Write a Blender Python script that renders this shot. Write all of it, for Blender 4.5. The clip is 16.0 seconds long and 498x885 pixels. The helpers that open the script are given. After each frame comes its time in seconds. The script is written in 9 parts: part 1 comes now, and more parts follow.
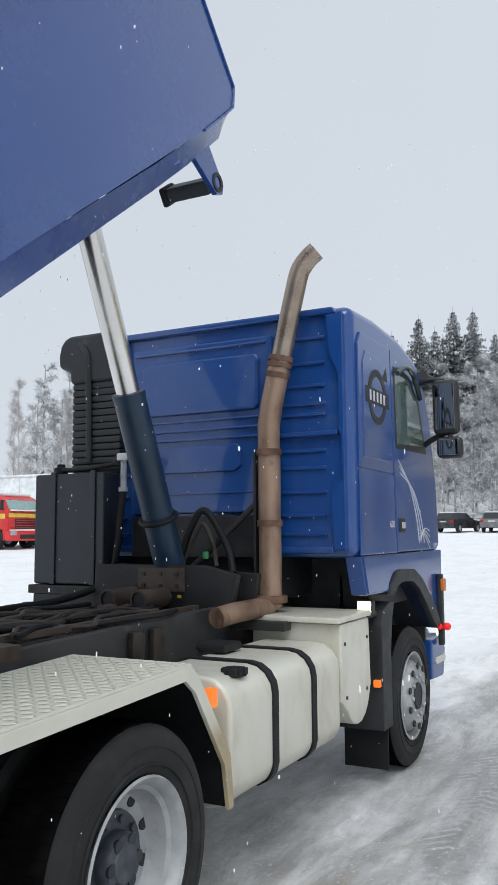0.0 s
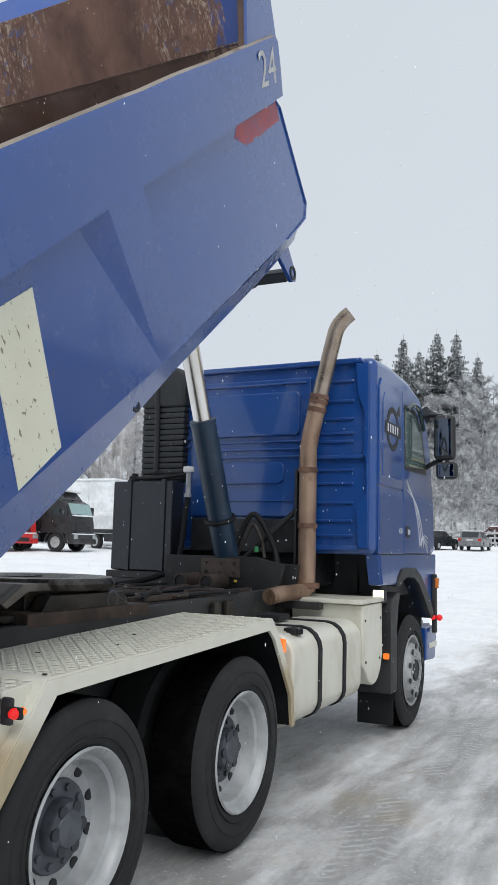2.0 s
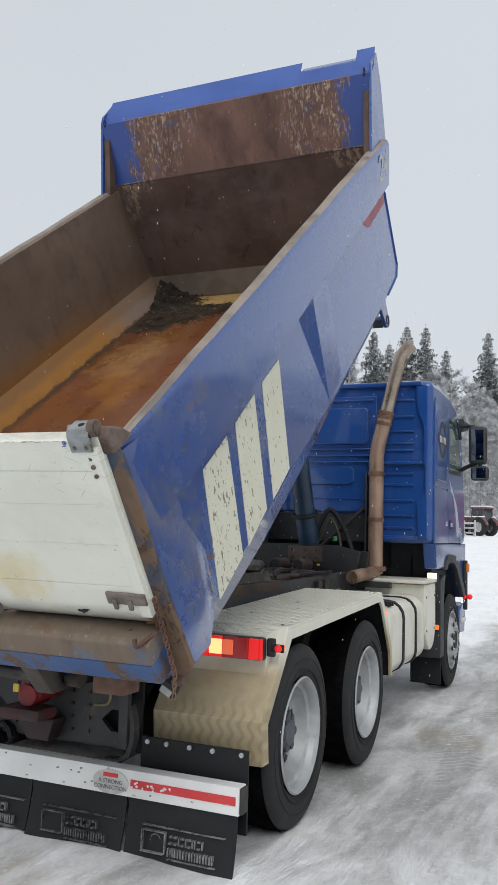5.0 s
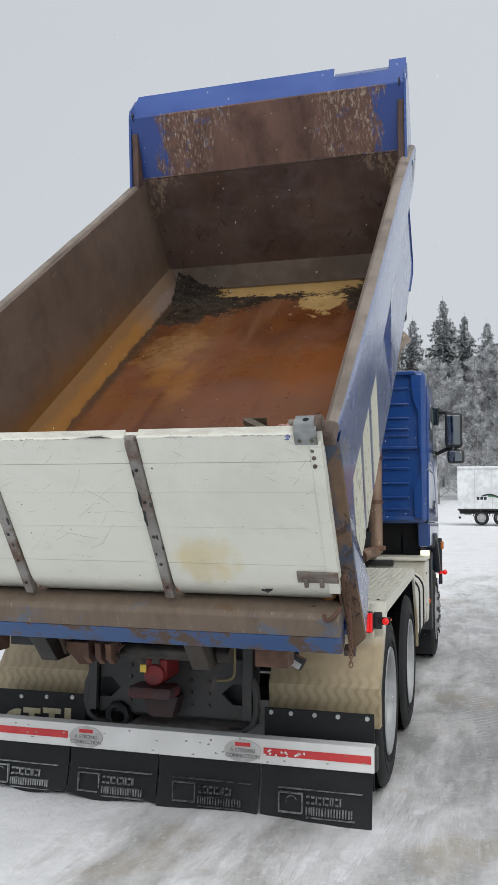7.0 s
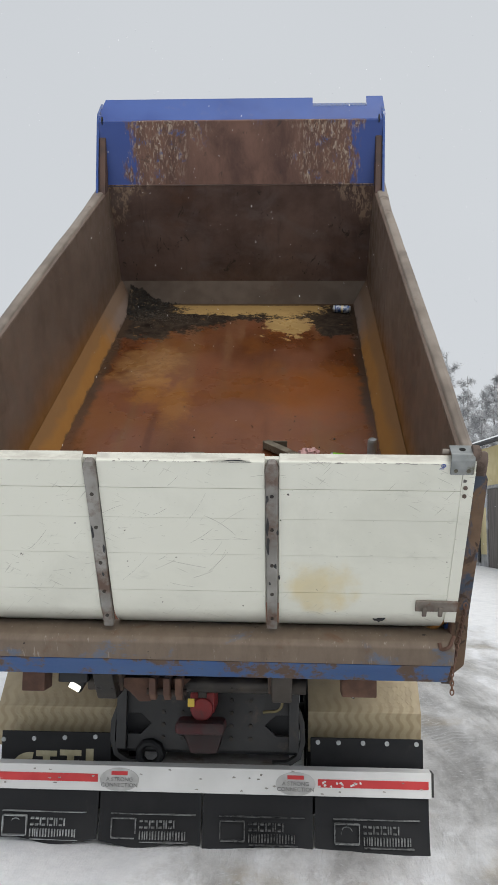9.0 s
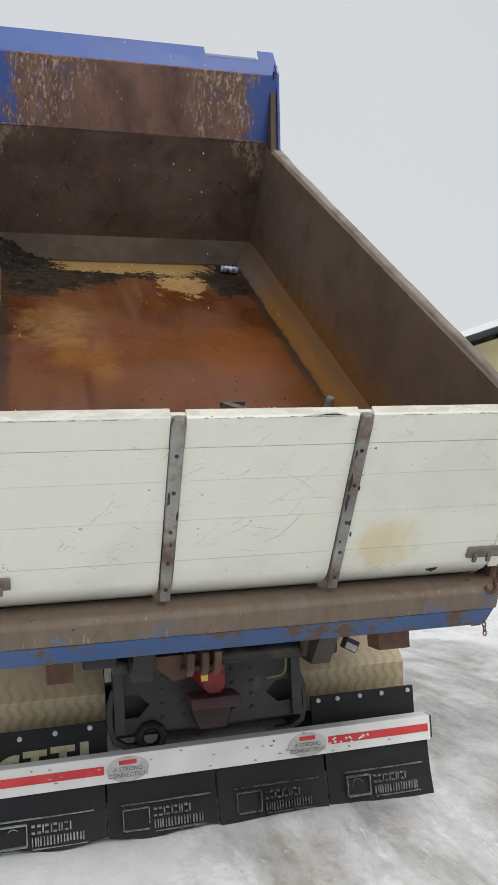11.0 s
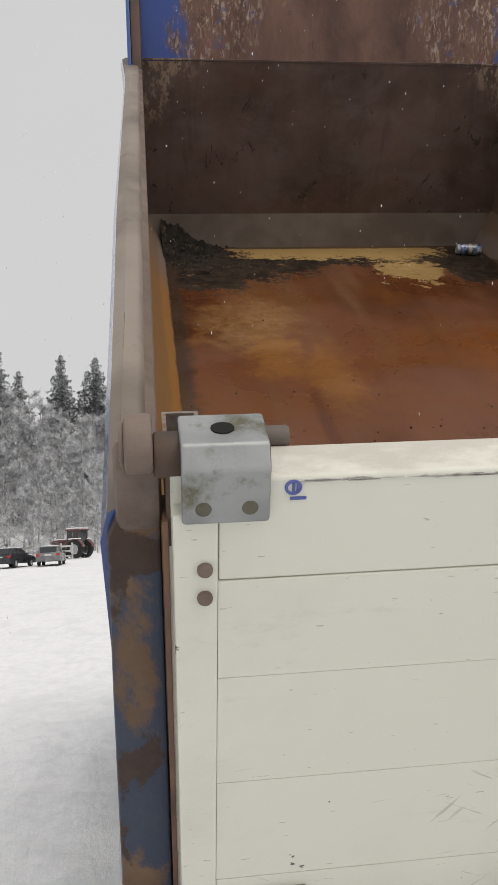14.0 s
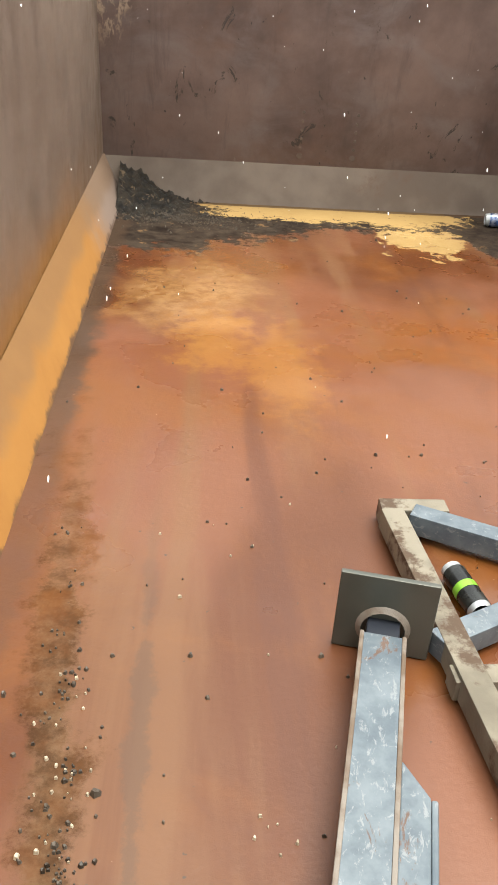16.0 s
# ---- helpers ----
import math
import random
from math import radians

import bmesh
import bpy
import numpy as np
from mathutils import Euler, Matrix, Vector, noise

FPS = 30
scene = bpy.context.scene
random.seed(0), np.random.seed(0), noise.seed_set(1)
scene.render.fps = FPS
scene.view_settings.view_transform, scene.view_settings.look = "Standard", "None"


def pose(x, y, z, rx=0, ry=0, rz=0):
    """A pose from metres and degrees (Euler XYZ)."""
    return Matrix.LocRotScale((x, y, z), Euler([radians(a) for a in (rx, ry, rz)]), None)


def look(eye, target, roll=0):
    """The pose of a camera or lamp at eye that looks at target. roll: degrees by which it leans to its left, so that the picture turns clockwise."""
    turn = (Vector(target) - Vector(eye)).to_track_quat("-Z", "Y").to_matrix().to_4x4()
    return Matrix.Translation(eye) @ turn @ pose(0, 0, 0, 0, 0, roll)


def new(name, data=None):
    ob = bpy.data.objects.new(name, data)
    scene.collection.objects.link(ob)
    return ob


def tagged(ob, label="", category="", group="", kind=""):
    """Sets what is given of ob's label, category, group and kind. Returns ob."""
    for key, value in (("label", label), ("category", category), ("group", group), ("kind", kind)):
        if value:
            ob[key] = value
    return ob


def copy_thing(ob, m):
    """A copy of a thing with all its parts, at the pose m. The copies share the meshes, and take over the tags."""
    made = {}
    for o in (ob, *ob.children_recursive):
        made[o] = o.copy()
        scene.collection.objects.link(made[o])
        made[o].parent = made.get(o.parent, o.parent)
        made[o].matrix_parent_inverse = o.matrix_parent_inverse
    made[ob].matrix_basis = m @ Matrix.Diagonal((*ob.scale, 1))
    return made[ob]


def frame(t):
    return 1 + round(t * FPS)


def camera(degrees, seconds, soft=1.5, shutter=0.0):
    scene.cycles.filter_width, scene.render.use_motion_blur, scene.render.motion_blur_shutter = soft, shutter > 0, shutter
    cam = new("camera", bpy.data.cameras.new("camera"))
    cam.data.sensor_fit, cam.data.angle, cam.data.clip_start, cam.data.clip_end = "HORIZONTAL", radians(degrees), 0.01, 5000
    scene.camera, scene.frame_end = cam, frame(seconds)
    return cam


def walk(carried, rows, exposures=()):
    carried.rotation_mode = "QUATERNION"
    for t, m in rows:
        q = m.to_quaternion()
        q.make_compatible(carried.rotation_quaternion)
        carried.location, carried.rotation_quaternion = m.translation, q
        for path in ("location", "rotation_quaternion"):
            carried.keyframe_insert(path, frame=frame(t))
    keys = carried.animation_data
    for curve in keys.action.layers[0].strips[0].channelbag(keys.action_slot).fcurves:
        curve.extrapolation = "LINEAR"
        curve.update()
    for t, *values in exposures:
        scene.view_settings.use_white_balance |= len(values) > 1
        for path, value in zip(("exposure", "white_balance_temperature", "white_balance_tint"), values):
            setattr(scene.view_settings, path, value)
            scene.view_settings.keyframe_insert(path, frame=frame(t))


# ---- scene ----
cam = camera(33.7, 16.0)
PATH = [
    (0, (3.14, -0.386, 1.779), (2.223, 1.378, 1.996), -0.4),
    (0.5, (3.173, -0.783, 1.714), (2.244, 0.973, 1.942), 0.0),
    (1, (3.213, -1.205, 1.698), (2.268, 0.544, 1.92), -0.1),
    (1.5, (3.311, -1.595, 1.691), (2.392, 0.166, 1.923), 0.9),
    (2, (3.35, -2.003, 1.662), (2.476, -0.221, 1.909), 1.5),
    (2.5, (3.363, -2.374, 1.671), (2.481, -0.599, 1.943), 1.3),
    (3, (3.391, -2.745, 1.649), (2.513, -0.969, 1.923), 1.4),
    (3.5, (3.307, -3.136, 1.651), (2.437, -1.356, 1.919), 1.7),
    (6, (2.462, -4.267, 1.636), (1.758, -2.405, 1.831), 1.1),
    (6.5, (2.155, -4.499, 1.625), (1.516, -2.613, 1.816), 0.6),
    (7, (1.818, -4.594, 1.62), (1.27, -2.68, 1.809), 0.4),
    (7.5, (1.476, -4.648, 1.632), (1.032, -2.708, 1.832), 0.2),
    (8, (1.11, -4.759, 1.654), (0.774, -2.799, 1.866), 0.1),
    (8.5, (0.778, -4.718, 1.66), (0.557, -2.744, 1.89), 0.4),
    (9, (0.415, -4.71, 1.652), (0.327, -2.726, 1.888), 0.7),
    (11.5, (-1.288, -4.149, 1.622), (-0.706, -2.239, 1.729), -3.2),
    (12, (-1.545, -3.871, 1.584), (-1.02, -1.943, 1.637), -4.2),
    (12.5, (-1.595, -3.484, 1.617), (-1.148, -1.535, 1.658), -4.6),
    (13, (-1.579, -3.056, 1.683), (-1.226, -1.088, 1.752), -5.0),
    (13.5, (-1.455, -2.65, 1.797), (-1.165, -0.675, 1.926), -4.6),
    (14, (-1.23, -2.238, 1.901), (-0.986, -0.27, 2.163), -3.2),
    (14.5, (-1.075, -1.911, 2.004), (-0.835, 0.04, 2.372), -2.0),
    (15, (-0.911, -1.651, 2.094), (-0.688, 0.293, 2.507), -0.4),
    (15.5, (-0.772, -1.459, 2.126), (-0.608, 0.498, 2.505), 0.5),
    (16, (-0.719, -1.293, 2.13), (-0.558, 0.689, 2.352), 0.9),
]
EXPOSURES = [(0.0, 0.1, 6200, 9.0), (3.5, 0.1, 6350, 9.5), (6.0, 0.02, 6400, 10.0), (7.5, -0.06, 6450, 10.0), (9.0, -0.01, 6550, 10.0), (11.5, 0.09, 6700, 10.0), (12.5, 0.18, 6900, 10.0), (13.0, 0.18, 6900, 10.0), (13.5, 0.10, 6850, 11.0), (14.0, -0.05, 6950, 12.0), (14.5, 0.04, 6800, 14.0), (15.0, 0.60, 7300, 24.0), (15.5, 1.52, 6950, 16.0), (16.0, 1.87, 6900, 7.0)]
walk(cam, [(t, look(eye, target, roll)) for t, eye, target, roll in PATH], EXPOSURES)

# world: overcast winter sky and a broad weak sun behind the cloud
world = bpy.data.worlds.new("overcast")
scene.world = world
world.use_nodes = True
wn, wl = world.node_tree.nodes, world.node_tree.links
sky = wn.new("ShaderNodeTexSky")
sky.sky_type, sky.sun_disc = "NISHITA", False
sky.sun_elevation, sky.sun_rotation = radians(38), radians(200)
grey = wn.new("ShaderNodeHueSaturation")
grey.inputs["Saturation"].default_value = 0.1
wl.new(sky.outputs[0], grey.inputs["Color"])
cloud = wn.new("ShaderNodeMix")
cloud.data_type = "RGBA"
cloud.inputs[0].default_value = 0.93
cloud.inputs[7].default_value = (7.35, 7.75, 8.2, 1)
wl.new(grey.outputs[0], cloud.inputs[6])
haze = wn.new("ShaderNodeTexNoise")
haze.inputs["Scale"].default_value, haze.inputs["Detail"].default_value = 1.3, 3
haze_amt = wn.new("ShaderNodeMapRange")
haze_amt.inputs["To Min"].default_value, haze_amt.inputs["To Max"].default_value = 0.93, 1.07
wl.new(haze.outputs[0], haze_amt.inputs[0])
cloud_mul = wn.new("ShaderNodeVectorMath")
cloud_mul.operation = "SCALE"
wl.new(cloud.outputs[2], cloud_mul.inputs[0])
wl.new(haze_amt.outputs[0], cloud_mul.inputs["Scale"])
wl.new(cloud_mul.outputs[0], wn["Background"].inputs[0])
wn["Background"].inputs[1].default_value = 0.087

sun = new("sun", bpy.data.lights.new("sun", "SUN"))
sun.data.energy, sun.data.angle, sun.data.color = 1.7, radians(40), (1.0, 0.97, 0.93)
sun.matrix_world = look((0, 0, 0), (-0.3, 0.75, -0.9))


# ---- helpers for meshes ----
def soft_normals(bm, limit):
    """Corner normals weighted by face area, so that broad faces stay flat beside small bevels."""
    bm.normal_update()
    areas = {f: f.calc_area() for f in bm.faces}
    out = []
    for f in bm.faces:
        for v in f.verts:
            n = Vector((0, 0, 0))
            for g in v.link_faces:
                if g is f or f.normal.dot(g.normal) > limit:
                    n += g.normal * areas[g]
            out.append(n.normalized() if n.length > 1e-12 else f.normal.copy())
    return out


def part(name, bm, material, parent=None, label="", smooth=38, m=None):
    """One mesh object under a thing or part."""
    me = bpy.data.meshes.new(name)
    bmesh.ops.recalc_face_normals(bm, faces=bm.faces)
    bm.to_mesh(me)
    normals = soft_normals(bm, math.cos(radians(smooth)))
    bm.free()
    for f in me.polygons:
        f.use_smooth = True
    if normals:
        me.normals_split_custom_set(normals)
    mats = material if isinstance(material, (list, tuple)) else [material]
    for a in mats:
        me.materials.append(a)
    ob = new(name, me)
    if m is not None:
        ob.matrix_world = m
    if parent is not None:
        ob.parent = parent
    if label:
        ob["label"] = label
    return ob


def raw(name, verts, faces, material, parent=None, label="", smooth=False):
    me = bpy.data.meshes.new(name)
    me.from_pydata(verts, [], faces)
    me.update()
    if smooth:
        for f in me.polygons:
            f.use_smooth = True
    me.materials.append(material)
    ob = new(name, me)
    if parent is not None:
        ob.parent = parent
    if label:
        ob["label"] = label
    return ob


def bevelled(bm, size, seg=2, angle=25):
    if size > 0:
        es = [e for e in bm.edges if len(e.link_faces) == 2 and e.calc_face_angle(0) > radians(angle)]
        bmesh.ops.bevel(bm, geom=es, offset=size, segments=seg, profile=0.5, affect="EDGES", clamp_overlap=True)
    return bm


def merge(bm, other):
    me = bpy.data.meshes.new("tmp")
    other.to_mesh(me)
    other.free()
    bm.from_mesh(me)
    bpy.data.meshes.remove(me)
    return bm


def box(x0, x1, y0, y1, z0, z1, bev=0.0, bm=None, turn=None):
    b = bmesh.new()
    bmesh.ops.create_cube(b, size=1)
    for v in b.verts:
        v.co = Vector(((x0 + x1) / 2 + v.co.x * (x1 - x0), (y0 + y1) / 2 + v.co.y * (y1 - y0), (z0 + z1) / 2 + v.co.z * (z1 - z0)))
    bevelled(b, bev)
    if turn is not None:
        b.transform(turn)
    return merge(bm, b) if bm is not None else b


def prism(pts, axis, a, b_, bev=0.0, bm=None, seg=2, bend=None):
    """A polygon in the plane across axis, drawn out from a to b_. Points are (y,z) for x, (x,z) for y, (x,y) for z."""
    def at(p, h):
        return {"x": (h, p[0], p[1]), "y": (p[0], h, p[1]), "z": (p[0], p[1], h)}[axis]
    b = bmesh.new()
    lo = [b.verts.new(at(p, a)) for p in pts]
    hi = [b.verts.new(at(p, b_)) for p in pts]
    n = len(pts)
    b.faces.new(lo)
    b.faces.new(hi[::-1])
    for i in range(n):
        b.faces.new((lo[i], hi[i], hi[(i + 1) % n], lo[(i + 1) % n]))
    bmesh.ops.recalc_face_normals(b, faces=b.faces)
    bevelled(b, bev, seg)
    if bend:
        for v in b.verts:
            v.co.x = bend(v.co.x, v.co.y)
    return merge(bm, b) if bm is not None else b


def strip(pts, axis, a, b_, thick, bm=None, bev=0.0):
    """A bent sheet: an open line of points in the plane across axis, given thickness and drawn out from a to b_."""
    out = []
    n = len(pts)
    for i in range(n):
        p, q = Vector(pts[max(i - 1, 0)]), Vector(pts[min(i + 1, n - 1)])
        d = (q - p).normalized()
        out.append(Vector(pts[i]) + Vector((-d.y, d.x)) * thick)
    return prism([tuple(p) for p in pts] + [tuple(p) for p in out[::-1]], axis, a, b_, bev, bm)


def tube(path, radius, n=12, bm=None, caps=True):
    """A round bar along a path; radius is one number or one for each point."""
    b = bmesh.new() if bm is None else bm
    path = [Vector(p) for p in path]
    rads = radius if isinstance(radius, (list, tuple)) else [radius] * len(path)
    d0 = (path[1] - path[0]).normalized()
    side = d0.orthogonal().normalized()
    rings = []
    for i, p in enumerate(path):
        d = (path[min(i + 1, len(path) - 1)] - path[max(i - 1, 0)]).normalized()
        side = (side - d * side.dot(d)).normalized()
        up = d.cross(side)
        rings.append([b.verts.new(p + (side * math.cos(k * math.tau / n) + up * math.sin(k * math.tau / n)) * rads[i]) for k in range(n)])
    for r, s in zip(rings, rings[1:]):
        for k in range(n):
            b.faces.new((r[k], r[(k + 1) % n], s[(k + 1) % n], s[k]))
    if caps:
        b.faces.new(rings[0][::-1])
        b.faces.new(rings[-1])
    return b


def curved(pts, steps=5):
    """A smooth line through points."""
    pts = [Vector(p) for p in pts]
    ext = [2 * pts[0] - pts[1]] + pts + [2 * pts[-1] - pts[-2]]
    out = []
    for i in range(1, len(ext) - 2):
        a, b, c, d = ext[i - 1:i + 3]
        for k in range(steps):
            t = k / steps
            out.append(0.5 * ((2 * b) + (c - a) * t + (2 * a - 5 * b + 4 * c - d) * t * t + (3 * b - a - 3 * c + d) * t ** 3))
    return out + [pts[-1]]


def lathe(profile, centre, axis="x", n=32, bm=None, closed=False, ends=False):
    """A profile of (along, radius) turned round an axis through centre."""
    b = bmesh.new() if bm is None else bm
    c = Vector(centre)
    rings = []
    for h, r in profile:
        ring = []
        for k in range(n):
            ca, sa = math.cos(k * math.tau / n) * r, math.sin(k * math.tau / n) * r
            o = {"x": (h, ca, sa), "y": (ca, h, sa), "z": (ca, sa, h)}[axis]
            ring.append(b.verts.new(c + Vector(o)))
        rings.append(ring)
    pairs = list(zip(rings, rings[1:])) + ([(rings[-1], rings[0])] if closed else [])
    for r, s in pairs:
        for k in range(n):
            b.faces.new((r[k], r[(k + 1) % n], s[(k + 1) % n], s[k]))
    if not closed and ends:
        if profile[0][1] > 1e-4:
            b.faces.new(rings[0][::-1])
        if profile[-1][1] > 1e-4:
            b.faces.new(rings[-1])
    return b


def disc(centre, r, h, axis="x", n=16, bm=None, bev=0.0):
    b = lathe([(0, r), (h, r)], centre, axis, n, None, False, True)
    bmesh.ops.recalc_face_normals(b, faces=b.faces)
    bevelled(b, bev, 2, 50)
    return merge(bm, b) if bm is not None else b


def thing(name, label, category, at=(0, 0, 0), group="", kind=""):
    ob = new(name)
    ob.location = at
    ob.empty_display_size = 0.2
    return tagged(ob, label, category, group, kind)


def lettering(name, words, size, m, material, parent, label="", thick=0.001):
    cu = bpy.data.curves.new(name, "FONT")
    cu.body, cu.size, cu.extrude, cu.align_x, cu.align_y = words, size, thick, "CENTER", "CENTER"
    tmp = bpy.data.objects.new(name, cu)
    me = bpy.data.meshes.new_from_object(tmp)
    bpy.data.objects.remove(tmp)
    me.materials.append(material)
    ob = new(name, me)
    ob.matrix_world = m
    ob.parent = parent
    if label:
        ob["label"] = label
    return ob


# ---- materials ----
class Mat:
    """A node material in short hand."""
    def __init__(s, name, rough=0.6, metal=0.0, spec=0.5):
        s.m = bpy.data.materials.new(name)
        s.m.use_nodes = True
        s.t = s.m.node_tree
        s.b = s.t.nodes["Principled BSDF"]
        s.b.inputs["Roughness"].default_value = rough
        s.b.inputs["Metallic"].default_value = metal
        s.b.inputs["Specular IOR Level"].default_value = spec
        tc = s.t.nodes.new("ShaderNodeTexCoord")
        s.co = tc.outputs["Object"]

    def put(s, sock, value):
        if isinstance(value, bpy.types.NodeSocket):
            s.t.links.new(value, sock)
        elif isinstance(value, tuple) and len(value) == 3 and sock.type == "RGBA":
            sock.default_value = (*value, 1)
        else:
            sock.default_value = value

    def stretch(s, sx, sy, sz, co=None):
        n = s.t.nodes.new("ShaderNodeVectorMath")
        n.operation = "MULTIPLY"
        s.put(n.inputs[0], co or s.co)
        n.inputs[1].default_value = (sx, sy, sz)
        return n.outputs[0]

    def noise(s, scale, detail=4, co=None, rough=0.55, warp=0.0):
        n = s.t.nodes.new("ShaderNodeTexNoise")
        s.put(n.inputs["Vector"], co or s.co)
        n.inputs["Scale"].default_value, n.inputs["Detail"].default_value = scale, detail
        n.inputs["Roughness"].default_value, n.inputs["Distortion"].default_value = rough, warp
        return n.outputs["Fac"]

    def cells(s, scale, co=None, feature="F1", out="Distance"):
        n = s.t.nodes.new("ShaderNodeTexVoronoi")
        n.feature = feature
        s.put(n.inputs["Vector"], co or s.co)
        n.inputs["Scale"].default_value = scale
        return n.outputs[out]

    def op(s, kind, a, b=0.0, c=0.0, clamp=False):
        n = s.t.nodes.new("ShaderNodeMath")
        n.operation, n.use_clamp = kind, clamp
        for sock, v in zip(n.inputs, (a, b, c)):
            s.put(sock, v)
        return n.outputs[0]

    def step(s, v, lo, hi, a=0.0, b=1.0):
        n = s.t.nodes.new("ShaderNodeMapRange")
        n.interpolation_type = "SMOOTHSTEP"
        for i, x in enumerate((v, lo, hi, a, b)):
            s.put(n.inputs[i], x)
        return n.outputs[0]

    def mix(s, f, a, b):
        n = s.t.nodes.new("ShaderNodeMix")
        n.data_type = "RGBA"
        s.put(n.inputs[0], f)
        s.put(n.inputs[6], a)
        s.put(n.inputs[7], b)
        return n.outputs[2]

    def axes(s, co=None):
        n = s.t.nodes.new("ShaderNodeSeparateXYZ")
        s.put(n.inputs[0], co or s.co)
        return n.outputs

    def joined(s, a, b, c):
        n = s.t.nodes.new("ShaderNodeCombineXYZ")
        for sock, v in zip(n.inputs, (a, b, c)):
            s.put(sock, v)
        return n.outputs[0]

    def island(s):
        return s.t.nodes.new("ShaderNodeNewGeometry").outputs["Random Per Island"]

    def chance(s):
        return s.t.nodes.new("ShaderNodeObjectInfo").outputs["Random"]

    def up(s):
        n = s.t.nodes.new("ShaderNodeNewGeometry")
        return s.axes(n.outputs["Normal"])[2]

    def bump(s, height, strength=0.3, dist=0.01):
        n = s.t.nodes.new("ShaderNodeBump")
        n.inputs["Strength"].default_value, n.inputs["Distance"].default_value = strength, dist
        s.put(n.inputs["Height"], height)
        s.t.links.new(n.outputs[0], s.b.inputs["Normal"])

    def done(s, colour=None, rough=None, metal=None):
        if colour is not None:
            s.put(s.b.inputs["Base Color"], colour)
        if rough is not None:
            s.put(s.b.inputs["Roughness"], rough)
        if metal is not None:
            s.put(s.b.inputs["Metallic"], metal)
        return s.m


def surface(name, c1, c2, scale=8.0, rough=(0.45, 0.7), metal=0.0, bump=0.15, dist=0.004, dirt=None, spec=0.5, stretch=None):
    """Two tones mixed by noise, optional dirt in blotches, uneven gloss and fine relief."""
    g = Mat(name, metal=metal, spec=spec)
    co = g.stretch(*stretch) if stretch else None
    big, fine = g.noise(scale * 0.25, 3, co), g.noise(scale, 6, co)
    f = g.step(g.op("ADD", g.op("MULTIPLY", big, 0.6), g.op("MULTIPLY", fine, 0.4)), 0.38, 0.62)
    col = g.mix(f, c1, c2)
    r = g.step(fine, 0.3, 0.7, *rough)
    if dirt:
        dc, lo, hi = dirt
        d = g.step(g.noise(scale * 0.6, 8, co, 0.7), lo, hi)
        col = g.mix(d, col, dc)
        r = g.op("MAXIMUM", r, g.op("MULTIPLY", d, 0.75))
    if bump:
        g.bump(g.noise(scale * 5, 5, co), bump, dist)
    return g.done(col, r)


def make_cab_blue():
    g = Mat("cab_blue_paint")
    d = g.step(g.noise(2.2, 7, None, 0.7), 0.5, 0.78)
    col = g.mix(g.noise(1.2, 3), (0.006, 0.048, 0.205), (0.010, 0.066, 0.27))
    col = g.mix(g.op("MULTIPLY", d, 0.22), col, (0.2, 0.22, 0.26))
    g.b.inputs["Coat Weight"].default_value = 0.75
    g.b.inputs["Coat Roughness"].default_value = 0.06
    g.bump(g.noise(160, 2), 0.02, 0.002)
    return g.done(col, g.step(d, 0, 1, 0.3, 0.5))


def make_body_blue():
    """Tipper paint: faded blue, scratched and rust-stained most towards the rear."""
    g = Mat("tipper_blue_paint")
    x, u, v = g.axes()
    rear = g.step(u, 2.6, 0.3)
    col = g.mix(g.noise(0.9, 4), (0.010, 0.050, 0.222), (0.020, 0.070, 0.268))
    dust = g.step(g.noise(1.7, 8, None, 0.72), 0.46, 0.78)
    col = g.mix(g.op("MULTIPLY", dust, 0.13), col, (0.20, 0.23, 0.30))
    scr = g.step(g.noise(9, 8, g.stretch(0.35, 4, 1.0), 0.75), 0.66, 0.72)
    col = g.mix(g.op("MULTIPLY", scr, 0.25), col, (0.35, 0.37, 0.42))
    green = g.op("MULTIPLY", g.step(g.noise(2.6, 8, None, 0.74, 0.4), 0.50, 0.66), rear)
    col = g.mix(g.op("MULTIPLY", green, 0.5), col, (0.13, 0.13, 0.12))
    bars = g.step(g.noise(12, 6, g.stretch(1, 0.5, 5), 0.7), 0.63, 0.68)
    col = g.mix(g.op("MULTIPLY", g.op("MULTIPLY", bars, rear), 0.6), col, (0.20, 0.15, 0.10))
    rust = g.step(g.op("ADD", g.noise(3.6, 10, None, 0.78, 0.6), g.op("MULTIPLY", rear, 0.045)), 0.66, 0.70)
    col = g.mix(rust, col, (0.13, 0.075, 0.045))
    g.bump(g.op("ADD", g.op("MULTIPLY", g.noise(30, 3), 0.015), g.op("MULTIPLY", g.noise(1.1, 2), 6.0)), 0.1, 0.003)
    g.b.inputs["Coat Weight"].default_value = 0.8
    g.b.inputs["Coat Roughness"].default_value = 0.10
    return g.done(col, g.step(dust, 0, 1, 0.26, 0.46))


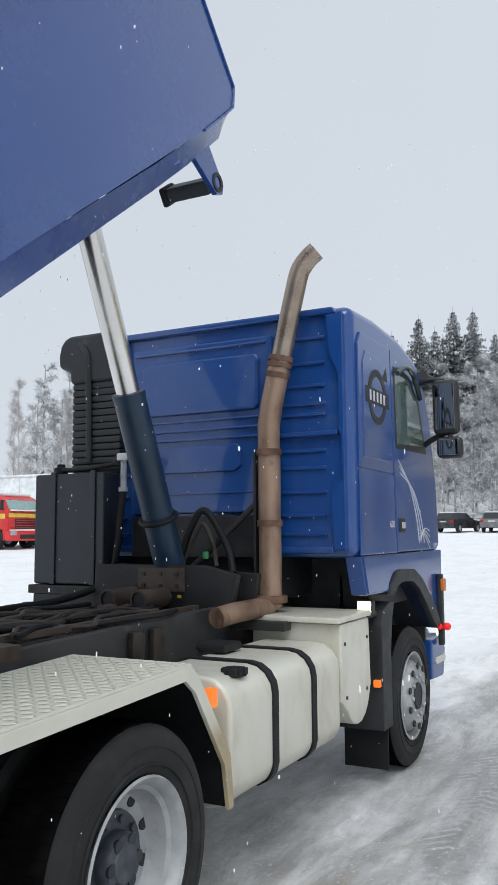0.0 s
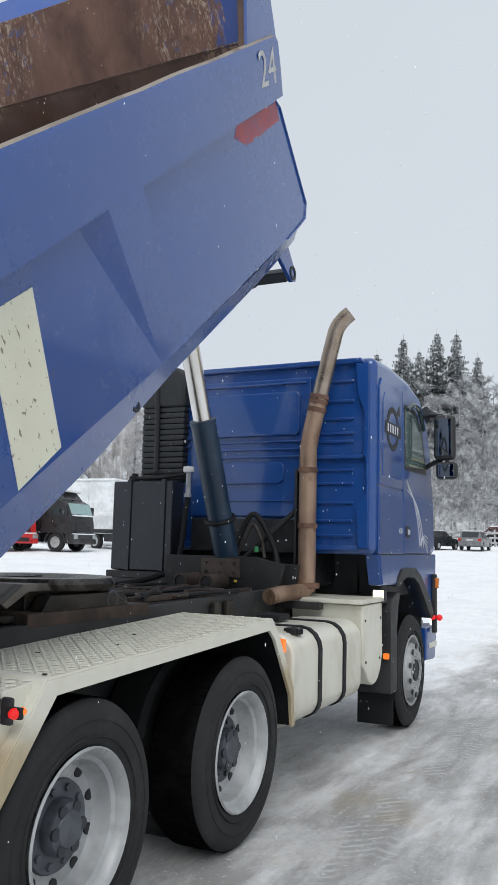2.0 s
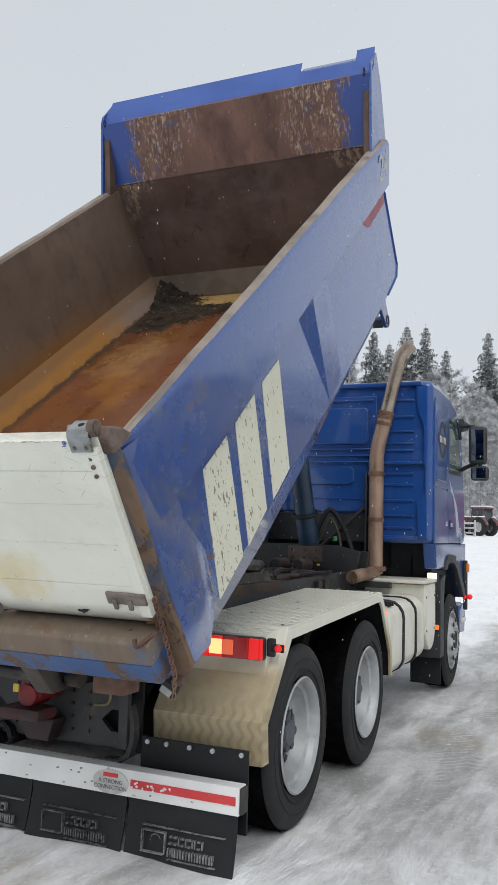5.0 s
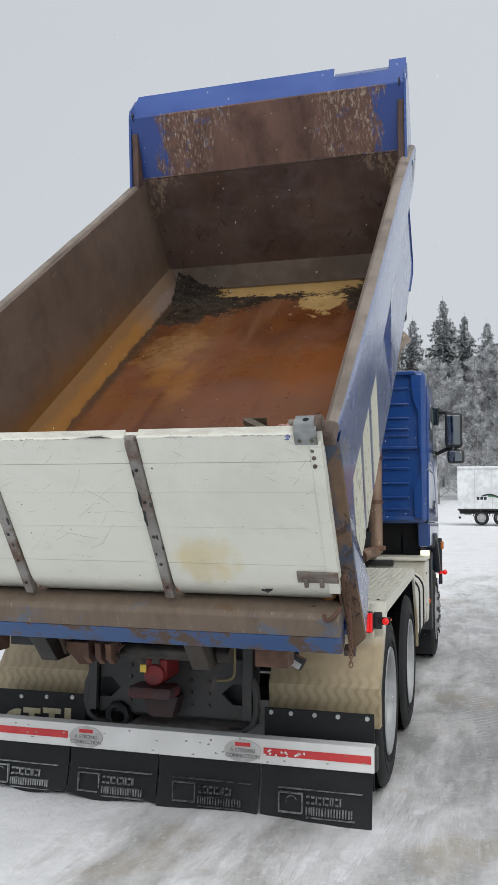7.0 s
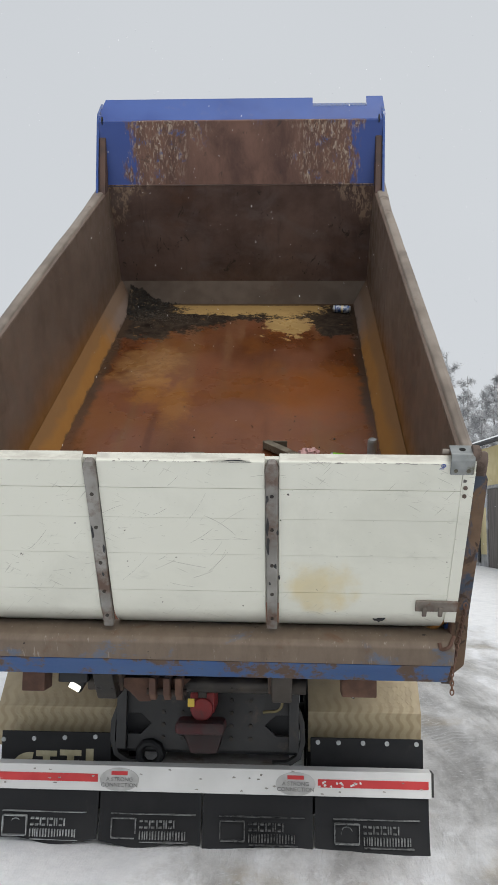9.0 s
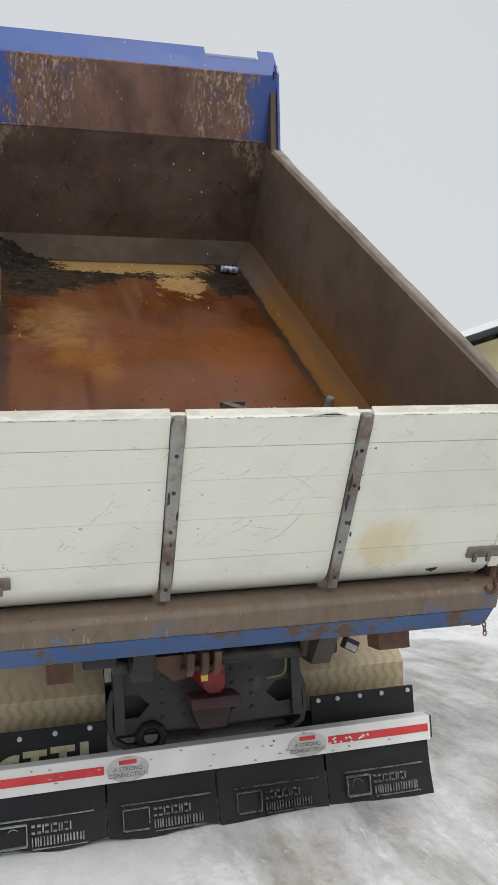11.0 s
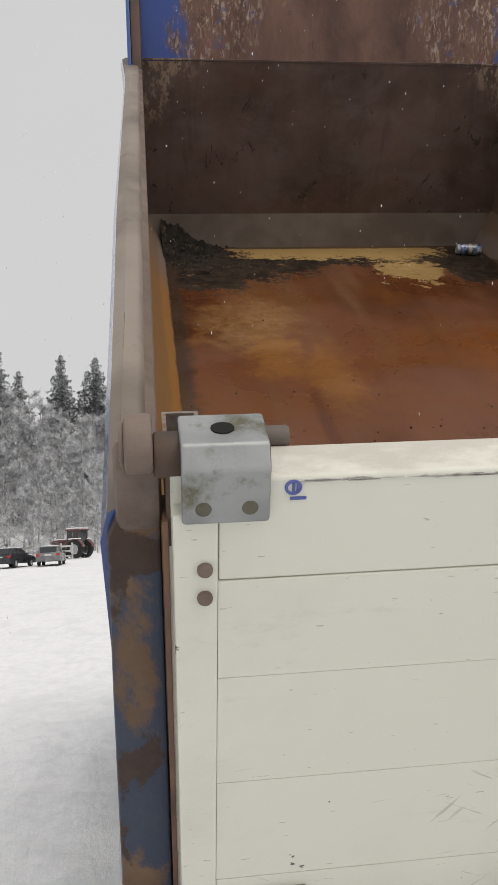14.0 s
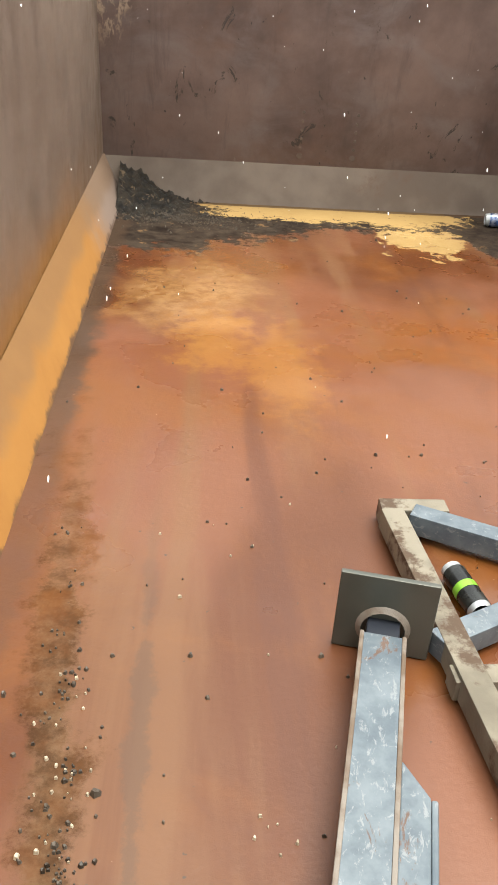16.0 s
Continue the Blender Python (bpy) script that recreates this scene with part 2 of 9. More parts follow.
def make_worn_edge():
    """Rear posts: faded blue-grey paint with brown rust and dark blistered blotches."""
    g = Mat("worn_rusty_blue")
    f = g.step(g.noise(4.0, 9, g.stretch(1.6, 1.6, 0.8), 0.68, 0.3), g.step(g.axes()[2], 1.35, 1.80, 0.58, 0.43), g.step(g.axes()[2], 1.35, 1.80, 0.66, 0.52))
    rust = g.mix(g.noise(18, 6), (0.085, 0.050, 0.030), (0.19, 0.118, 0.070))
    blue = g.mix(g.noise(6, 5), (0.016, 0.034, 0.078), (0.058, 0.070, 0.090))
    col = g.mix(f, rust, blue)
    blot = g.step(g.noise(9, 6, g.stretch(1.3, 1.3, 0.9), 0.62, 0.5), 0.565, 0.61)
    col = g.mix(g.op("MULTIPLY", blot, 0.9), col, g.mix(g.noise(40, 4), (0.022, 0.014, 0.011), (0.07, 0.035, 0.02)))
    g.bump(g.op("ADD", g.noise(60, 6), g.op("MULTIPLY", g.op("ADD", f, blot), -0.4)), 0.4, 0.004)
    return g.done(col, 0.72)


def make_sill():
    """Rear sill: brown scuffed steel with upright scratches and smears of blue."""
    g = Mat("brown_worn_sill")
    co = g.stretch(2.2, 1, 0.7)
    col = g.mix(g.noise(7, 8, co, 0.68), (0.088, 0.061, 0.042), (0.205, 0.158, 0.118))
    smear = g.step(g.noise(2.6, 8, g.stretch(1.2, 1, 2.0), 0.7, 0.5), 0.54, 0.66)
    col = g.mix(g.op("MULTIPLY", smear, 0.7), col, (0.065, 0.115, 0.20))
    rust = g.step(g.noise(3.4, 9, None, 0.72, 0.4), 0.54, 0.66)
    col = g.mix(g.op("MULTIPLY", rust, 0.7), col, (0.13, 0.066, 0.034))
    scr = g.step(g.noise(30, 4, g.stretch(2.5, 1, 0.25), 0.6), 0.64, 0.69)
    col = g.mix(g.op("MULTIPLY", scr, 0.6), col, (0.30, 0.26, 0.22))
    dark = g.step(g.noise(13, 6, g.stretch(1, 1, 0.8), 0.7), 0.66, 0.70)
    col = g.mix(dark, col, (0.035, 0.024, 0.018))
    g.bump(g.op("ADD", g.noise(50, 6), g.op("MULTIPLY", g.noise(6, 4), 2.0)), 0.3, 0.004)
    return g.done(col, g.step(smear, 0, 1, 0.7, 0.45))


def make_rust_wall():
    """Front wall: dark brown steel, cloudy, with scuffs, spots and scraped upper corners."""
    g = Mat("rusty_steel_wall")
    x, u, v = g.axes()
    a = g.mix(g.step(g.noise(1.6, 7, g.stretch(1, 0.7, 1), 0.62), 0.3, 0.7), (0.062, 0.037, 0.030), (0.150, 0.098, 0.080))
    cloud = g.step(g.noise(2.6, 7, g.stretch(0.8, 0.5, 1.2), 0.65, 0.6), 0.46, 0.70)
    a = g.mix(g.op("MULTIPLY", cloud, 0.6), a, (0.155, 0.122, 0.112))
    runs = g.step(g.noise(3.0, 8, g.stretch(2.2, 1, 0.45), 0.68, 0.5), 0.52, 0.70)
    a = g.mix(g.op("MULTIPLY", runs, 0.55), a, (0.052, 0.034, 0.030))
    orange = g.step(g.noise(1.1, 6, g.stretch(1, 0.8, 1.6), 0.65), 0.54, 0.72)
    a = g.mix(g.op("MULTIPLY", orange, 0.35), a, (0.135, 0.055, 0.022))
    chalk = g.step(g.noise(12, 8, g.stretch(1.4, 1, 0.9), 0.74, 0.5), 0.64, 0.70)
    a = g.mix(g.op("MULTIPLY", chalk, 0.4), a, (0.20, 0.165, 0.15))
    scuff = g.step(g.noise(5.5, 9, g.stretch(1.4, 1, 0.8), 0.7, 0.9), 0.615, 0.65)
    a = g.mix(g.op("MULTIPLY", scuff, 0.9), a, (0.030, 0.022, 0.018))
    spots = g.step(g.noise(17, 3), 0.70, 0.75)
    a = g.mix(spots, a, (0.032, 0.022, 0.018))
    corner = g.op("ADD", g.op("ADD", g.op("ABSOLUTE", x), v), g.op("MULTIPLY", g.noise(6, 7, None, 0.7), 0.5))
    scraped = g.op("MULTIPLY", g.step(corner, 3.52, 3.66), g.step(g.noise(16, 7, g.stretch(1.6, 1, 0.7), 0.75), 0.47, 0.54))
    a = g.mix(g.op("MULTIPLY", scraped, 0.8), a, (0.33, 0.24, 0.17))
    g.bump(g.noise(45, 6), 0.25, 0.003)
    return g.done(a, g.step(g.noise(7, 5), 0.35, 0.65, 0.45, 0.7))


def make_side_lining():
    """Inside of the side walls: scoured, lighter and dustier than the front wall."""
    g = Mat("dusty_scoured_side_steel", spec=0.3)
    x, u, v = g.axes()
    a = g.mix(g.noise(1.3, 6, g.stretch(1, 0.6, 1.2)), (0.100, 0.067, 0.049), (0.225, 0.172, 0.138))
    streak = g.step(g.noise(4, 7, g.stretch(1, 0.9, 1.0), 0.65, 0.5), 0.46, 0.68)
    a = g.mix(g.op("MULTIPLY", streak, 0.45), a, (0.085, 0.060, 0.046))
    runs = g.step(g.noise(2.2, 6, g.stretch(1, 2.4, 0.5), 0.62, 0.4), 0.5, 0.72)
    a = g.mix(g.op("MULTIPLY", runs, 0.4), a, (0.062, 0.042, 0.033))
    orange = g.step(g.op("ADD", v, g.op("MULTIPLY", g.noise(1.4, 6, None, 0.65), 0.45)), 2.14, 1.76)
    a = g.mix(g.op("MULTIPLY", g.op("MULTIPLY", orange, g.step(u, 4.4, 2.8, 0.25, 1.0)), 0.8), a, (0.245, 0.118, 0.040))
    band = g.op("MULTIPLY", g.step(g.op("ADD", v, g.op("MULTIPLY", g.noise(3.2, 7, g.stretch(1, 0.8, 1), 0.66), 0.30)), 1.90, 1.66), g.step(u, 4.1, 3.2))
    a = g.mix(g.op("MULTIPLY", band, 0.85), a, g.mix(g.noise(6, 8), (0.20, 0.088, 0.018), (0.31, 0.145, 0.032)))
    scr = g.step(g.noise(22, 4, g.stretch(1, 0.25, 2.2), 0.6), 0.68, 0.72)
    a = g.mix(g.op("MULTIPLY", scr, 0.5), a, (0.06, 0.045, 0.038))
    g.bump(g.noise(45, 6), 0.2, 0.003)
    return g.done(a, g.step(g.noise(7, 5), 0.35, 0.65, 0.38, 0.6))


def make_head_panel():
    """Headboard inside: blue at the edges, scraped to rust in the middle, pale and ochre runs between."""
    g = Mat("scraped_headboard")
    x, u, v = g.axes()
    ax = g.op("ABSOLUTE", g.op("ADD", x, -0.03))
    wob = g.noise(5, 8, g.stretch(1.6, 1, 0.5), 0.7)
    keep = g.step(g.op("ADD", ax, g.op("MULTIPLY", g.op("SUBTRACT", wob, 0.5), 0.8)), 0.90, 1.0)
    rust = g.mix(g.step(g.noise(3, 8, g.stretch(1.4, 1, 0.7), 0.66, 0.4), 0.3, 0.7), (0.066, 0.030, 0.022), (0.158, 0.082, 0.058))
    rust = g.mix(g.op("MULTIPLY", g.step(g.noise(8, 8, g.stretch(1.2, 1, 0.8), 0.72, 0.6), 0.58, 0.66), 0.7), rust, (0.040, 0.024, 0.020))
    # scraped zone: wide towards the upper corners, narrow low in the middle
    zone = g.op("ADD", g.op("ADD", ax, g.op("MULTIPLY", g.op("SUBTRACT", v, 2.8), 0.55)), g.op("MULTIPLY", g.op("SUBTRACT", g.noise(2.4, 6, None, 0.68), 0.5), 1.5))
    near = g.step(zone, 0.32, 0.66)
    runs = g.step(g.op("ADD", g.op("MULTIPLY", g.noise(13, 10, g.stretch(2.0, 1, 0.55), 0.80, 0.8), 0.65), g.op("MULTIPLY", g.noise(34, 6, g.stretch(1.5, 1, 0.8), 0.7, 0.6), 0.35)), 0.485, 0.540)
    tone = g.mix(g.step(g.noise(24, 4, g.stretch(2, 1, 0.5)), 0.4, 0.62), (0.15, 0.072, 0.042), (0.36, 0.29, 0.225))
    tone = g.mix(g.step(g.noise(9, 5), 0.56, 0.66), tone, (0.05, 0.08, 0.20))
    col = g.mix(g.op("MULTIPLY", g.op("MULTIPLY", runs, near), 0.9), rust, tone)
    blue = g.mix(g.noise(3, 4), (0.012, 0.04, 0.20), (0.03, 0.07, 0.26))
    col = g.mix(keep, col, blue)
    g.bump(g.op("ADD", g.noise(40, 6), keep), 0.2, 0.003)
    return g.done(col, g.step(keep, 0, 1, 0.66, 0.4))


def make_rust_floor():
    """Tipper floor: damp rust in cloudy bands, a mottled pale patch, dark wet grit and ochre dust at the front."""
    g = Mat("wet_rusty_floor")
    x, u, v = g.axes()
    n1, n2, n3 = g.noise(1.5, 7, None, 0.62, 0.5), g.noise(5.5, 9, None, 0.72), g.noise(0.75, 4, g.stretch(1.5, 0.7, 1))
    n4 = g.noise(16, 8, None, 0.75)
    w = g.op("ADD", g.op("MULTIPLY", g.op("SUBTRACT", n2, 0.5), 1.7), g.op("MULTIPLY", g.op("SUBTRACT", n4, 0.5), 1.1))

    def add(a, b):
        return g.op("ADD", a, b)

    def mul(a, b):
        return g.op("MULTIPLY", a, b)

    def ring(cx, cu, rx, ru):
        p, q = mul(add(x, -cx), 1 / rx), mul(add(u, -cu), 1 / ru)
        return g.op("SQRT", add(mul(p, p), mul(q, q)))
    # dusty pinkish rust against wetter orange rust
    dusty = g.step(add(n3, g.step(u, 1.6, 3.4, 0.05, -0.07)), 0.40, 0.58)
    col = g.mix(dusty, (0.090, 0.026, 0.006), (0.156, 0.057, 0.026))
    col = g.mix(mul(g.step(n1, 0.47, 0.66), 0.7), col, (0.160, 0.054, 0.009))
    lanes = g.noise(2.0, 6, g.stretch(2.6, 0.20, 1), 0.6, 0.3)
    col = g.mix(mul(g.step(lanes, 0.49, 0.66), 0.65), col, (0.153, 0.072, 0.030))
    col = g.mix(mul(g.step(lanes, 0.44, 0.30), 0.6), col, (0.075, 0.022, 0.008))
    hot = g.step(add(ring(0.75, 2.75, 0.55, 0.5), mul(w, 1.2)), 1.3, 0.2)
    col = g.mix(mul(hot, 0.6), col, (0.215, 0.062, 0.008))
    # pale mottled patch, running out into orange
    patch = g.step(add(ring(-0.68, 3.28, 0.30, 0.48), mul(w, 1.5)), 1.2, 0.4)
    col = g.mix(mul(patch, 0.65), col, g.mix(g.step(n4, 0.4, 0.6), (0.20, 0.095, 0.030), (0.34, 0.195, 0.080)))
    spot = g.op("MAXIMUM", g.step(add(ring(-0.39, 2.60, 0.13, 0.36), mul(w, 1.8)), 1.35, 0.25), g.step(add(ring(-0.60, 2.85, 0.16, 0.30), mul(w, 2.0)), 1.35, 0.25))
    col = g.mix(mul(spot, 0.5), col, (0.30, 0.130, 0.026))
    # dark wet grit along the front, deeper at one corner
    low = add(g.step(x, -0.95, 0.2, 3.78, 4.26), g.step(x, 0.58, 0.78, 0.0, -0.38))
    edge = add(u, mul(w, 0.5))
    dark = g.step(g.op("SUBTRACT", edge, low), 0.0, 0.09)
    holes = g.step(g.noise(11, 8, None, 0.75), 0.60, 0.64)
    wet = g.mix(g.step(n4, 0.35, 0.65), (0.008, 0.007, 0.006), (0.045, 0.035, 0.026))
    wet = g.mix(mul(holes, 0.7), wet, (0.22, 0.13, 0.06))
    col = g.mix(mul(dark, 0.95), col, wet)
    # ochre dust behind it, with a lobe
    och = mul(g.step(add(u, mul(w, 0.35)), 4.43, 4.48), g.step(add(g.op("ABSOLUTE", add(x, -0.08)), mul(w, 0.5)), 0.70, 0.64))
    lobe = g.step(add(ring(0.43, 4.20, 0.19, 0.26), mul(w, 2.0)), 1.05, 0.88)
    cracks = g.step(g.noise(7, 8, g.stretch(1, 2.5, 1), 0.7, 0.8), 0.63, 0.66)
    och = mul(g.op("MAXIMUM", och, lobe), add(1.0, mul(cracks, -0.9)))
    col = g.mix(och, col, g.mix(n2, (0.28, 0.17, 0.06), (0.42, 0.285, 0.12)))
    # muddy lane along the side
    mid = add(add(x, 0.872), mul(add(u, -1.0), 0.105))
    lane = mul(g.step(add(g.op("ABSOLUTE", mid), mul(w, 0.13)), 0.066, 0.020), g.step(add(u, mul(w, 1.5)), 2.3, 1.3))
    col = g.mix(mul(lane, g.step(n2, 0.34, 0.62, 0.35, 0.85)), col, g.mix(g.step(n4, 0.36, 0.64), (0.040, 0.022, 0.011), (0.125, 0.078, 0.045)))
    line = g.step(add(g.op("ABSOLUTE", add(x, 0.75)), mul(w, 0.05)), 0.020, 0.004)
    col = g.mix(mul(line, mul(g.step(u, 2.0, 1.2), 0.5)), col, (0.06, 0.034, 0.02))
    side = g.step(add(g.op("ABSOLUTE", x), mul(w, 0.09)), 0.965, 1.02)
    col = g.mix(mul(side, g.step(u, 1.4, 2.8, 0.35, 0.9)), col, (0.045, 0.028, 0.018))
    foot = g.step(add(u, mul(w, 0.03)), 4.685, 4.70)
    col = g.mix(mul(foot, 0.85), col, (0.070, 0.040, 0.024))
    scrape = g.step(g.noise(20, 7, g.stretch(1.6, 0.5, 1), 0.72, 0.4), 0.68, 0.72)
    col = g.mix(mul(scrape, 0.35), col, (0.23, 0.125, 0.08))
    specks = g.step(g.noise(38, 3), 0.72, 0.77)
    col = g.mix(specks, col, (0.045, 0.030, 0.022))
    pale = g.step(g.noise(29, 4, None, 0.6), 0.73, 0.77)
    col = g.mix(mul(pale, 0.6), col, (0.26, 0.16, 0.10))
    g.bump(add(add(n4, mul(g.noise(60, 5), 0.4)), add(mul(dark, 0.6), mul(lane, 0.5))), 0.25, 0.005)
    rough = g.step(g.noise(1.8, 6), 0.35, 0.65, 0.20, 0.48)
    g.put(g.b.inputs["Specular IOR Level"], g.op("MULTIPLY_ADD", g.op("MAXIMUM", dark, lane), -0.42, 0.5))
    return g.done(col, g.op("MAXIMUM", rough, g.op("MULTIPLY", g.op("MAXIMUM", dark, lane), 0.62)))


def make_ochre():
    g = Mat("ochre_rust_dust")
    x, u, v = g.axes()
    n = g.noise(6, 8, None, 0.65)
    col = g.mix(n, (0.235, 0.098, 0.018), (0.36, 0.17, 0.036))
    front = g.step(g.op("ADD", u, g.op("MULTIPLY", n, 0.8)), 3.9, 4.6)
    col = g.mix(front, col, (0.20, 0.145, 0.115))
    low = g.step(g.op("ADD", v, g.op("MULTIPLY", g.noise(7, 8, None, 0.7), 0.10)), 1.470, 1.450)
    col = g.mix(g.op("MULTIPLY", low, 0.85), col, (0.062, 0.032, 0.018))
    top = g.step(g.op("ADD", v, g.op("MULTIPLY", g.noise(3, 6, None, 0.65), 0.16)), 1.56, 1.62)
    col = g.mix(g.op("MULTIPLY", top, 0.6), col, (0.15, 0.085, 0.04))
    g.bump(g.noise(60, 6), 0.2, 0.003)
    return g.done(col, 0.72)


def make_reflector():
    """Cream reflector sheet, spattered most towards the rear."""
    g = Mat("cream_reflector_sheet", 0.5)
    x, u, v = g.axes()
    col = g.mix(g.noise(4, 5), (0.56, 0.55, 0.43), (0.67, 0.66, 0.54))
    big = g.op("ADD", g.noise(30, 3, g.stretch(1, 1.5, 0.75), 0.5), g.step(u, 0.8, 2.0, 0.045, -0.01))
    col = g.mix(g.op("MULTIPLY", g.step(big, 0.645, 0.685), 0.9), col, g.mix(g.noise(30, 2), (0.07, 0.055, 0.035), (0.24, 0.20, 0.14)))
    small = g.op("ADD", g.noise(48, 3), g.step(u, 0.8, 2.0, 0.04, -0.02))
    col = g.mix(g.op("MULTIPLY", g.step(small, 0.68, 0.72), 0.8), col, (0.20, 0.17, 0.12))
    col = g.mix(g.op("MULTIPLY", g.step(g.noise(2.2, 7, None, 0.7), 0.5, 0.75), 0.3), col, (0.40, 0.38, 0.29))
    g.bump(g.noise(40, 4), 0.05, 0.002)
    return g.done(col, 0.5)


def make_gate_white():
    """White boards: scuffed paint, yellow stain, toned-down top edge, grime and painted shade low down."""
    g = Mat("scuffed_white_boards")
    x, u, v = g.axes()
    col = g.mix(g.noise(2.5, 5), (0.68, 0.682, 0.595), (0.74, 0.742, 0.665))
    px, pv = g.op("SUBTRACT", x, 0.55), g.op("SUBTRACT", v, 1.74)
    r = g.op("SQRT", g.op("ADD", g.op("MULTIPLY", px, px), g.op("MULTIPLY", g.op("MULTIPLY", pv, pv), 1.6)))
    stain = g.step(g.op("ADD", r, g.op("MULTIPLY", g.op("SUBTRACT", g.noise(7, 5), 0.5), 0.42)), 0.21, 0.05)
    col = g.mix(g.op("MULTIPLY", stain, 0.6), col, (0.64, 0.50, 0.20))
    lines = []
    for turn in (0.9, -0.5, 0.15):
        along = g.op("ADD", g.op("MULTIPLY", x, math.cos(turn)), g.op("MULTIPLY", v, math.sin(turn)))
        across = g.op("SUBTRACT", g.op("MULTIPLY", v, math.cos(turn)), g.op("MULTIPLY", x, math.sin(turn)))
        lines.append(g.step(g.noise(1.0, 2, g.joined(g.op("MULTIPLY", along, 9.0), g.op("MULTIPLY", across, 150.0), turn * 7), 0.4), 0.70, 0.74))
    grime = g.step(g.noise(1.3, 7, None, 0.66, 0.4), 0.46, 0.68)
    col = g.mix(g.op("MULTIPLY", grime, 0.30), col, (0.47, 0.475, 0.41))
    rub = g.step(g.noise(5, 8, g.stretch(0.6, 1, 1.6), 0.72), 0.58, 0.72)
    col = g.mix(g.op("MULTIPLY", rub, 0.30), col, (0.40, 0.40, 0.35))
    scr = g.op("MAXIMUM", g.op("MAXIMUM", lines[0], lines[1]), lines[2])
    area = g.step(g.noise(2.3, 5, None, 0.6), 0.48, 0.58)
    col = g.mix(g.op("MULTIPLY", g.op("MULTIPLY", scr, area), 0.45), col, (0.26, 0.25, 0.21))
    fine = g.step(g.noise(70, 3, g.stretch(0.5, 1, 2.0), 0.5), 0.70, 0.73)
    col = g.mix(g.op("MULTIPLY", fine, 0.5), col, (0.25, 0.24, 0.20))
    chips = g.step(g.noise(24, 4), 0.72, 0.75)
    col = g.mix(chips, col, (0.09, 0.08, 0.07))
    # foot greyed: grime, plus the shade of the board rolling under
    low = g.step(g.op("ADD", v, g.op("MULTIPLY", g.noise(6, 6), 0.12)), 1.68, 1.58)
    col = g.mix(g.op("MULTIPLY", low, 0.45), col, (0.40, 0.385, 0.35))
    # brim greyed in blotches: stains, and its bright upward face toned down
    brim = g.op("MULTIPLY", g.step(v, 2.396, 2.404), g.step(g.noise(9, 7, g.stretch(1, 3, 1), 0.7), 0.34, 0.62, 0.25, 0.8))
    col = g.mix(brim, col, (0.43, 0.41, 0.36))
    g.bump(g.noise(25, 6), 0.12, 0.003)
    return g.done(col, g.step(g.noise(5, 4), 0.3, 0.7, 0.42, 0.6))


def make_plate():
    """Aluminium tread plate, sprayed with tan road dirt."""
    g = Mat("dirty_tread_plate", metal=0.05)
    x, y, z = g.axes()
    dirt = g.step(g.op("ADD", g.noise(2.5, 7, None, 0.65), g.op("MULTIPLY", z, -0.35)), 0.34, -0.02)
    col = g.mix(g.noise(9, 5), (0.60, 0.585, 0.50), (0.71, 0.695, 0.605))
    low = g.step(g.op("ADD", z, g.op("MULTIPLY", g.noise(3, 6), 0.25)), 1.16, 0.95)
    col = g.mix(g.op("MULTIPLY", low, 0.8), col, g.mix(g.noise(14, 6), (0.25, 0.18, 0.085), (0.46, 0.36, 0.19)))
    wave = g.op("SINE", g.op("ADD", g.op("MULTIPLY", x, 105.0), g.op("MULTIPLY", g.op("SINE", g.op("MULTIPLY", z, 62.0)), 1.3)))
    mud = g.op("MULTIPLY", g.op("MULTIPLY", g.step(wave, -0.2, 0.9), g.step(y, 0.50, 0.42)), g.step(g.op("ADD", z, g.op("MULTIPLY", g.noise(6, 6), 0.3)), 0.95, 0.78))
    col = g.mix(g.op("MULTIPLY", mud, 0.36), col, (0.21, 0.145, 0.065))
    g.bump(g.noise(35, 5), 0.12, 0.003)
    return g.done(col, 0.5)


def make_tank_alu():
    g = Mat("creamy_aluminium", metal=0.08)
    d = g.step(g.noise(3, 7, g.stretch(1, 1, 0.5), 0.65), 0.4, 0.75)
    col = g.mix(d, (0.68, 0.665, 0.58), (0.54, 0.515, 0.42))
    x, y, z = g.axes()
    low = g.step(g.op("ADD", z, g.op("MULTIPLY", g.noise(4, 6), 0.3)), 0.85, 0.55)
    col = g.mix(g.op("MULTIPLY", low, 0.35), col, (0.36, 0.33, 0.26))
    g.bump(g.noise(18, 6), 0.08, 0.003)
    return g.done(col, g.step(d, 0, 1, 0.34, 0.55))


def make_tyre():
    g = Mat("tyre_rubber")
    d = g.step(g.noise(4, 7, None, 0.7), 0.45, 0.75)
    col = g.mix(g.op("MULTIPLY", d, 0.45), (0.011, 0.0115, 0.0125), (0.048, 0.048, 0.049))
    g.bump(g.noise(70, 4), 0.15, 0.002)
    return g.done(col, 0.82)


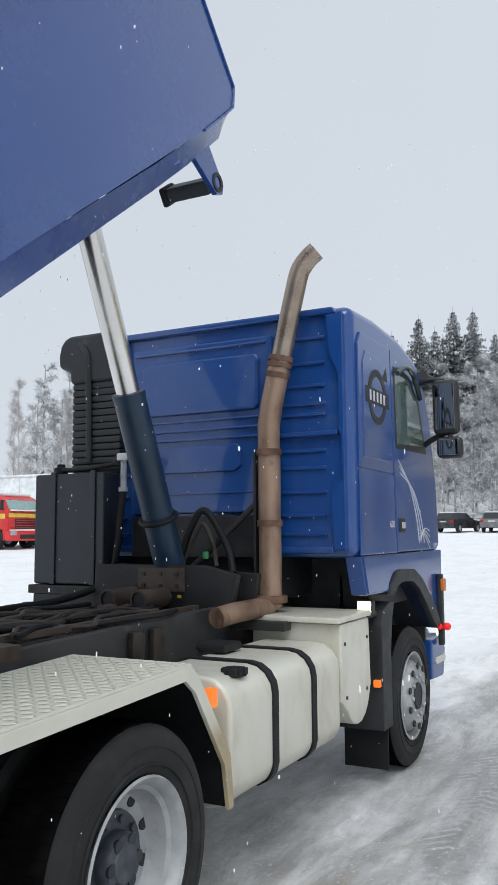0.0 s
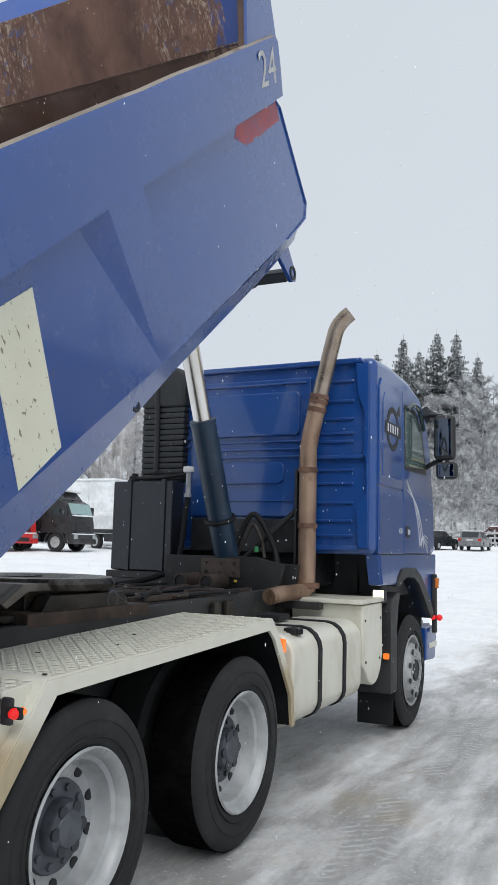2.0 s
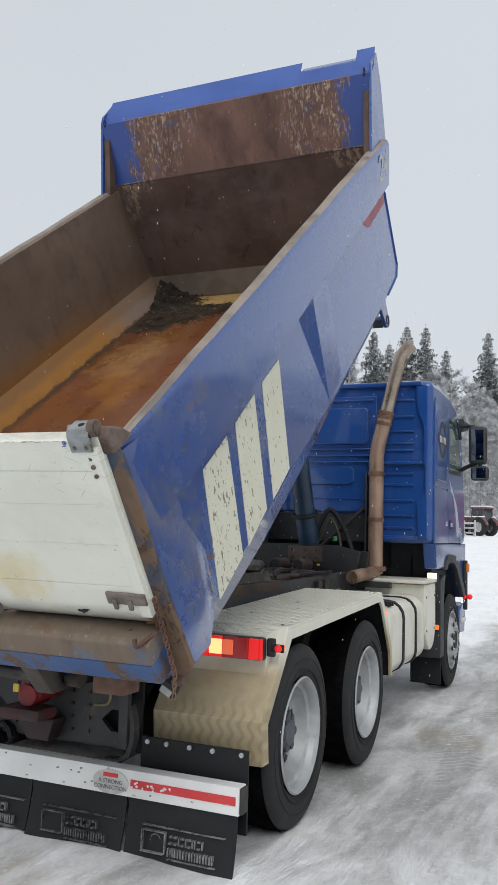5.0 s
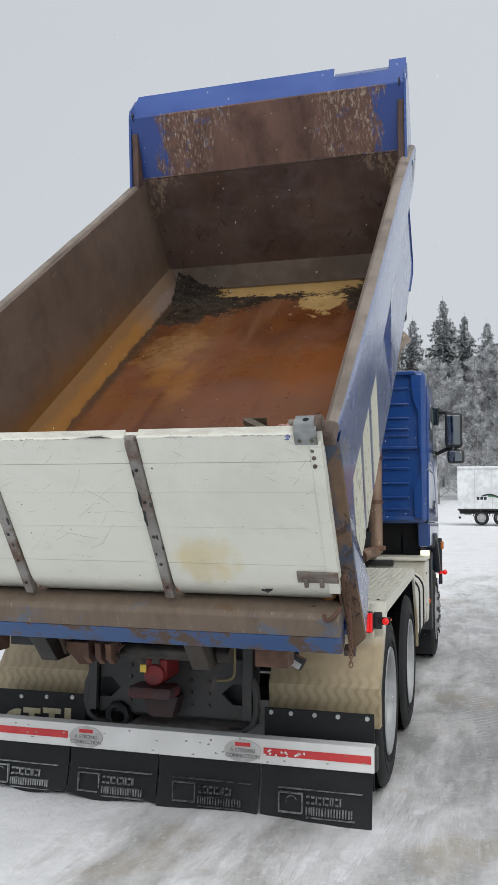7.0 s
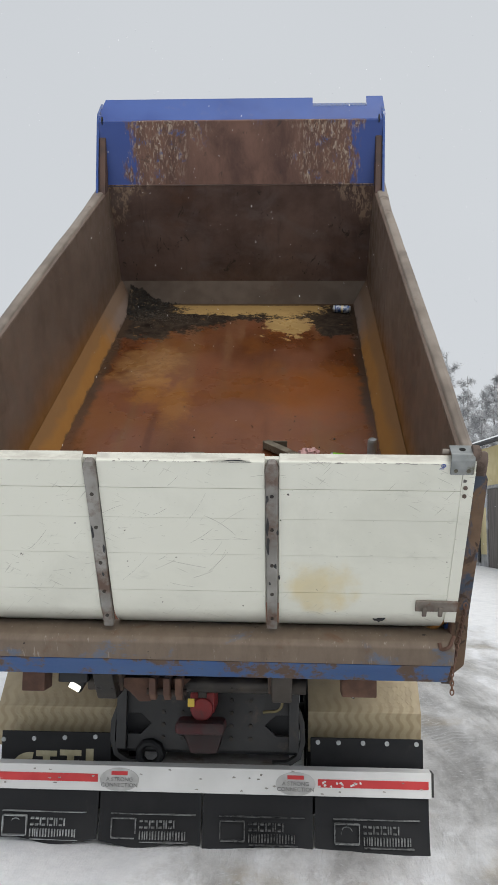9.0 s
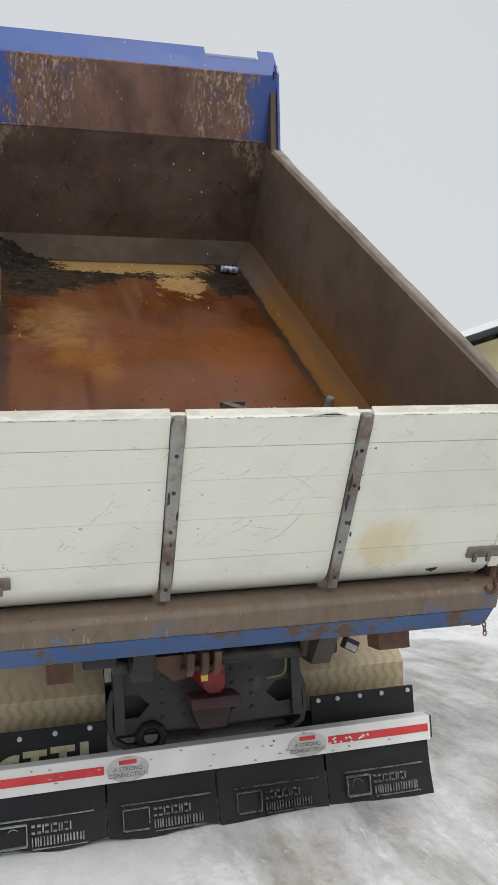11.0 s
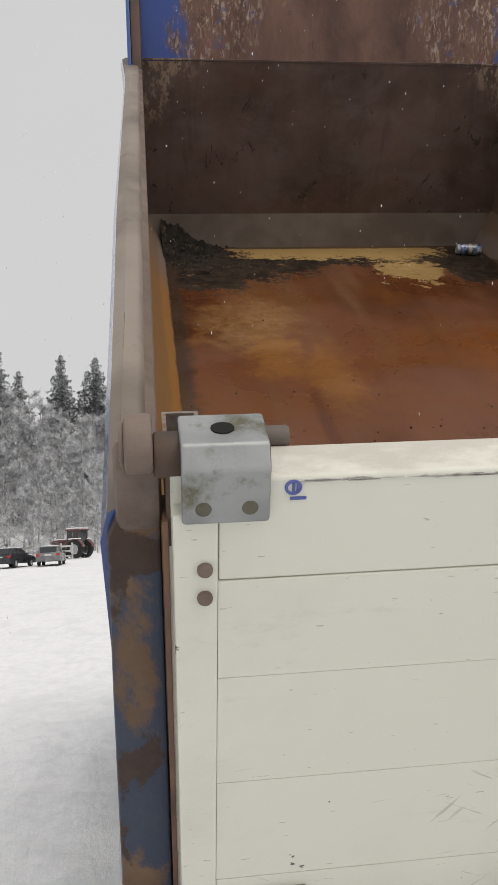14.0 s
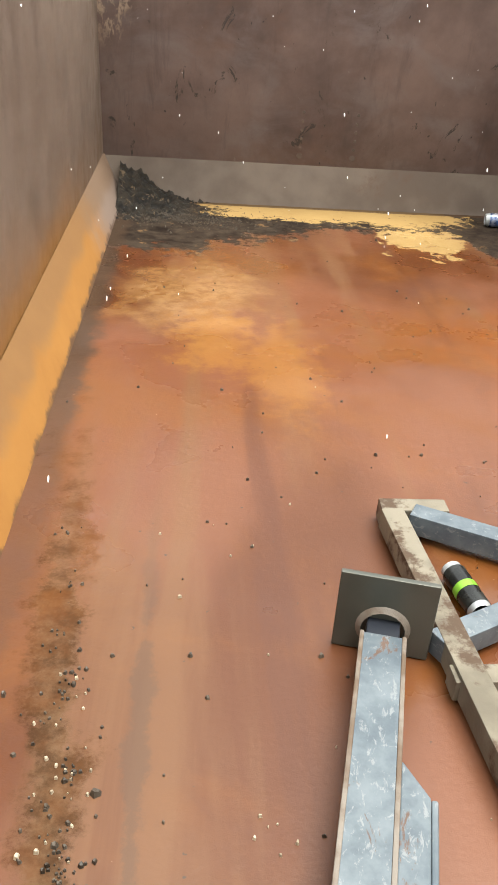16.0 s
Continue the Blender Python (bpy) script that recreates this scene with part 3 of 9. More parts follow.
def make_ground():
    """Packed snow with icy, sandy wheel tracks."""
    g = Mat("packed_snow_and_ice", spec=0.4)
    x, y, z = g.axes()
    n0 = g.noise(0.35, 5, g.stretch(1.4, 0.6, 1), 0.6, 0.4)
    n1 = g.noise(1.3, 9, g.stretch(1.5, 0.55, 1), 0.7, 0.4)
    n2 = g.noise(4.5, 8, g.stretch(1.2, 0.7, 1), 0.72)
    n3 = g.noise(22, 8, None, 0.75)
    snow = g.mix(g.step(n2, 0.35, 0.7), (0.91, 0.917, 0.928), (0.82, 0.83, 0.845))
    snow = g.mix(g.step(n3, 0.45, 0.70, 0.0, 0.28), snow, (0.70, 0.715, 0.74))
    trod = g.step(g.noise(0.8, 8, g.stretch(1.2, 0.8, 1), 0.66, 0.6), 0.48, 0.60)
    snow = g.mix(g.op("MULTIPLY", trod, 0.34), snow, (0.70, 0.72, 0.75))
    dx = g.op("ABSOLUTE", g.op("SUBTRACT", x, g.op("ADD", 1.9, g.op("MULTIPLY", n0, 0.6))))
    lane = g.op("MULTIPLY", g.step(dx, 3.8, 0.6), g.step(y, 30, 12))
    lane = g.op("MULTIPLY", lane, g.op("MULTIPLY", g.step(y, -3.5, 1.2, 0.12, 1.0), g.step(x, -1.2, 0.3, 0.0, 1.0)))
    # rectangle under the truck takes the same darker tone as the tracks
    under = g.op("MULTIPLY", g.step(g.op("ABSOLUTE", x), 1.45, 1.1), g.op("MULTIPLY", g.step(y, -0.4, 0.4), g.step(y, 8.2, 7.4)))
    lane = g.op("MAXIMUM", lane, under)
    rear = g.op("MULTIPLY", g.op("MULTIPLY", g.step(x, -1.6, 0.2), g.step(x, 4.5, 3.0)), g.op("MULTIPLY", g.step(y, -5.5, -3.5), g.step(y, 1.5, 0.5)))
    lane = g.op("MAXIMUM", lane, g.op("MULTIPLY", rear, 0.85))
    sumv = g.op("ADD", g.op("ADD", g.op("MULTIPLY", lane, 0.30), g.op("MULTIPLY", n1, 0.62)), g.op("ADD", g.op("MULTIPLY", n2, 0.30), g.op("MULTIPLY", n3, 0.16)))
    streak = g.noise(2.4, 7, g.stretch(3.2, 0.36, 1), 0.70, 0.5)
    wet = g.op("MULTIPLY", g.op("MULTIPLY", g.step(x, 0.6, 1.3), g.step(x, 3.0, 2.1)), g.op("MULTIPLY", g.step(y, 0.0, 2.0), g.step(y, 16, 8)))
    sumv = g.op("ADD", sumv, g.op("ADD", g.op("MULTIPLY", wet, 0.06), g.op("MULTIPLY", g.op("SUBTRACT", streak, 0.5), g.op("MULTIPLY", lane, 0.22))))
    worn = g.step(sumv, 0.71, 0.85)
    deep = g.step(sumv, 0.82, 0.98)
    ice = g.mix(g.step(n2, 0.3, 0.68), (0.44, 0.435, 0.425), (0.84, 0.84, 0.84))
    ice = g.mix(g.op("MULTIPLY", deep, 0.80), ice, (0.25, 0.245, 0.237))
    sand = g.step(g.noise(0.9, 6, None, 0.65, 0.5), 0.54, 0.68)
    ice = g.mix(g.op("MULTIPLY", sand, 0.5), ice, (0.40, 0.33, 0.22))
    col = g.mix(worn, snow, ice)
    # chevron prints of lorry tyres beside the truck
    off = g.op("ABSOLUTE", g.op("SUBTRACT", x, g.op("ADD", 1.9, g.op("MULTIPLY", g.op("SUBTRACT", n0, 0.5), 0.5))))
    lug = g.op("SINE", g.op("ADD", g.op("MULTIPLY", g.op("ADD", y, g.op("MULTIPLY", off, 0.8)), 60.0), g.op("MULTIPLY", g.op("SUBTRACT", n2, 0.5), 5.0)))
    printed = g.op("MULTIPLY", g.op("MULTIPLY", g.step(lug, 0.1, 0.7), g.step(off, 0.36, 0.26)), g.op("MULTIPLY", g.step(n1, 0.46, 0.56), g.step(y, 1.5, 2.5)))
    col = g.mix(g.op("MULTIPLY", printed, g.step(n2, 0.42, 0.62, 0.0, 0.5)), col, (0.80, 0.81, 0.82))
    crumbs = g.op("MULTIPLY", g.step(n3, 0.57, 0.63), worn)
    col = g.mix(g.op("MULTIPLY", crumbs, 0.75), col, (0.80, 0.81, 0.82))
    hgt = g.op("ADD", g.op("ADD", g.op("MULTIPLY", n2, 1.0), g.op("MULTIPLY", n3, 0.45)), g.op("MULTIPLY", worn, -0.35))
    rut = g.noise(1.6, 6, g.stretch(2.6, 0.5, 1), 0.62, 0.8)
    g.bump(g.op("ADD", hgt, g.op("MULTIPLY", rut, 0.6)), 0.55, 0.06)
    return g.done(col, g.step(worn, 0, 1, 0.8, 0.3))


def make_frost():
    """Twigs under hoar frost: white above, greyer inside."""
    g = Mat("hoar_frost_twigs", rough=0.9, spec=0.2)
    col = g.mix(g.step(g.noise(0.9, 4), 0.38, 0.66), (0.34, 0.345, 0.357), (0.78, 0.79, 0.805))
    return g.done(col)


def make_needles():
    g = Mat("hazy_snowy_needles", rough=0.9, spec=0.2)
    # needle base paled beyond its snow: distance haze is in the tone
    col = g.mix(g.noise(1.5, 3), (0.080, 0.093, 0.090), (0.16, 0.173, 0.168))
    f = g.step(g.op("ADD", g.island(), g.op("MULTIPLY", g.noise(2.5, 3), 0.3)), 0.42, 0.74)
    return g.done(g.mix(f, col, (0.62, 0.64, 0.66)))


def glow(name, colour, strength):
    g = Mat(name, 0.4)
    g.put(g.b.inputs["Emission Color"], colour)
    g.b.inputs["Emission Strength"].default_value = strength
    return g.done(tuple(c * 0.35 for c in colour))


def make_window(name, tint, rough=0.05):
    g = Mat(name, rough)
    f = g.noise(3, 3)
    g.b.inputs["Specular IOR Level"].default_value = 0.8
    return g.done(g.mix(f, tint, tuple(c * 1.5 for c in tint)))


CAB_BLUE, BODY_BLUE, WORN = make_cab_blue(), make_body_blue(), make_worn_edge()
SIDE_LINING = make_side_lining()
RUST_WALL, HEAD, FLOOR, OCHRE = make_rust_wall(), make_head_panel(), make_rust_floor(), make_ochre()
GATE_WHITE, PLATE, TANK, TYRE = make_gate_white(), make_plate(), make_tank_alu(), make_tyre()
GROUND, FROST, NEEDLES = make_ground(), make_frost(), make_needles()
DARK = surface("dark_chassis_paint", (0.012, 0.013, 0.015), (0.03, 0.03, 0.029), 6, (0.45, 0.75), dirt=((0.07, 0.06, 0.05), 0.52, 0.8))
PLASTIC = surface("dark_grey_plastic", (0.013, 0.015, 0.017), (0.026, 0.028, 0.031), 5, (0.45, 0.65), dirt=((0.09, 0.09, 0.09), 0.60, 0.85))
TANK_BLACK = surface("dusty_black_paint", (0.016, 0.019, 0.027), (0.030, 0.034, 0.044), 3, (0.32, 0.5), bump=0.05, dirt=((0.12, 0.12, 0.12), 0.6, 0.9))
RUBBER = surface("black_rubber", (0.006, 0.0065, 0.008), (0.012, 0.013, 0.015), 7, (0.5, 0.75), dirt=((0.04, 0.039, 0.037), 0.62, 0.85), spec=0.35)
GREASE = surface("greasy_steel", (0.018, 0.016, 0.014), (0.070, 0.060, 0.051), 9, (0.25, 0.6), metal=0.4, dirt=((0.12, 0.075, 0.05), 0.55, 0.75))
STACK = surface("heat_browned_steel", (0.20, 0.125, 0.085), (0.35, 0.24, 0.17), 7, (0.38, 0.6), metal=0.4, dirt=((0.13, 0.072, 0.045), 0.50, 0.72), stretch=(1, 1, 0.5))
STACK_TIP = surface("brushed_stack_steel", (0.28, 0.22, 0.17), (0.38, 0.32, 0.26), 7, (0.25, 0.4), metal=0.75, dirt=((0.26, 0.18, 0.12), 0.5, 0.8))
RUSTY = surface("rusty_iron", (0.085, 0.042, 0.028), (0.19, 0.105, 0.07), 12, (0.7, 0.9), bump=0.4)
CHROME = surface("polished_ram_steel", (0.62, 0.60, 0.57), (0.74, 0.72, 0.70), 4, (0.14, 0.26), metal=1.0, bump=0.02)
RAM_BLUE = surface("dark_blue_ram_paint", (0.009, 0.027, 0.058), (0.018, 0.045, 0.085), 5, (0.32, 0.55), dirt=((0.10, 0.10, 0.11), 0.58, 0.85))
GALV = surface("galvanised_steel", (0.36, 0.38, 0.39), (0.52, 0.54, 0.55), 14, (0.35, 0.55), metal=0.5, dirt=((0.24, 0.22, 0.18), 0.6, 0.85))
STRAP = surface("worn_grey_strap", (0.20, 0.19, 0.175), (0.33, 0.32, 0.30), 9, (0.5, 0.7), metal=0.2, dirt=((0.13, 0.085, 0.065), 0.47, 0.66))
RIM = surface("silver_rim_paint", (0.33, 0.34, 0.345), (0.45, 0.46, 0.465), 9, (0.42, 0.58), metal=0.3, dirt=((0.24, 0.235, 0.225), 0.5, 0.8))
HUB = surface("dark_wheel_hub", (0.055, 0.060, 0.072), (0.11, 0.118, 0.138), 14, (0.4, 0.6), metal=0.3)
WHITE = surface("dirty_white_paint", (0.66, 0.665, 0.65), (0.76, 0.765, 0.755), 4, (0.4, 0.6), bump=0.04, dirt=((0.38, 0.36, 0.33), 0.62, 0.82))
REFLECT = make_reflector()
RED = surface("red_stripe", (0.50, 0.025, 0.03), (0.60, 0.05, 0.05), 8, (0.35, 0.5), bump=0.0, dirt=((0.55, 0.45, 0.43), 0.66, 0.72))
LABEL_GREY = surface("grey_sticker", (0.40, 0.40, 0.39), (0.52, 0.52, 0.51), 20, (0.5, 0.6), bump=0.0)
PRINT_GREY = surface("grey_print", (0.20, 0.21, 0.21), (0.38, 0.40, 0.40), 60, (0.6, 0.7), bump=0.0, dirt=((0.012, 0.013, 0.015), 0.60, 0.66))
PRINT_WORN = surface("worn_grey_print", (0.11, 0.115, 0.115), (0.26, 0.27, 0.27), 60, (0.6, 0.7), bump=0.0, dirt=((0.012, 0.013, 0.015), 0.56, 0.62))
PRINT_FAINT = surface("faint_grey_print", (0.07, 0.072, 0.072), (0.15, 0.155, 0.155), 60, (0.6, 0.7), bump=0.0, dirt=((0.012, 0.013, 0.015), 0.50, 0.58))
STICKER_INK = surface("worn_grey_ink", (0.10, 0.10, 0.10), (0.24, 0.24, 0.23), 60, (0.5, 0.6), bump=0.0)
PRINT_TAN = surface("tan_print", (0.36, 0.32, 0.20), (0.46, 0.42, 0.28), 20, (0.6, 0.7), bump=0.0)
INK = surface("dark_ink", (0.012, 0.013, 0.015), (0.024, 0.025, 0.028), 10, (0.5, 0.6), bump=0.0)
SILVER = surface("silver_decal", (0.46, 0.48, 0.54), (0.58, 0.60, 0.64), 10, (0.35, 0.5), bump=0.0)
GLASS = make_window("cab_glass", (0.028, 0.045, 0.045))
MIRROR = surface("mirror_glass", (0.20, 0.22, 0.23), (0.26, 0.28, 0.29), 2, (0.02, 0.05), metal=1.0, bump=0.0)
LAMP_WHITE = glow("lit_work_lamp", (1.0, 0.96, 0.62), 2.2)
PLATE_LIGHT = glow("lit_plate_lamp", (1.0, 0.97, 0.88), 1.6)
BULB = glow("lit_bulb", (1.0, 0.58, 0.22), 1.25)
LAMP_RED = glow("lit_red_lens", (0.75, 0.012, 0.012), 0.75)
LAMP_HOT = glow("lit_bulb_glow", (0.95, 0.17, 0.07), 0.55)
LAMP_AMBER = glow("lit_amber_lens", (0.95, 0.20, 0.02), 0.9)
RED_LENS = surface("red_lens", (0.33, 0.008, 0.01), (0.45, 0.015, 0.015), 5, (0.12, 0.25), bump=0.0)
SNOW = surface("fresh_snow", (0.76, 0.775, 0.79), (0.85, 0.86, 0.87), 6, (0.8, 0.95), bump=0.4, dist=0.02)
FRAME = surface("grey_frame_paint", (0.026, 0.028, 0.031), (0.048, 0.049, 0.050), 6, (0.45, 0.7), dirt=((0.085, 0.068, 0.052), 0.50, 0.72))
BRACKET = surface("stained_galvanised_steel", (0.20, 0.215, 0.215), (0.34, 0.355, 0.355), 14, (0.4, 0.6), metal=0.4, dirt=((0.13, 0.125, 0.085), 0.50, 0.66))
TWIGS = surface("bare_brown_twigs", (0.40, 0.375, 0.365), (0.60, 0.59, 0.585), 1.2, (0.85, 0.95), bump=0.0)
BARK = surface("frosted_bark", (0.16, 0.157, 0.155), (0.48, 0.48, 0.485), 3, (0.85, 0.95), bump=0.3, dist=0.02)


CHIP = surface("dirty_chipped_edge", (0.22, 0.21, 0.19), (0.46, 0.45, 0.42), 50, (0.7, 0.85), bump=0.2)


# ---- the tipper truck ----
truck = thing("tipper_truck", "blue tipper truck with its rusty body raised, on packed snow", "truck")


def arc(cy, cz, r, a0, a1, n=14):
    return [(cy + r * math.cos(radians(a0 + (a1 - a0) * i / n)), cz + r * math.sin(radians(a0 + (a1 - a0) * i / n))) for i in range(n + 1)]


# chassis
def build_chassis():
    bm = bmesh.new()
    for s in (-1, 1):
        a, b = sorted((s * 0.36, s * 0.43))
        prism([(0.25, 0.93), (0.25, 1.19), (3.3, 1.27), (4.9, 1.3), (6.9, 1.2), (6.9, 0.92)], "x", a, b, 0.006, bm)
        box(*sorted((s * 0.30, s * 0.445)), 0.25, 6.8, 0.90, 0.925, 0.004, bm)
    chassis = part("chassis_frame", bm, FRAME, truck, "dark grey steel ladder frame")
    for y in (0.62, 1.55, 2.9, 3.75, 4.6, 5.6):
        part("crossmember", box(-0.36, 0.36, y - 0.05, y + 0.05, 0.95, 1.16, 0.01), DARK, chassis)
    for y in (3.42, 3.62):
        part("spring_bracket", box(0.435, 0.475, y - 0.055, y + 0.055, 0.98, 1.24, 0.01), GREASE, chassis)
    # cross plates and rails on top, greasy
    for i, x in enumerate((-0.33, -0.2, -0.06, 0.08, 0.22, 0.33)):
        part("slide_rail", box(x - 0.025, x + 0.025, 1.0, 3.9, 1.215 + 0.012 * (i % 2), 1.25 + 0.012 * (i % 2), 0.006), GREASE, chassis)
    # rear crossmember with two side cut-outs and bolts
    x0, x1 = -0.475, 0.455
    bm = prism([(x0, 0.46), (x1, 0.46), (x1, 0.545), (0.375, 0.545), (0.312, 0.603), (0.375, 0.66), (x1, 0.66), (x1, 0.79), (x0, 0.79), (x0, 0.66), (-0.40, 0.66), (-0.340, 0.603), (-0.40, 0.545), (x0, 0.545)], "y", 0.13, 0.165, 0.004)
    rear = part("rear_crossmember", bm, STEEL_GREY, truck, "grey rear crossmember plate with cut-outs")
    for x in (-0.27, -0.16, 0.12, 0.23):
        for z in (0.53, 0.60, 0.67, 0.74):
            part("bolt", disc((x, 0.116, z), 0.012, 0.016, "y", 6), GREASE, rear)
    part("top_flange", box(x0 - 0.02, x1 + 0.02, 0.10, 0.17, 0.79, 0.806, 0.003), STEEL_GREY, rear)
    # dark sheet added behind the crossmember, closing its cut-outs
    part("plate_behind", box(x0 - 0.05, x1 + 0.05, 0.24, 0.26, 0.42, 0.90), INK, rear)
    for x in (-0.505, 0.475):
        k = 1 if x > 0 else -1
        part("upright", box(x - 0.028, x + 0.028, 0.085, 0.125, 0.47, 0.92, 0.005), STEEL_GREY, rear)
        part("tow_arm", strip([(x + k * 0.035, 0.70), (x + k * 0.062, 0.62), (x + k * 0.066, 0.52), (x + k * 0.040, 0.43), (x - k * 0.03, 0.385), (x - k * 0.12, 0.38)], "y", 0.10, 0.16, -0.03 * k, None, 0.004), STEEL_GREY, truck, "grey curved towing arm")
    part("lower_plate", box(-0.27, 0.45, 0.08, 0.34, 0.392, 0.404, 0.003), STRAP, truck, "snow-dusted grey plate under the coupling")
    # coupling
    cpl = part("trailer_coupling", disc((-0.03, -0.10, 0.730), 0.062, 0.16, "y", 20, None, 0.01), RED_COUP, truck, "red trailer coupling with a yellow tag")
    part("coupling_jaw", box(-0.17, 0.10, -0.16, 0.02, 0.605, 0.675, 0.025), RED_DARK, cpl)
    part("coupling_neck", box(-0.10, 0.04, -0.07, 0.3, 0.70, 0.82, 0.02), RED_COUP, cpl)
    part("coupling_pin", disc((-0.03, -0.06, 0.60), 0.026, 0.24, "z", 14, None, 0.005), GREASE, cpl)
    part("tag", box(-0.105, -0.068, -0.124, -0.114, 0.748, 0.792, 0.002), YELLOW, cpl, "yellow tag")
    part("drawbar_shield", prism([(-0.10, 0.47), (0.05, 0.47), (0.09, 0.60), (-0.15, 0.60)], "y", 0.0, 0.12, 0.02), RED_SHADED, truck, "dark red coupling bracket, shaded below the coupling")
    # hose and valve at the crossmember
    part("valve", box(0.15, 0.27, 0.02, 0.11, 0.80, 0.86, 0.015), RUBBER, truck)
    part("brake_hose", tube(curved([(0.40, 0.08, 0.90), (0.41, 0.06, 0.80), (0.395, 0.06, 0.71), (0.30, 0.07, 0.69)]), 0.008, 6), YELLOW_HOSE, truck)
    # axles
    for y in (0.92, 2.40, 6.13):
        ax = part("axle", tube([(-0.95, y, 0.5), (-0.3, y, 0.5), (-0.22, y, 0.5), (0.22, y, 0.5), (0.3, y, 0.5), (0.95, y, 0.5)], [0.08, 0.09, 0.17, 0.17, 0.09, 0.08], 14), GREASE, truck)
    part("propeller_shaft", tube([(0, 2.4, 0.6), (0, 5.2, 0.85)], 0.055, 12), GREASE, truck)
    # air hose coil and hoses under the rear
    part("air_hose", tube([(-0.34 + 0.065 * math.cos(a * 0.7), 0.10 + 0.006 * a * 0.3, 0.44 + 0.065 * math.sin(a * 0.7)) for a in range(28)], 0.022, 8), RUBBER, truck)
    for x0, x1 in ((-0.885, -0.77), (0.70, 0.87)):
        part("sill_support", box(x0, x1, -0.56, -0.42, 0.895, 0.995, 0.006), RUSTY, truck)
    # rusty bracket plates and knuckles hanging under the sill
    part("sill_bracket", prism([(-0.46, 0.955), (-0.05, 0.955), (-0.10, 0.905), (-0.22, 0.885), (-0.255, 0.840), (-0.31, 0.838), (-0.36, 0.885)], "y", -0.47, -0.445, 0.004), RUSTY, truck, "rusty bracket plate under the rear sill")
    for x in (-0.235, -0.165, -0.105):
        part("sill_knuckle", prism([(-0.56, 0.97), (-0.40, 0.97), (-0.43, 0.875), (-0.49, 0.850), (-0.54, 0.885)], "x", x - 0.018, x + 0.018, 0.008), RUSTY, truck)
    part("knuckle_pin", tube([(-0.27, -0.485, 0.893), (-0.07, -0.485, 0.893)], 0.016, 10), RUSTY_DARK, truck)
    part("lamp_housing", box(-0.72, -0.57, -0.50, -0.40, 0.93, 0.985, 0.008), INK, truck)


STEEL_GREY = surface("grimy_grey_steel", (0.020, 0.021, 0.022), (0.046, 0.046, 0.046), 7, (0.45, 0.7), dirt=((0.13, 0.10, 0.075), 0.54, 0.74))
YELLOW_HOSE = surface("dull_yellow_hose", (0.16, 0.13, 0.05), (0.22, 0.18, 0.08), 12, (0.5, 0.6), bump=0.0)
RUSTY_DARK = surface("dark_rusty_iron", (0.035, 0.026, 0.021), (0.10, 0.066, 0.048), 12, (0.6, 0.85), bump=0.3)
YELLOW = surface("yellow_paint", (0.65, 0.45, 0.04), (0.75, 0.55, 0.08), 12, (0.5, 0.6), bump=0.0, dirt=((0.2, 0.16, 0.1), 0.6, 0.8))
RED_COUP = surface("red_coupling_paint", (0.17, 0.010, 0.012), (0.27, 0.02, 0.02), 9, (0.4, 0.6), dirt=((0.06, 0.03, 0.03), 0.5, 0.7))
# coupling red taken near black: the shade below it is in the colour
RED_SHADED = surface("shaded_dark_red", (0.016, 0.008, 0.008), (0.035, 0.012, 0.012), 9, (0.5, 0.7), bump=0.2)
RED_DARK = surface("grimy_red_paint", (0.05, 0.010, 0.011), (0.10, 0.014, 0.014), 9, (0.5, 0.7), dirt=((0.04, 0.025, 0.025), 0.45, 0.65))
build_chassis()


# near-black copy of the tyre rubber: the wheel arch's shade is in it
TREAD_SHADED = surface("shaded_tread_rubber", (0.004, 0.004, 0.0045), (0.008, 0.008, 0.008), 9, (0.9, 1.0), bump=0.1, spec=0.0)


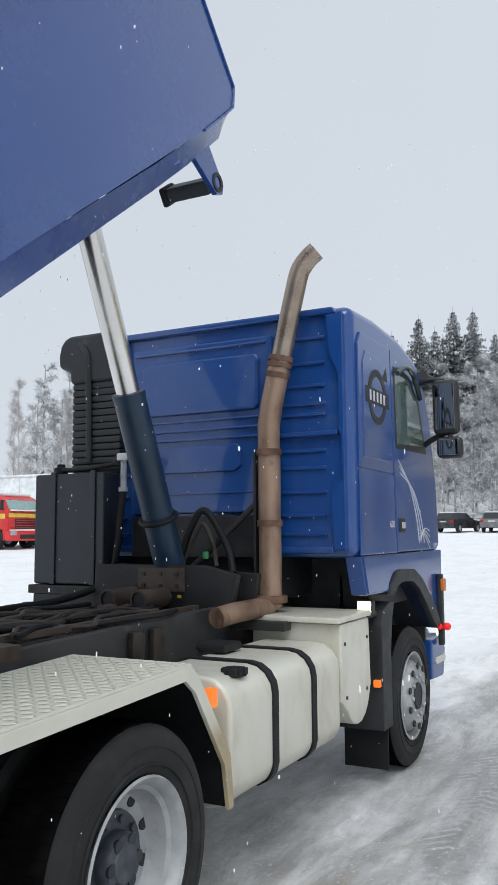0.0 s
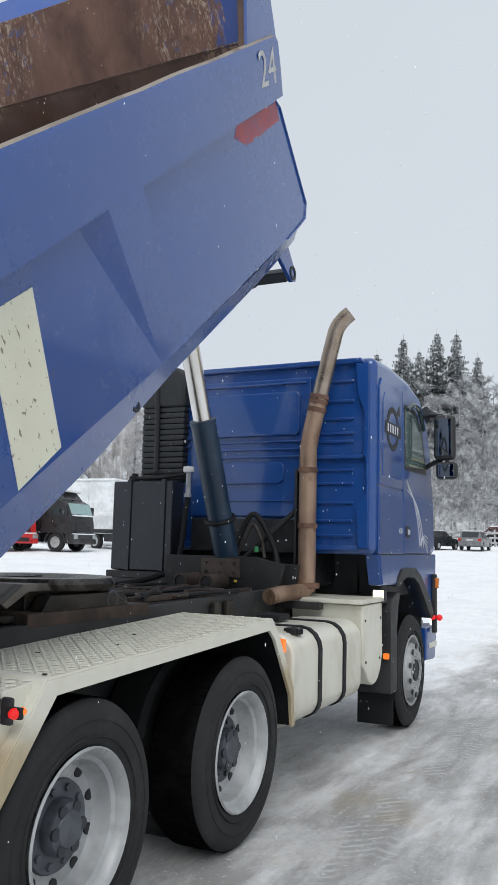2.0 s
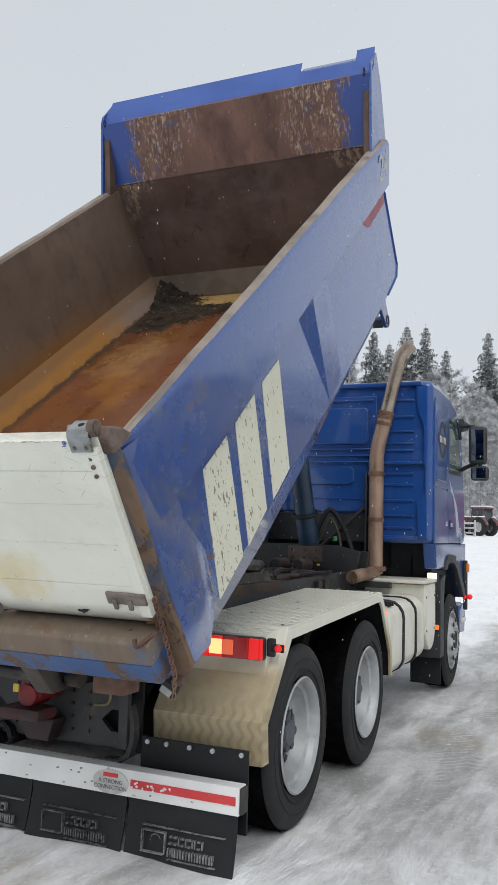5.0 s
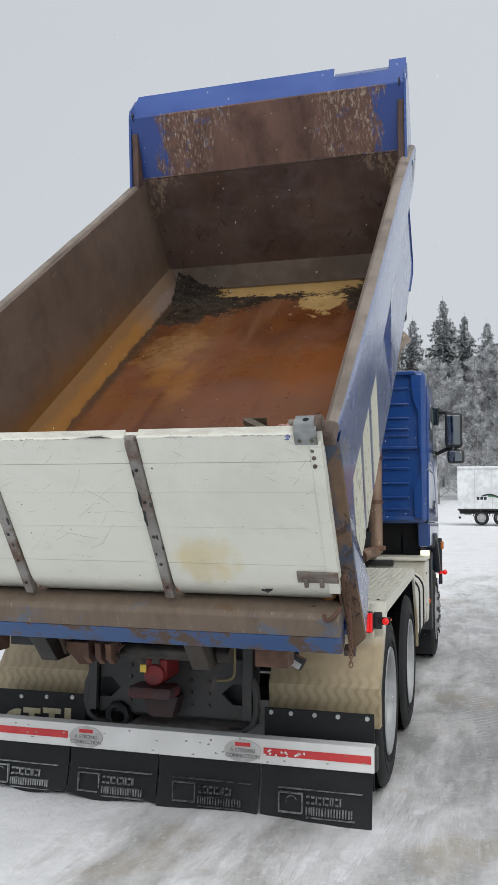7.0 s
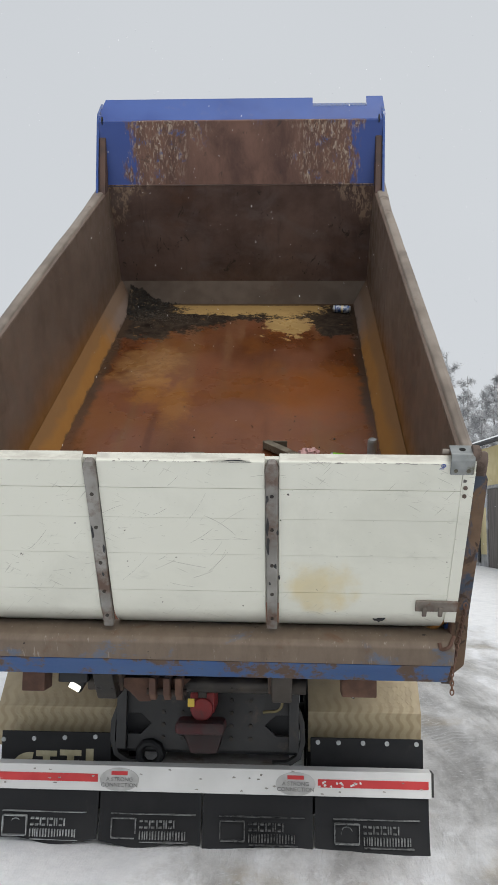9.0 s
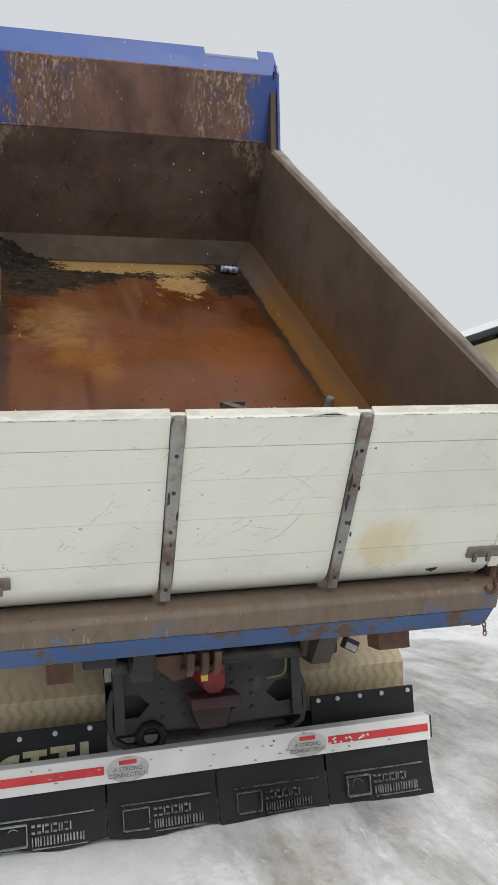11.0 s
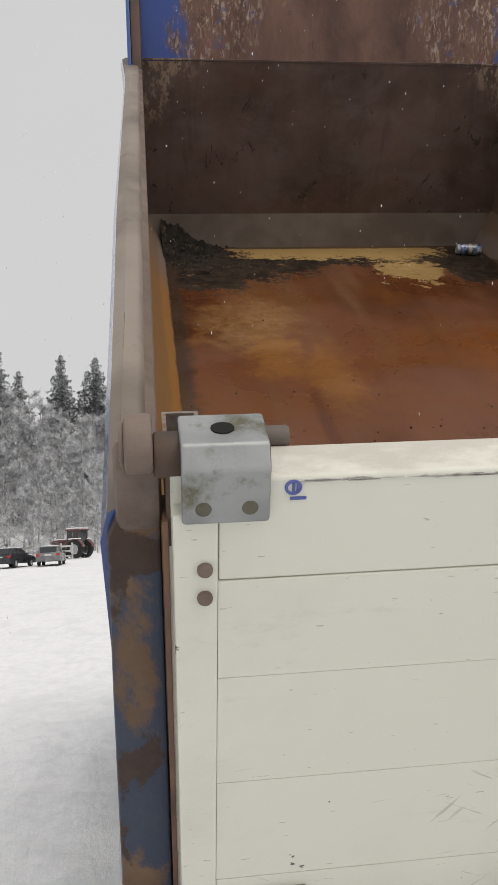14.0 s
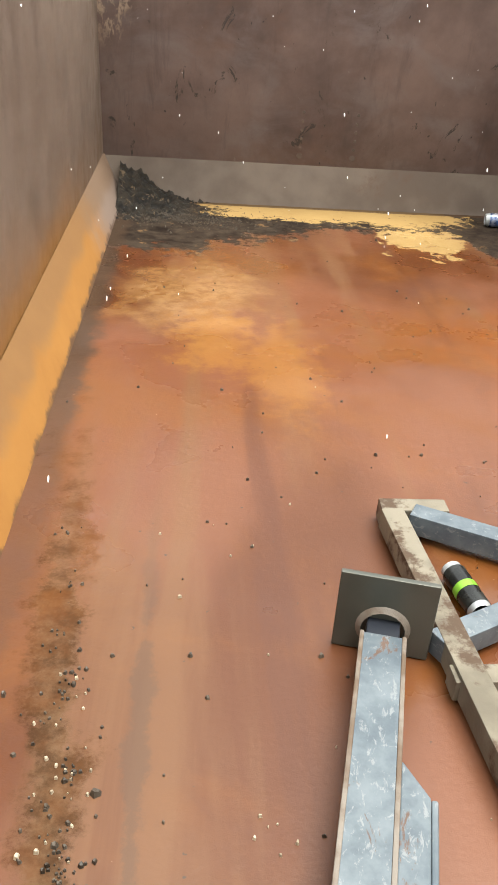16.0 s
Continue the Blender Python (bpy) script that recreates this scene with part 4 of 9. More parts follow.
# wheels
def build_wheel(name, x, y, side, dished, label, z=0.49):
    """side 1: the outer face looks to +x."""
    w = 0.30
    o = x
    prof = [(-w, 0.335), (-w, 0.40), (-w - 0.005, 0.47), (-w + 0.02, 0.518), (-w + 0.045, 0.532), (-0.055, 0.532), (-0.035, 0.529), (-0.018, 0.520), (-0.004, 0.503), (0.005, 0.478), (0.010, 0.44), (0.008, 0.40), (-0.002, 0.348), (-0.012, 0.332), (-0.10, 0.325), (-w, 0.335)]
    prof = [(h * side, r) for h, r in prof]
    bm = lathe(prof, (o, y, z), "x", 56, None, False, False)
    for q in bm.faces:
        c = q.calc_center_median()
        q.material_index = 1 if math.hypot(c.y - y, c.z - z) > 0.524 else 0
    wheel = part(name, bm, [TYRE, TREAD_SHADED], truck, label)
    wheel.name = name
    tread = bmesh.new()
    for k in range(64):
        a = k * math.tau / 64
        for h0, h1, ph in ((-0.280, -0.20, 0), (-0.188, -0.118, 0.5), (-0.106, -0.036, 0)):
            b = a + ph * math.tau / 64
            c = bmesh.new()
            bmesh.ops.create_cube(c, size=1)
            for v in c.verts:
                v.co = Vector((v.co.x * (h1 - h0) + (h0 + h1) / 2, v.co.y * 0.044, v.co.z * 0.008 + 0.5305))
            c.transform(Matrix.Translation((o, y, z)) @ Matrix.Rotation(b, 4, "X") @ Matrix.Diagonal((side, 1, 1, 1)))
            merge(tread, c)
    part("tread", tread, TREAD_SHADED, wheel)["kind"] = "stuff"
    # sidewall rings
    for r in (0.372, 0.44):
        part("sidewall_ring", lathe([(h * side, q) for h, q in ((-0.01, r), (0.0135, r + 0.004), (-0.01, r + 0.012))], (o, y, z), "x", 48), TYRE, wheel)
    if dished:
        prof = [(0.004, 0.337), (0.012, 0.328), (0.004, 0.317), (-0.012, 0.302), (-0.045, 0.294), (-0.058, 0.276), (-0.115, 0.266), (-0.140, 0.246), (-0.150, 0.20), (-0.145, 0.0)]
    else:
        prof = [(0.004, 0.337), (0.010, 0.325), (0.002, 0.313), (-0.05, 0.30), (-0.075, 0.285), (-0.03, 0.27), (0.03, 0.235), (0.045, 0.20), (0.035, 0.17), (0.03, 0.0)]
    rim = part("rim", lathe([(h * side, r) for h, r in prof], (o, y, z), "x", 48), RIM, wheel, "dirty silver steel rim")
    face = -0.142 if dished else 0.036
    n = 10
    for k in range(n):
        a = (k + 0.5) * math.tau / n
        rr = 0.235 if dished else 0.232
        c = (o + side * (face - (0.010 if dished else -0.002)), y + rr * math.cos(a), z + rr * math.sin(a))
        h = disc((0, 0, 0), 0.026, 0.012 * side, "x", 12)
        h.transform(Matrix.Translation(c))
        part("vent_hole", h, INK, rim)
    prof = [(face, 0.118), (face + 0.05, 0.115), (face + 0.068, 0.106), (face + 0.071, 0.078), (face + 0.080, 0.072), (face + 0.083, 0.0)] if dished else [(face - 0.02, 0.105), (face + 0.010, 0.10), (face + 0.012, 0.085), (face + 0.006, 0.08), (face + 0.004, 0.0)]
    if dished:
        part("hub_face", lathe([((face - 0.006) * side, 0.192), ((face + 0.010) * side, 0.186), ((face + 0.012) * side, 0.0)], (o, y, z), "x", 32), HUB, wheel)
    hub = part("hub", lathe([(h * side, r) for h, r in prof], (o, y, z), "x", 28), HUB if dished else INK, wheel, "dark wheel hub")
    for k in range(10):
        a = k * math.tau / 10
        c = disc((0, 0, 0), 0.017, (0.018 if dished else 0.014) * side, "x", 6, None, 0.002)
        c.transform(Matrix.Translation((o + side * (face + 0.006), y + 0.155 * math.cos(a), z + 0.155 * math.sin(a))))
        part("wheel_nut", c, HUB if dished else RIM, wheel)
    if dished:
        for k in range(6):
            a = k * math.tau / 6
            c = disc((0, 0, 0), 0.027, 0.016 * side, "x", 14, None, 0.003)
            c.transform(Matrix.Translation((o + side * (face + 0.060), y + 0.088 * math.cos(a), z + 0.088 * math.sin(a))))
            part("hub_bolt", c, TANK_BLACK, wheel)
    return wheel


for s in (1, -1):
    wx = 1.20 if s > 0 else -1.245
    build_wheel("front_wheel", wx, 6.13, s, False, "worn black truck tyre on the steered axle")
    for y in (2.40, 0.92):
        build_wheel("rear_wheel", wx, y, s, True, "worn black truck tyre on a deep-dished rim", 0.485 if y > 2 else 0.468)
        b = lathe([(h, r) for h, r in ((-0.14, 0.33), (-0.14, 0.50), (-0.11, 0.53), (0.11, 0.53), (0.14, 0.50), (0.14, 0.33))], (s * 0.70, y, 0.5), "x", 40)
        part("inner_twin_tyre", b, TYRE, truck)


# rear mudguards of tread plate
def build_fender(s):
    line = [(0.30, 0.43), (0.275, 0.655), (0.62, 1.113), (2.75, 1.20), (2.83, 1.12), (3.10, 0.74), (3.13, 0.50)]
    e = 1.05 if s < 0 else 1.0
    a, b = sorted((s * 0.56, s * 1.215 * e))
    f = part("rear_fender", strip(line, "x", a, b, 0.012, None, 0.003), PLATE, truck, "dirty tread-plate mudguard over the rear axles")
    # black sheet added just under the plate
    part("fender_lining", strip(line, "x", *sorted((s * 0.57, s * 1.195 * e)), -0.005), RUBBER, f, "black underside")
    lip = [(y, z - 0.0) for y, z in line]
    low = [(0.375, 0.43), (0.352, 0.635), (0.685, 1.05), (2.71, 1.14), (2.79, 1.08), (3.05, 0.71), (3.09, 0.50)]
    part("outer_lip", prism(lip + low[::-1], "x", *sorted((s * 1.195 * e, s * 1.218 * e)), 0.004), PLATE, f)
    part("inner_wall", box(*sorted((s * 0.545, s * 0.56)), 0.45, 3.0, 0.62, 1.10, 0.0), DARK, f)
    # raised lozenges on the top
    verts, faces = [], []
    sl = (1.20 - 1.115) / (2.75 - 0.63)
    step = 0.044
    for i in range(49):
        for j in range(15):
            y, x = 0.68 + i * step * 0.98, 0.60 + j * step * 0.96
            if y > 2.72:
                continue
            t = 1 if (i + j) % 2 else -1
            z = 1.115 + (y - 0.63) * sl + 0.0135
            d, e = Vector((0.017, 0.017 * t, 0)), Vector((-0.0065 * t, 0.0065, 0))
            n = len(verts)
            for p, h in ((d, 0), (e, 0), (-d, 0), (-e, 0), (d * 0.45, 0.005), (-d * 0.45, 0.005)):
                verts.append((s * (x + p.x), y + p.y, z + h + p.y * sl))
            faces += [(n, n + 1, n + 5, n + 4), (n + 1, n + 2, n + 5), (n + 2, n + 3, n + 4, n + 5), (n + 3, n, n + 4)]
    for (ya, za), (yb, zb) in zip(line, line[1:]):
        run = Vector((0, yb - ya, zb - za))
        if abs(run.z) < 0.15:
            continue
        nn = Vector((0, -run.z, run.y)).normalized()
        ln = run.length
        run.normalize()
        for i in range(int(ln / 0.025)):
            for j in range(24):
                t = 1 if (i + j) % 2 else -1
                c = Vector((s * (0.58 + j * 0.0255), ya, za)) + run * (0.015 + i * 0.025) + nn * 0.0125
                d, e = Vector((0.010, 0, 0)) + run * 0.010 * t, Vector((-0.0032 * t, 0, 0)) + run * 0.0032
                n = len(verts)
                for p, h in ((d, 0), (e, 0), (-d, 0), (-e, 0), (d * 0.45, 0.0018), (d * -0.45, 0.0018)):
                    verts.append(tuple(c + p + nn * h))
                faces += [(n, n + 1, n + 5, n + 4), (n + 1, n + 2, n + 5), (n + 2, n + 3, n + 4, n + 5), (n + 3, n, n + 4)]
    for i in range(5):
        for j in range(13):
            y, x = 0.455 + i * 0.044, 0.635 + j * 0.042
            t = 1 if (i + j) % 2 else -1
            z = 1.0975 + (y - 0.43) * 0.1
            d, e = Vector((0.017, 0.017 * t, 0)), Vector((-0.0065 * t, 0.0065, 0))
            n = len(verts)
            for p, h in ((d, 0), (e, 0), (-d, 0), (-e, 0), (d * 0.45, 0.005), (-d * 0.45, 0.005)):
                verts.append((s * (x + p.x), y + p.y, z + h + p.y * 0.1))
            faces += [(n, n + 1, n + 5, n + 4), (n + 1, n + 2, n + 5), (n + 2, n + 3, n + 4, n + 5), (n + 3, n, n + 4)]
    raw("tread_pattern", verts, faces, PLATE, f)["kind"] = "stuff"
    for y, x in ((1.05, 0.80), (1.42, 0.98), (1.75, 0.86), (0.665, 1.165)):
        part("bolt_hole", disc((s * x, y, 1.115 + (y - 0.63) * sl + 0.013), 0.011, 0.004, "z", 10), INK, f)
    # lamp shelf
    shelf = part("lamp_shelf", prism([(0.66, 1.118), (0.43, 1.095), (0.43, 0.86), (0.50, 0.85), (0.64, 1.08)], "x", *sorted((s * 0.60, s * 1.165)), 0.006), PLATE, f)
    tl = part("tail_lamp", box(*sorted((s * 0.758, s * 1.168)), 0.372, 0.43, 0.960, 1.084, 0.016), INK, truck, "rectangular tail lamp cluster, lit red")
    for x0, x1, m, nm in ((0.762, 0.843, LAMP_RED, "red_lens"), (0.843, 0.925, BULB, "bulb_lens"), (0.925, 0.995, LAMP_HOT, "indicator_lens"), (0.995, 1.085, RED_LENS, "dark_lens"), (1.085, 1.148, LAMP_RED, "red_lens"), (1.148, 1.166, LAMP_RED, "outer_lens")):
        inset = 0.018 if nm in ("bulb_lens", "indicator_lens", "outer_lens") else 0.004
        part(nm, box(*sorted((s * (x0 + 0.001), s * (x1 - 0.001))), 0.352 + inset * 0.2, 0.376, 0.962 + inset, 1.082 - inset, 0.005), m, tl)
        if inset > 0.01:
            part("lens_surround", box(*sorted((s * x0, s * x1)), 0.358, 0.375, 0.964, 1.080, 0.005), LAMP_RED if x0 < 0.9 or x0 > 1.1 else RED_LENS, tl)
    mx, mz = (0.022, -0.006) if s > 0 else (0.075, -0.034)
    mk = part("marker_lamp", box(*sorted((s * 1.165, s * (1.195 + mx))), 0.42, 0.445, 0.985 + mz, 1.086 + mz, 0.010), INK, truck, "small red marker lamp on a black bracket")
    part("marker_arm", box(*sorted((s * 1.19, s * (1.245 + mx))), 0.418, 0.438, 1.012 + mz, 1.056 + mz, 0.006), RUBBER, mk)
    part("red_lens", lathe([(-0.028, 0.0), (-0.022, 0.014), (-0.008, 0.021), (0.0, 0.021)], (s * (1.216 + mx), 0.42, 1.034 + mz), "y", 16), LAMP_RED, mk)
    if s > 0:
        part("amber_lens", lathe([(s * h, r) for h, r in ((0.020, 0.0), (0.016, 0.011), (0.006, 0.016), (0.0, 0.016))], (s * 1.251, 0.440, 1.034), "x", 16), LAMP_AMBER, mk)
    # upper mud flap with bolts
    fl = part("upper_mud_flap", box(*sorted((s * 0.57, s * 1.203)), 0.130, 0.145, 0.13, 0.545, 0.004), RUBBER, truck, "black rubber mud flap bolted under the mudguard")
    for i in range(5 if s > 0 else 4):
        x = (0.612, 0.728, 0.866, 1.000, 1.165)[i] if s > 0 else 0.659 + i * 0.177
        part("flap_bolt", disc((s * x, 0.120, 0.521 if s > 0 else 0.523 - i * 0.008), 0.013, 0.012, "y", 10), GALV, fl)
    if s < 0:
        # big tan letters, half hidden by the bar: plain bars
        for x0, x1, z0, z1 in ((-1.000, -0.880, 0.408, 0.440), (-0.960, -0.920, 0.30, 0.409), (-0.862, -0.738, 0.415, 0.447), (-0.820, -0.780, 0.30, 0.416), (-0.712, -0.668, 0.30, 0.455)):
            part("print_bar", box(x0, x1, 0.1275, 0.131, z0, z1), PRINT_TAN, fl)
        part("print_arc", prism(arc(-1.035, 0.315, 0.115, 80, 280, 14) + arc(-1.035, 0.315, 0.078, 280, 80, 14), "y", 0.1275, 0.131), PRINT_TAN, fl)
        # dark plate with small white print under the lamp
        ap = part("address_plate", box(-1.245, -0.86, 0.405, 0.413, 0.825, 1.0, 0.003), TANK_BLACK, truck, "black plate under the tail lamp")
        for k in range(9):
            part("print_bar", box(-1.225 + k * 0.026, -1.207 + k * 0.026, 0.4025, 0.4065, 0.834, 0.846), LABEL_GREY, ap)
    part("front_marker", box(*sorted((s * 1.13, s * 1.19)), 2.98, 3.04, 0.97, 1.06, 0.012), LAMP_AMBER, truck, "amber marker lamp")


for s in (1, -1):
    build_fender(s)

# rear under-run bar
bar = part("underrun_bar", box(-1.214, 1.222, -0.02, 0.07, 0.269, 0.406, 0.006), WHITE, truck, "white painted under-run bar with red stripes")
for s in (1, -1):
    part("red_stripe", box(*sorted((s * 0.606, s * 1.205)), -0.0235, -0.018, 0.318, 0.360), RED, bar)
    lab = part("sticker", lathe([(0, 0.0), (0, 0.062), (0.003, 0.062)], (0, 0, 0), "y", 32), LABEL_GREY, bar)
    for v in lab.data.vertices:
        v.co = Vector((s * 0.485 + v.co.x * 1.75, -0.0245 + v.co.y, 0.333 + v.co.z))
    face = pose(s * 0.485, -0.0262, 0.335, 90, 0, 0)
    lettering("slogan", "A STRONG\nCONNECTION", 0.030, face @ pose(0, -0.016, 0), STICKER_INK, bar)
    part("red_mark", box(s * 0.485 - 0.045, s * 0.485 + 0.045, -0.0262, -0.024, 0.357, 0.378), RED, bar)
    part("bar_bracket", box(*sorted((s * 0.36, s * 0.44)), 0.06, 0.16, 0.28, 0.40, 0.01), DARK, truck)
rnd = random.Random(8)
for k in range(14):
    x0 = 0.615 + 0.25 * rnd.random() ** 1.4
    z0 = rnd.uniform(0.320, 0.350)
    pts = [(x0 + 0.011 * rnd.uniform(0.3, 1.0) * math.cos(q), z0 + 0.009 * rnd.uniform(0.3, 1.0) * math.sin(q)) for q in [j * math.tau / 9 for j in range(9)]]
    part("stripe_chip", prism(pts, "y", -0.0245, -0.0225), WHITE, bar)
for k in range(26):
    x0, z0 = rnd.uniform(-1.2, 1.2), rnd.uniform(0.275, 0.40)
    pts = [(x0 + 0.012 * rnd.uniform(0.2, 1.0) * math.cos(q), z0 + 0.006 * rnd.uniform(0.2, 1.0) * math.sin(q)) for q in [j * math.tau / 8 for j in range(8)]]
    part("paint_chip", prism(pts, "y", -0.0248, -0.019), CHIP, bar)
part("bar_end", box(1.220, 1.236, -0.012, 0.062, 0.275, 0.400, 0.004), DARK, bar)

# lower mud flaps, a curtain of four
for i in range(4):
    x0, x1 = ((-1.205, -0.602), (-0.592, -0.032), (-0.020, 0.578), (0.592, 1.208))[i]
    bm = bmesh.new()
    cols, rows = 14, 8
    grid = {}
    low = (0.012, 0.004, -0.012, -0.022)[i]
    for layer in (0, 1):
        for r in range(rows + 1):
            for c in range(cols + 1):
                x = x0 + (x1 - x0) * c / cols
                t = r / rows
                z = 0.30 - t * (0.30 - low - 0.012 * math.sin(c * 0.55 + i * 1.7))
                y = 0.0 - 0.055 * t ** 2 + 0.014 * t * math.sin(c * 0.5 + i * 2.1) + 0.01 * layer
                grid[layer, r, c] = bm.verts.new((x, y, z))
    for layer in (0, 1):
        for r in range(rows):
            for c in range(cols):
                bm.faces.new([grid[layer, r + a, c + b] for a, b in ((0, 0), (0, 1), (1, 1), (1, 0))])
    for c in range(cols):
        bm.faces.new((grid[0, rows, c], grid[0, rows, c + 1], grid[1, rows, c + 1], grid[1, rows, c]))
    for c in (0, cols):
        for r in range(rows):
            bm.faces.new((grid[0, r, c], grid[0, r + 1, c], grid[1, r + 1, c], grid[1, r, c]))
    flap = part("mud_flap", bm, RUBBER, truck, "black rubber mud flap with grey print, touching the snow")
    cx = (0.895, 0.273, -0.322, -0.925)[3 - i]
    print_tone = (PRINT_GREY, PRINT_WORN, PRINT_FAINT, PRINT_WORN)[i]

    def slab(a, b, lo, hi, nm="print_bar"):
        mid = 1 - (lo + hi) / 0.6
        part(nm, box(cx + a, cx + b, -0.055 * mid ** 2 - 0.017, -0.055 * mid ** 2 + 0.004, lo, hi), print_tone, flap)
    slab(-0.205, 0.262, 0.1535, 0.1560)
    slab(-0.04, 0.225, 0.0190, 0.0215)
    # two rows of upright strokes in place of the firm's name
    rnd = random.Random(11)
    for lo, hi, reach in ((0.086, 0.124, 0.205), (0.032, 0.071, 0.272)):
        a = 0.0
        while a < reach - 0.012:
            w = rnd.choice((0.006, 0.007, 0.008, 0.017))
            if w > 0.01:
                slab(a - 0.043, a - 0.043 + w, lo, lo + 0.008)
                slab(a - 0.043, a - 0.043 + w, hi - 0.008, hi)
            else:
                slab(a - 0.043, a - 0.043 + w, lo, hi)
            a += w + rnd.choice((0.006, 0.008, 0.010))
    # square emblem beside them, in outline
    slab(-0.200, -0.195, 0.034, 0.134)
    slab(-0.068, -0.063, 0.034, 0.134)
    slab(-0.195, -0.068, 0.129, 0.134)
    slab(-0.195, -0.068, 0.034, 0.039)
    ring = [(cx - 0.1315 + 0.030 * math.cos(q), -0.016, 0.084 + 0.030 * math.sin(q)) for q in [k * math.tau / 20 for k in range(21)]]
    part("emblem_ring", tube(ring, 0.0028, 5), print_tone, flap)


# fuel tank and box behind the front wheel
def build_tank(s):
    prof = [(0.58, 0.60), (0.58, 0.98)] + [(0.68 - 0.10 * math.cos(a), 0.98 + 0.10 * math.sin(a)) for a in (0.5, 1.0, 1.57)] + [(1.04 + 0.15 * math.sin(a), 0.93 + 0.15 * math.cos(a)) for a in (0.0, 0.4, 0.8, 1.2, 1.57)] + [(1.05 + 0.14 * math.cos(a), 0.58 - 0.12 * math.sin(a)) for a in (0.0, 0.4, 0.8, 1.2, 1.57)] + [(0.68, 0.46), (0.60, 0.50)]
    prof = [(s * x, z) for x, z in prof]
    tank = part("fuel_tank", prism(prof, "y", 3.16, 4.59, 0.03, None, 3), TANK, truck, "creamy aluminium fuel tank with black straps")
    big = [(s * 0.885 + (x - s * 0.885) * 1.035, 0.77 + (z - 0.77) * 1.035) for x, z in prof]
    for y in (3.64, 4.16):
        part("tank_strap", prism(big, "y", y - 0.032, y + 0.032, 0.003), RUBBER, tank, "black tank strap")
    cap = part("filler_cap", disc((s * 1.10, 3.36, 1.055), 0.06, 0.045, "z", 20, None, 0.01), RUBBER, tank, "black filler cap")
    for k in range(10):
        a = k * math.tau / 10
        part("grip", box(-0.008, 0.008, -0.01, 0.01, 0, 0.035, 0.002, None, Matrix.Translation((s * 1.10 + 0.059 * math.cos(a), 3.36 + 0.059 * math.sin(a), 1.062))), RUBBER, cap)
    # side box with rounded foot
    side = [(4.62, 0.70), (4.62, 1.19), (5.16, 1.19), (5.16, 0.74)] + arc(4.93, 0.74, 0.23, 0, -150, 8)
    bx = part("equipment_box", prism(side, "x", *sorted((s * 0.55, s * 1.19)), 0.02), TANK, truck, "cream equipment box with a curved foot")
    part("box_lid", box(*sorted((s * 0.50, s * 1.20)), 4.56, 5.18, 1.195, 1.235, 0.012), TANK, bx)
    for y, z in ((4.68, 1.06), (5.1, 1.06), (4.7, 0.72), (5.08, 0.72)):
        part("screw", disc((s * 1.188, y, z), 0.012, s * 0.008, "x", 10), GREASE, bx)
    part("lid_bracket", box(*sorted((s * 0.45, s * 0.85)), 4.50, 4.60, 1.14, 1.20, 0.006), DARK, bx)
    # front mudguard behind the steered wheel
    gd = part("front_mudguard", prism([(5.41, 0.36), (5.40, 1.1), (5.45, 1.21), (5.60, 1.26), (5.72, 1.25), (5.65, 1.12), (5.61, 0.9), (5.62, 0.36)], "x", *sorted((s * 0.82, s * 1.20)), 0.012), PLASTIC, truck, "dark plastic mudguard behind the front wheel")
    part("guard_flap", box(*sorted((s * 0.84, s * 1.18)), 5.545, 5.56, 0.06, 0.40, 0.004), RUBBER, gd)
    part("side_marker", box(*sorted((s * 1.135, s * 1.185)), 5.37, 5.41, 0.67, 0.72, 0.006), LAMP_AMBER, truck, "amber side marker lamp")
    ly, lz = (5.19, 1.25) if s > 0 else (4.44, 1.230)
    lx = 1.145 if s > 0 else 1.235
    wk = part("work_lamp", box(*sorted((s * (lx - 0.06), s * (lx + 0.06))), ly, ly + 0.07, lz - 0.05, lz + 0.05, 0.012) if s > 0 else box(s * lx - 0.042, s * lx + 0.042, ly, ly + 0.06, lz - 0.034, lz + 0.034, 0.01), INK, truck, "small lit work lamp")
    part("lamp_face", box(*sorted((s * (lx - 0.05), s * (lx + 0.05))), ly - 0.008, ly + 0.005, lz - 0.04, lz + 0.04, 0.006) if s > 0 else box(s * lx - 0.034, s * lx + 0.034, ly - 0.008, ly + 0.005, lz - 0.025, lz + 0.025, 0.006), LAMP_WHITE, wk)
    part("lamp_bracket", box(*sorted((s * 1.13, s * 1.16)), 5.21, 5.42, 1.17, 1.205, 0.004), DARK, wk)


for s in (1, -1.04):
    build_tank(s)
part("valve_block", box(0.60, 0.80, 3.80, 4.02, 1.09, 1.14, 0.02), RUBBER, truck)


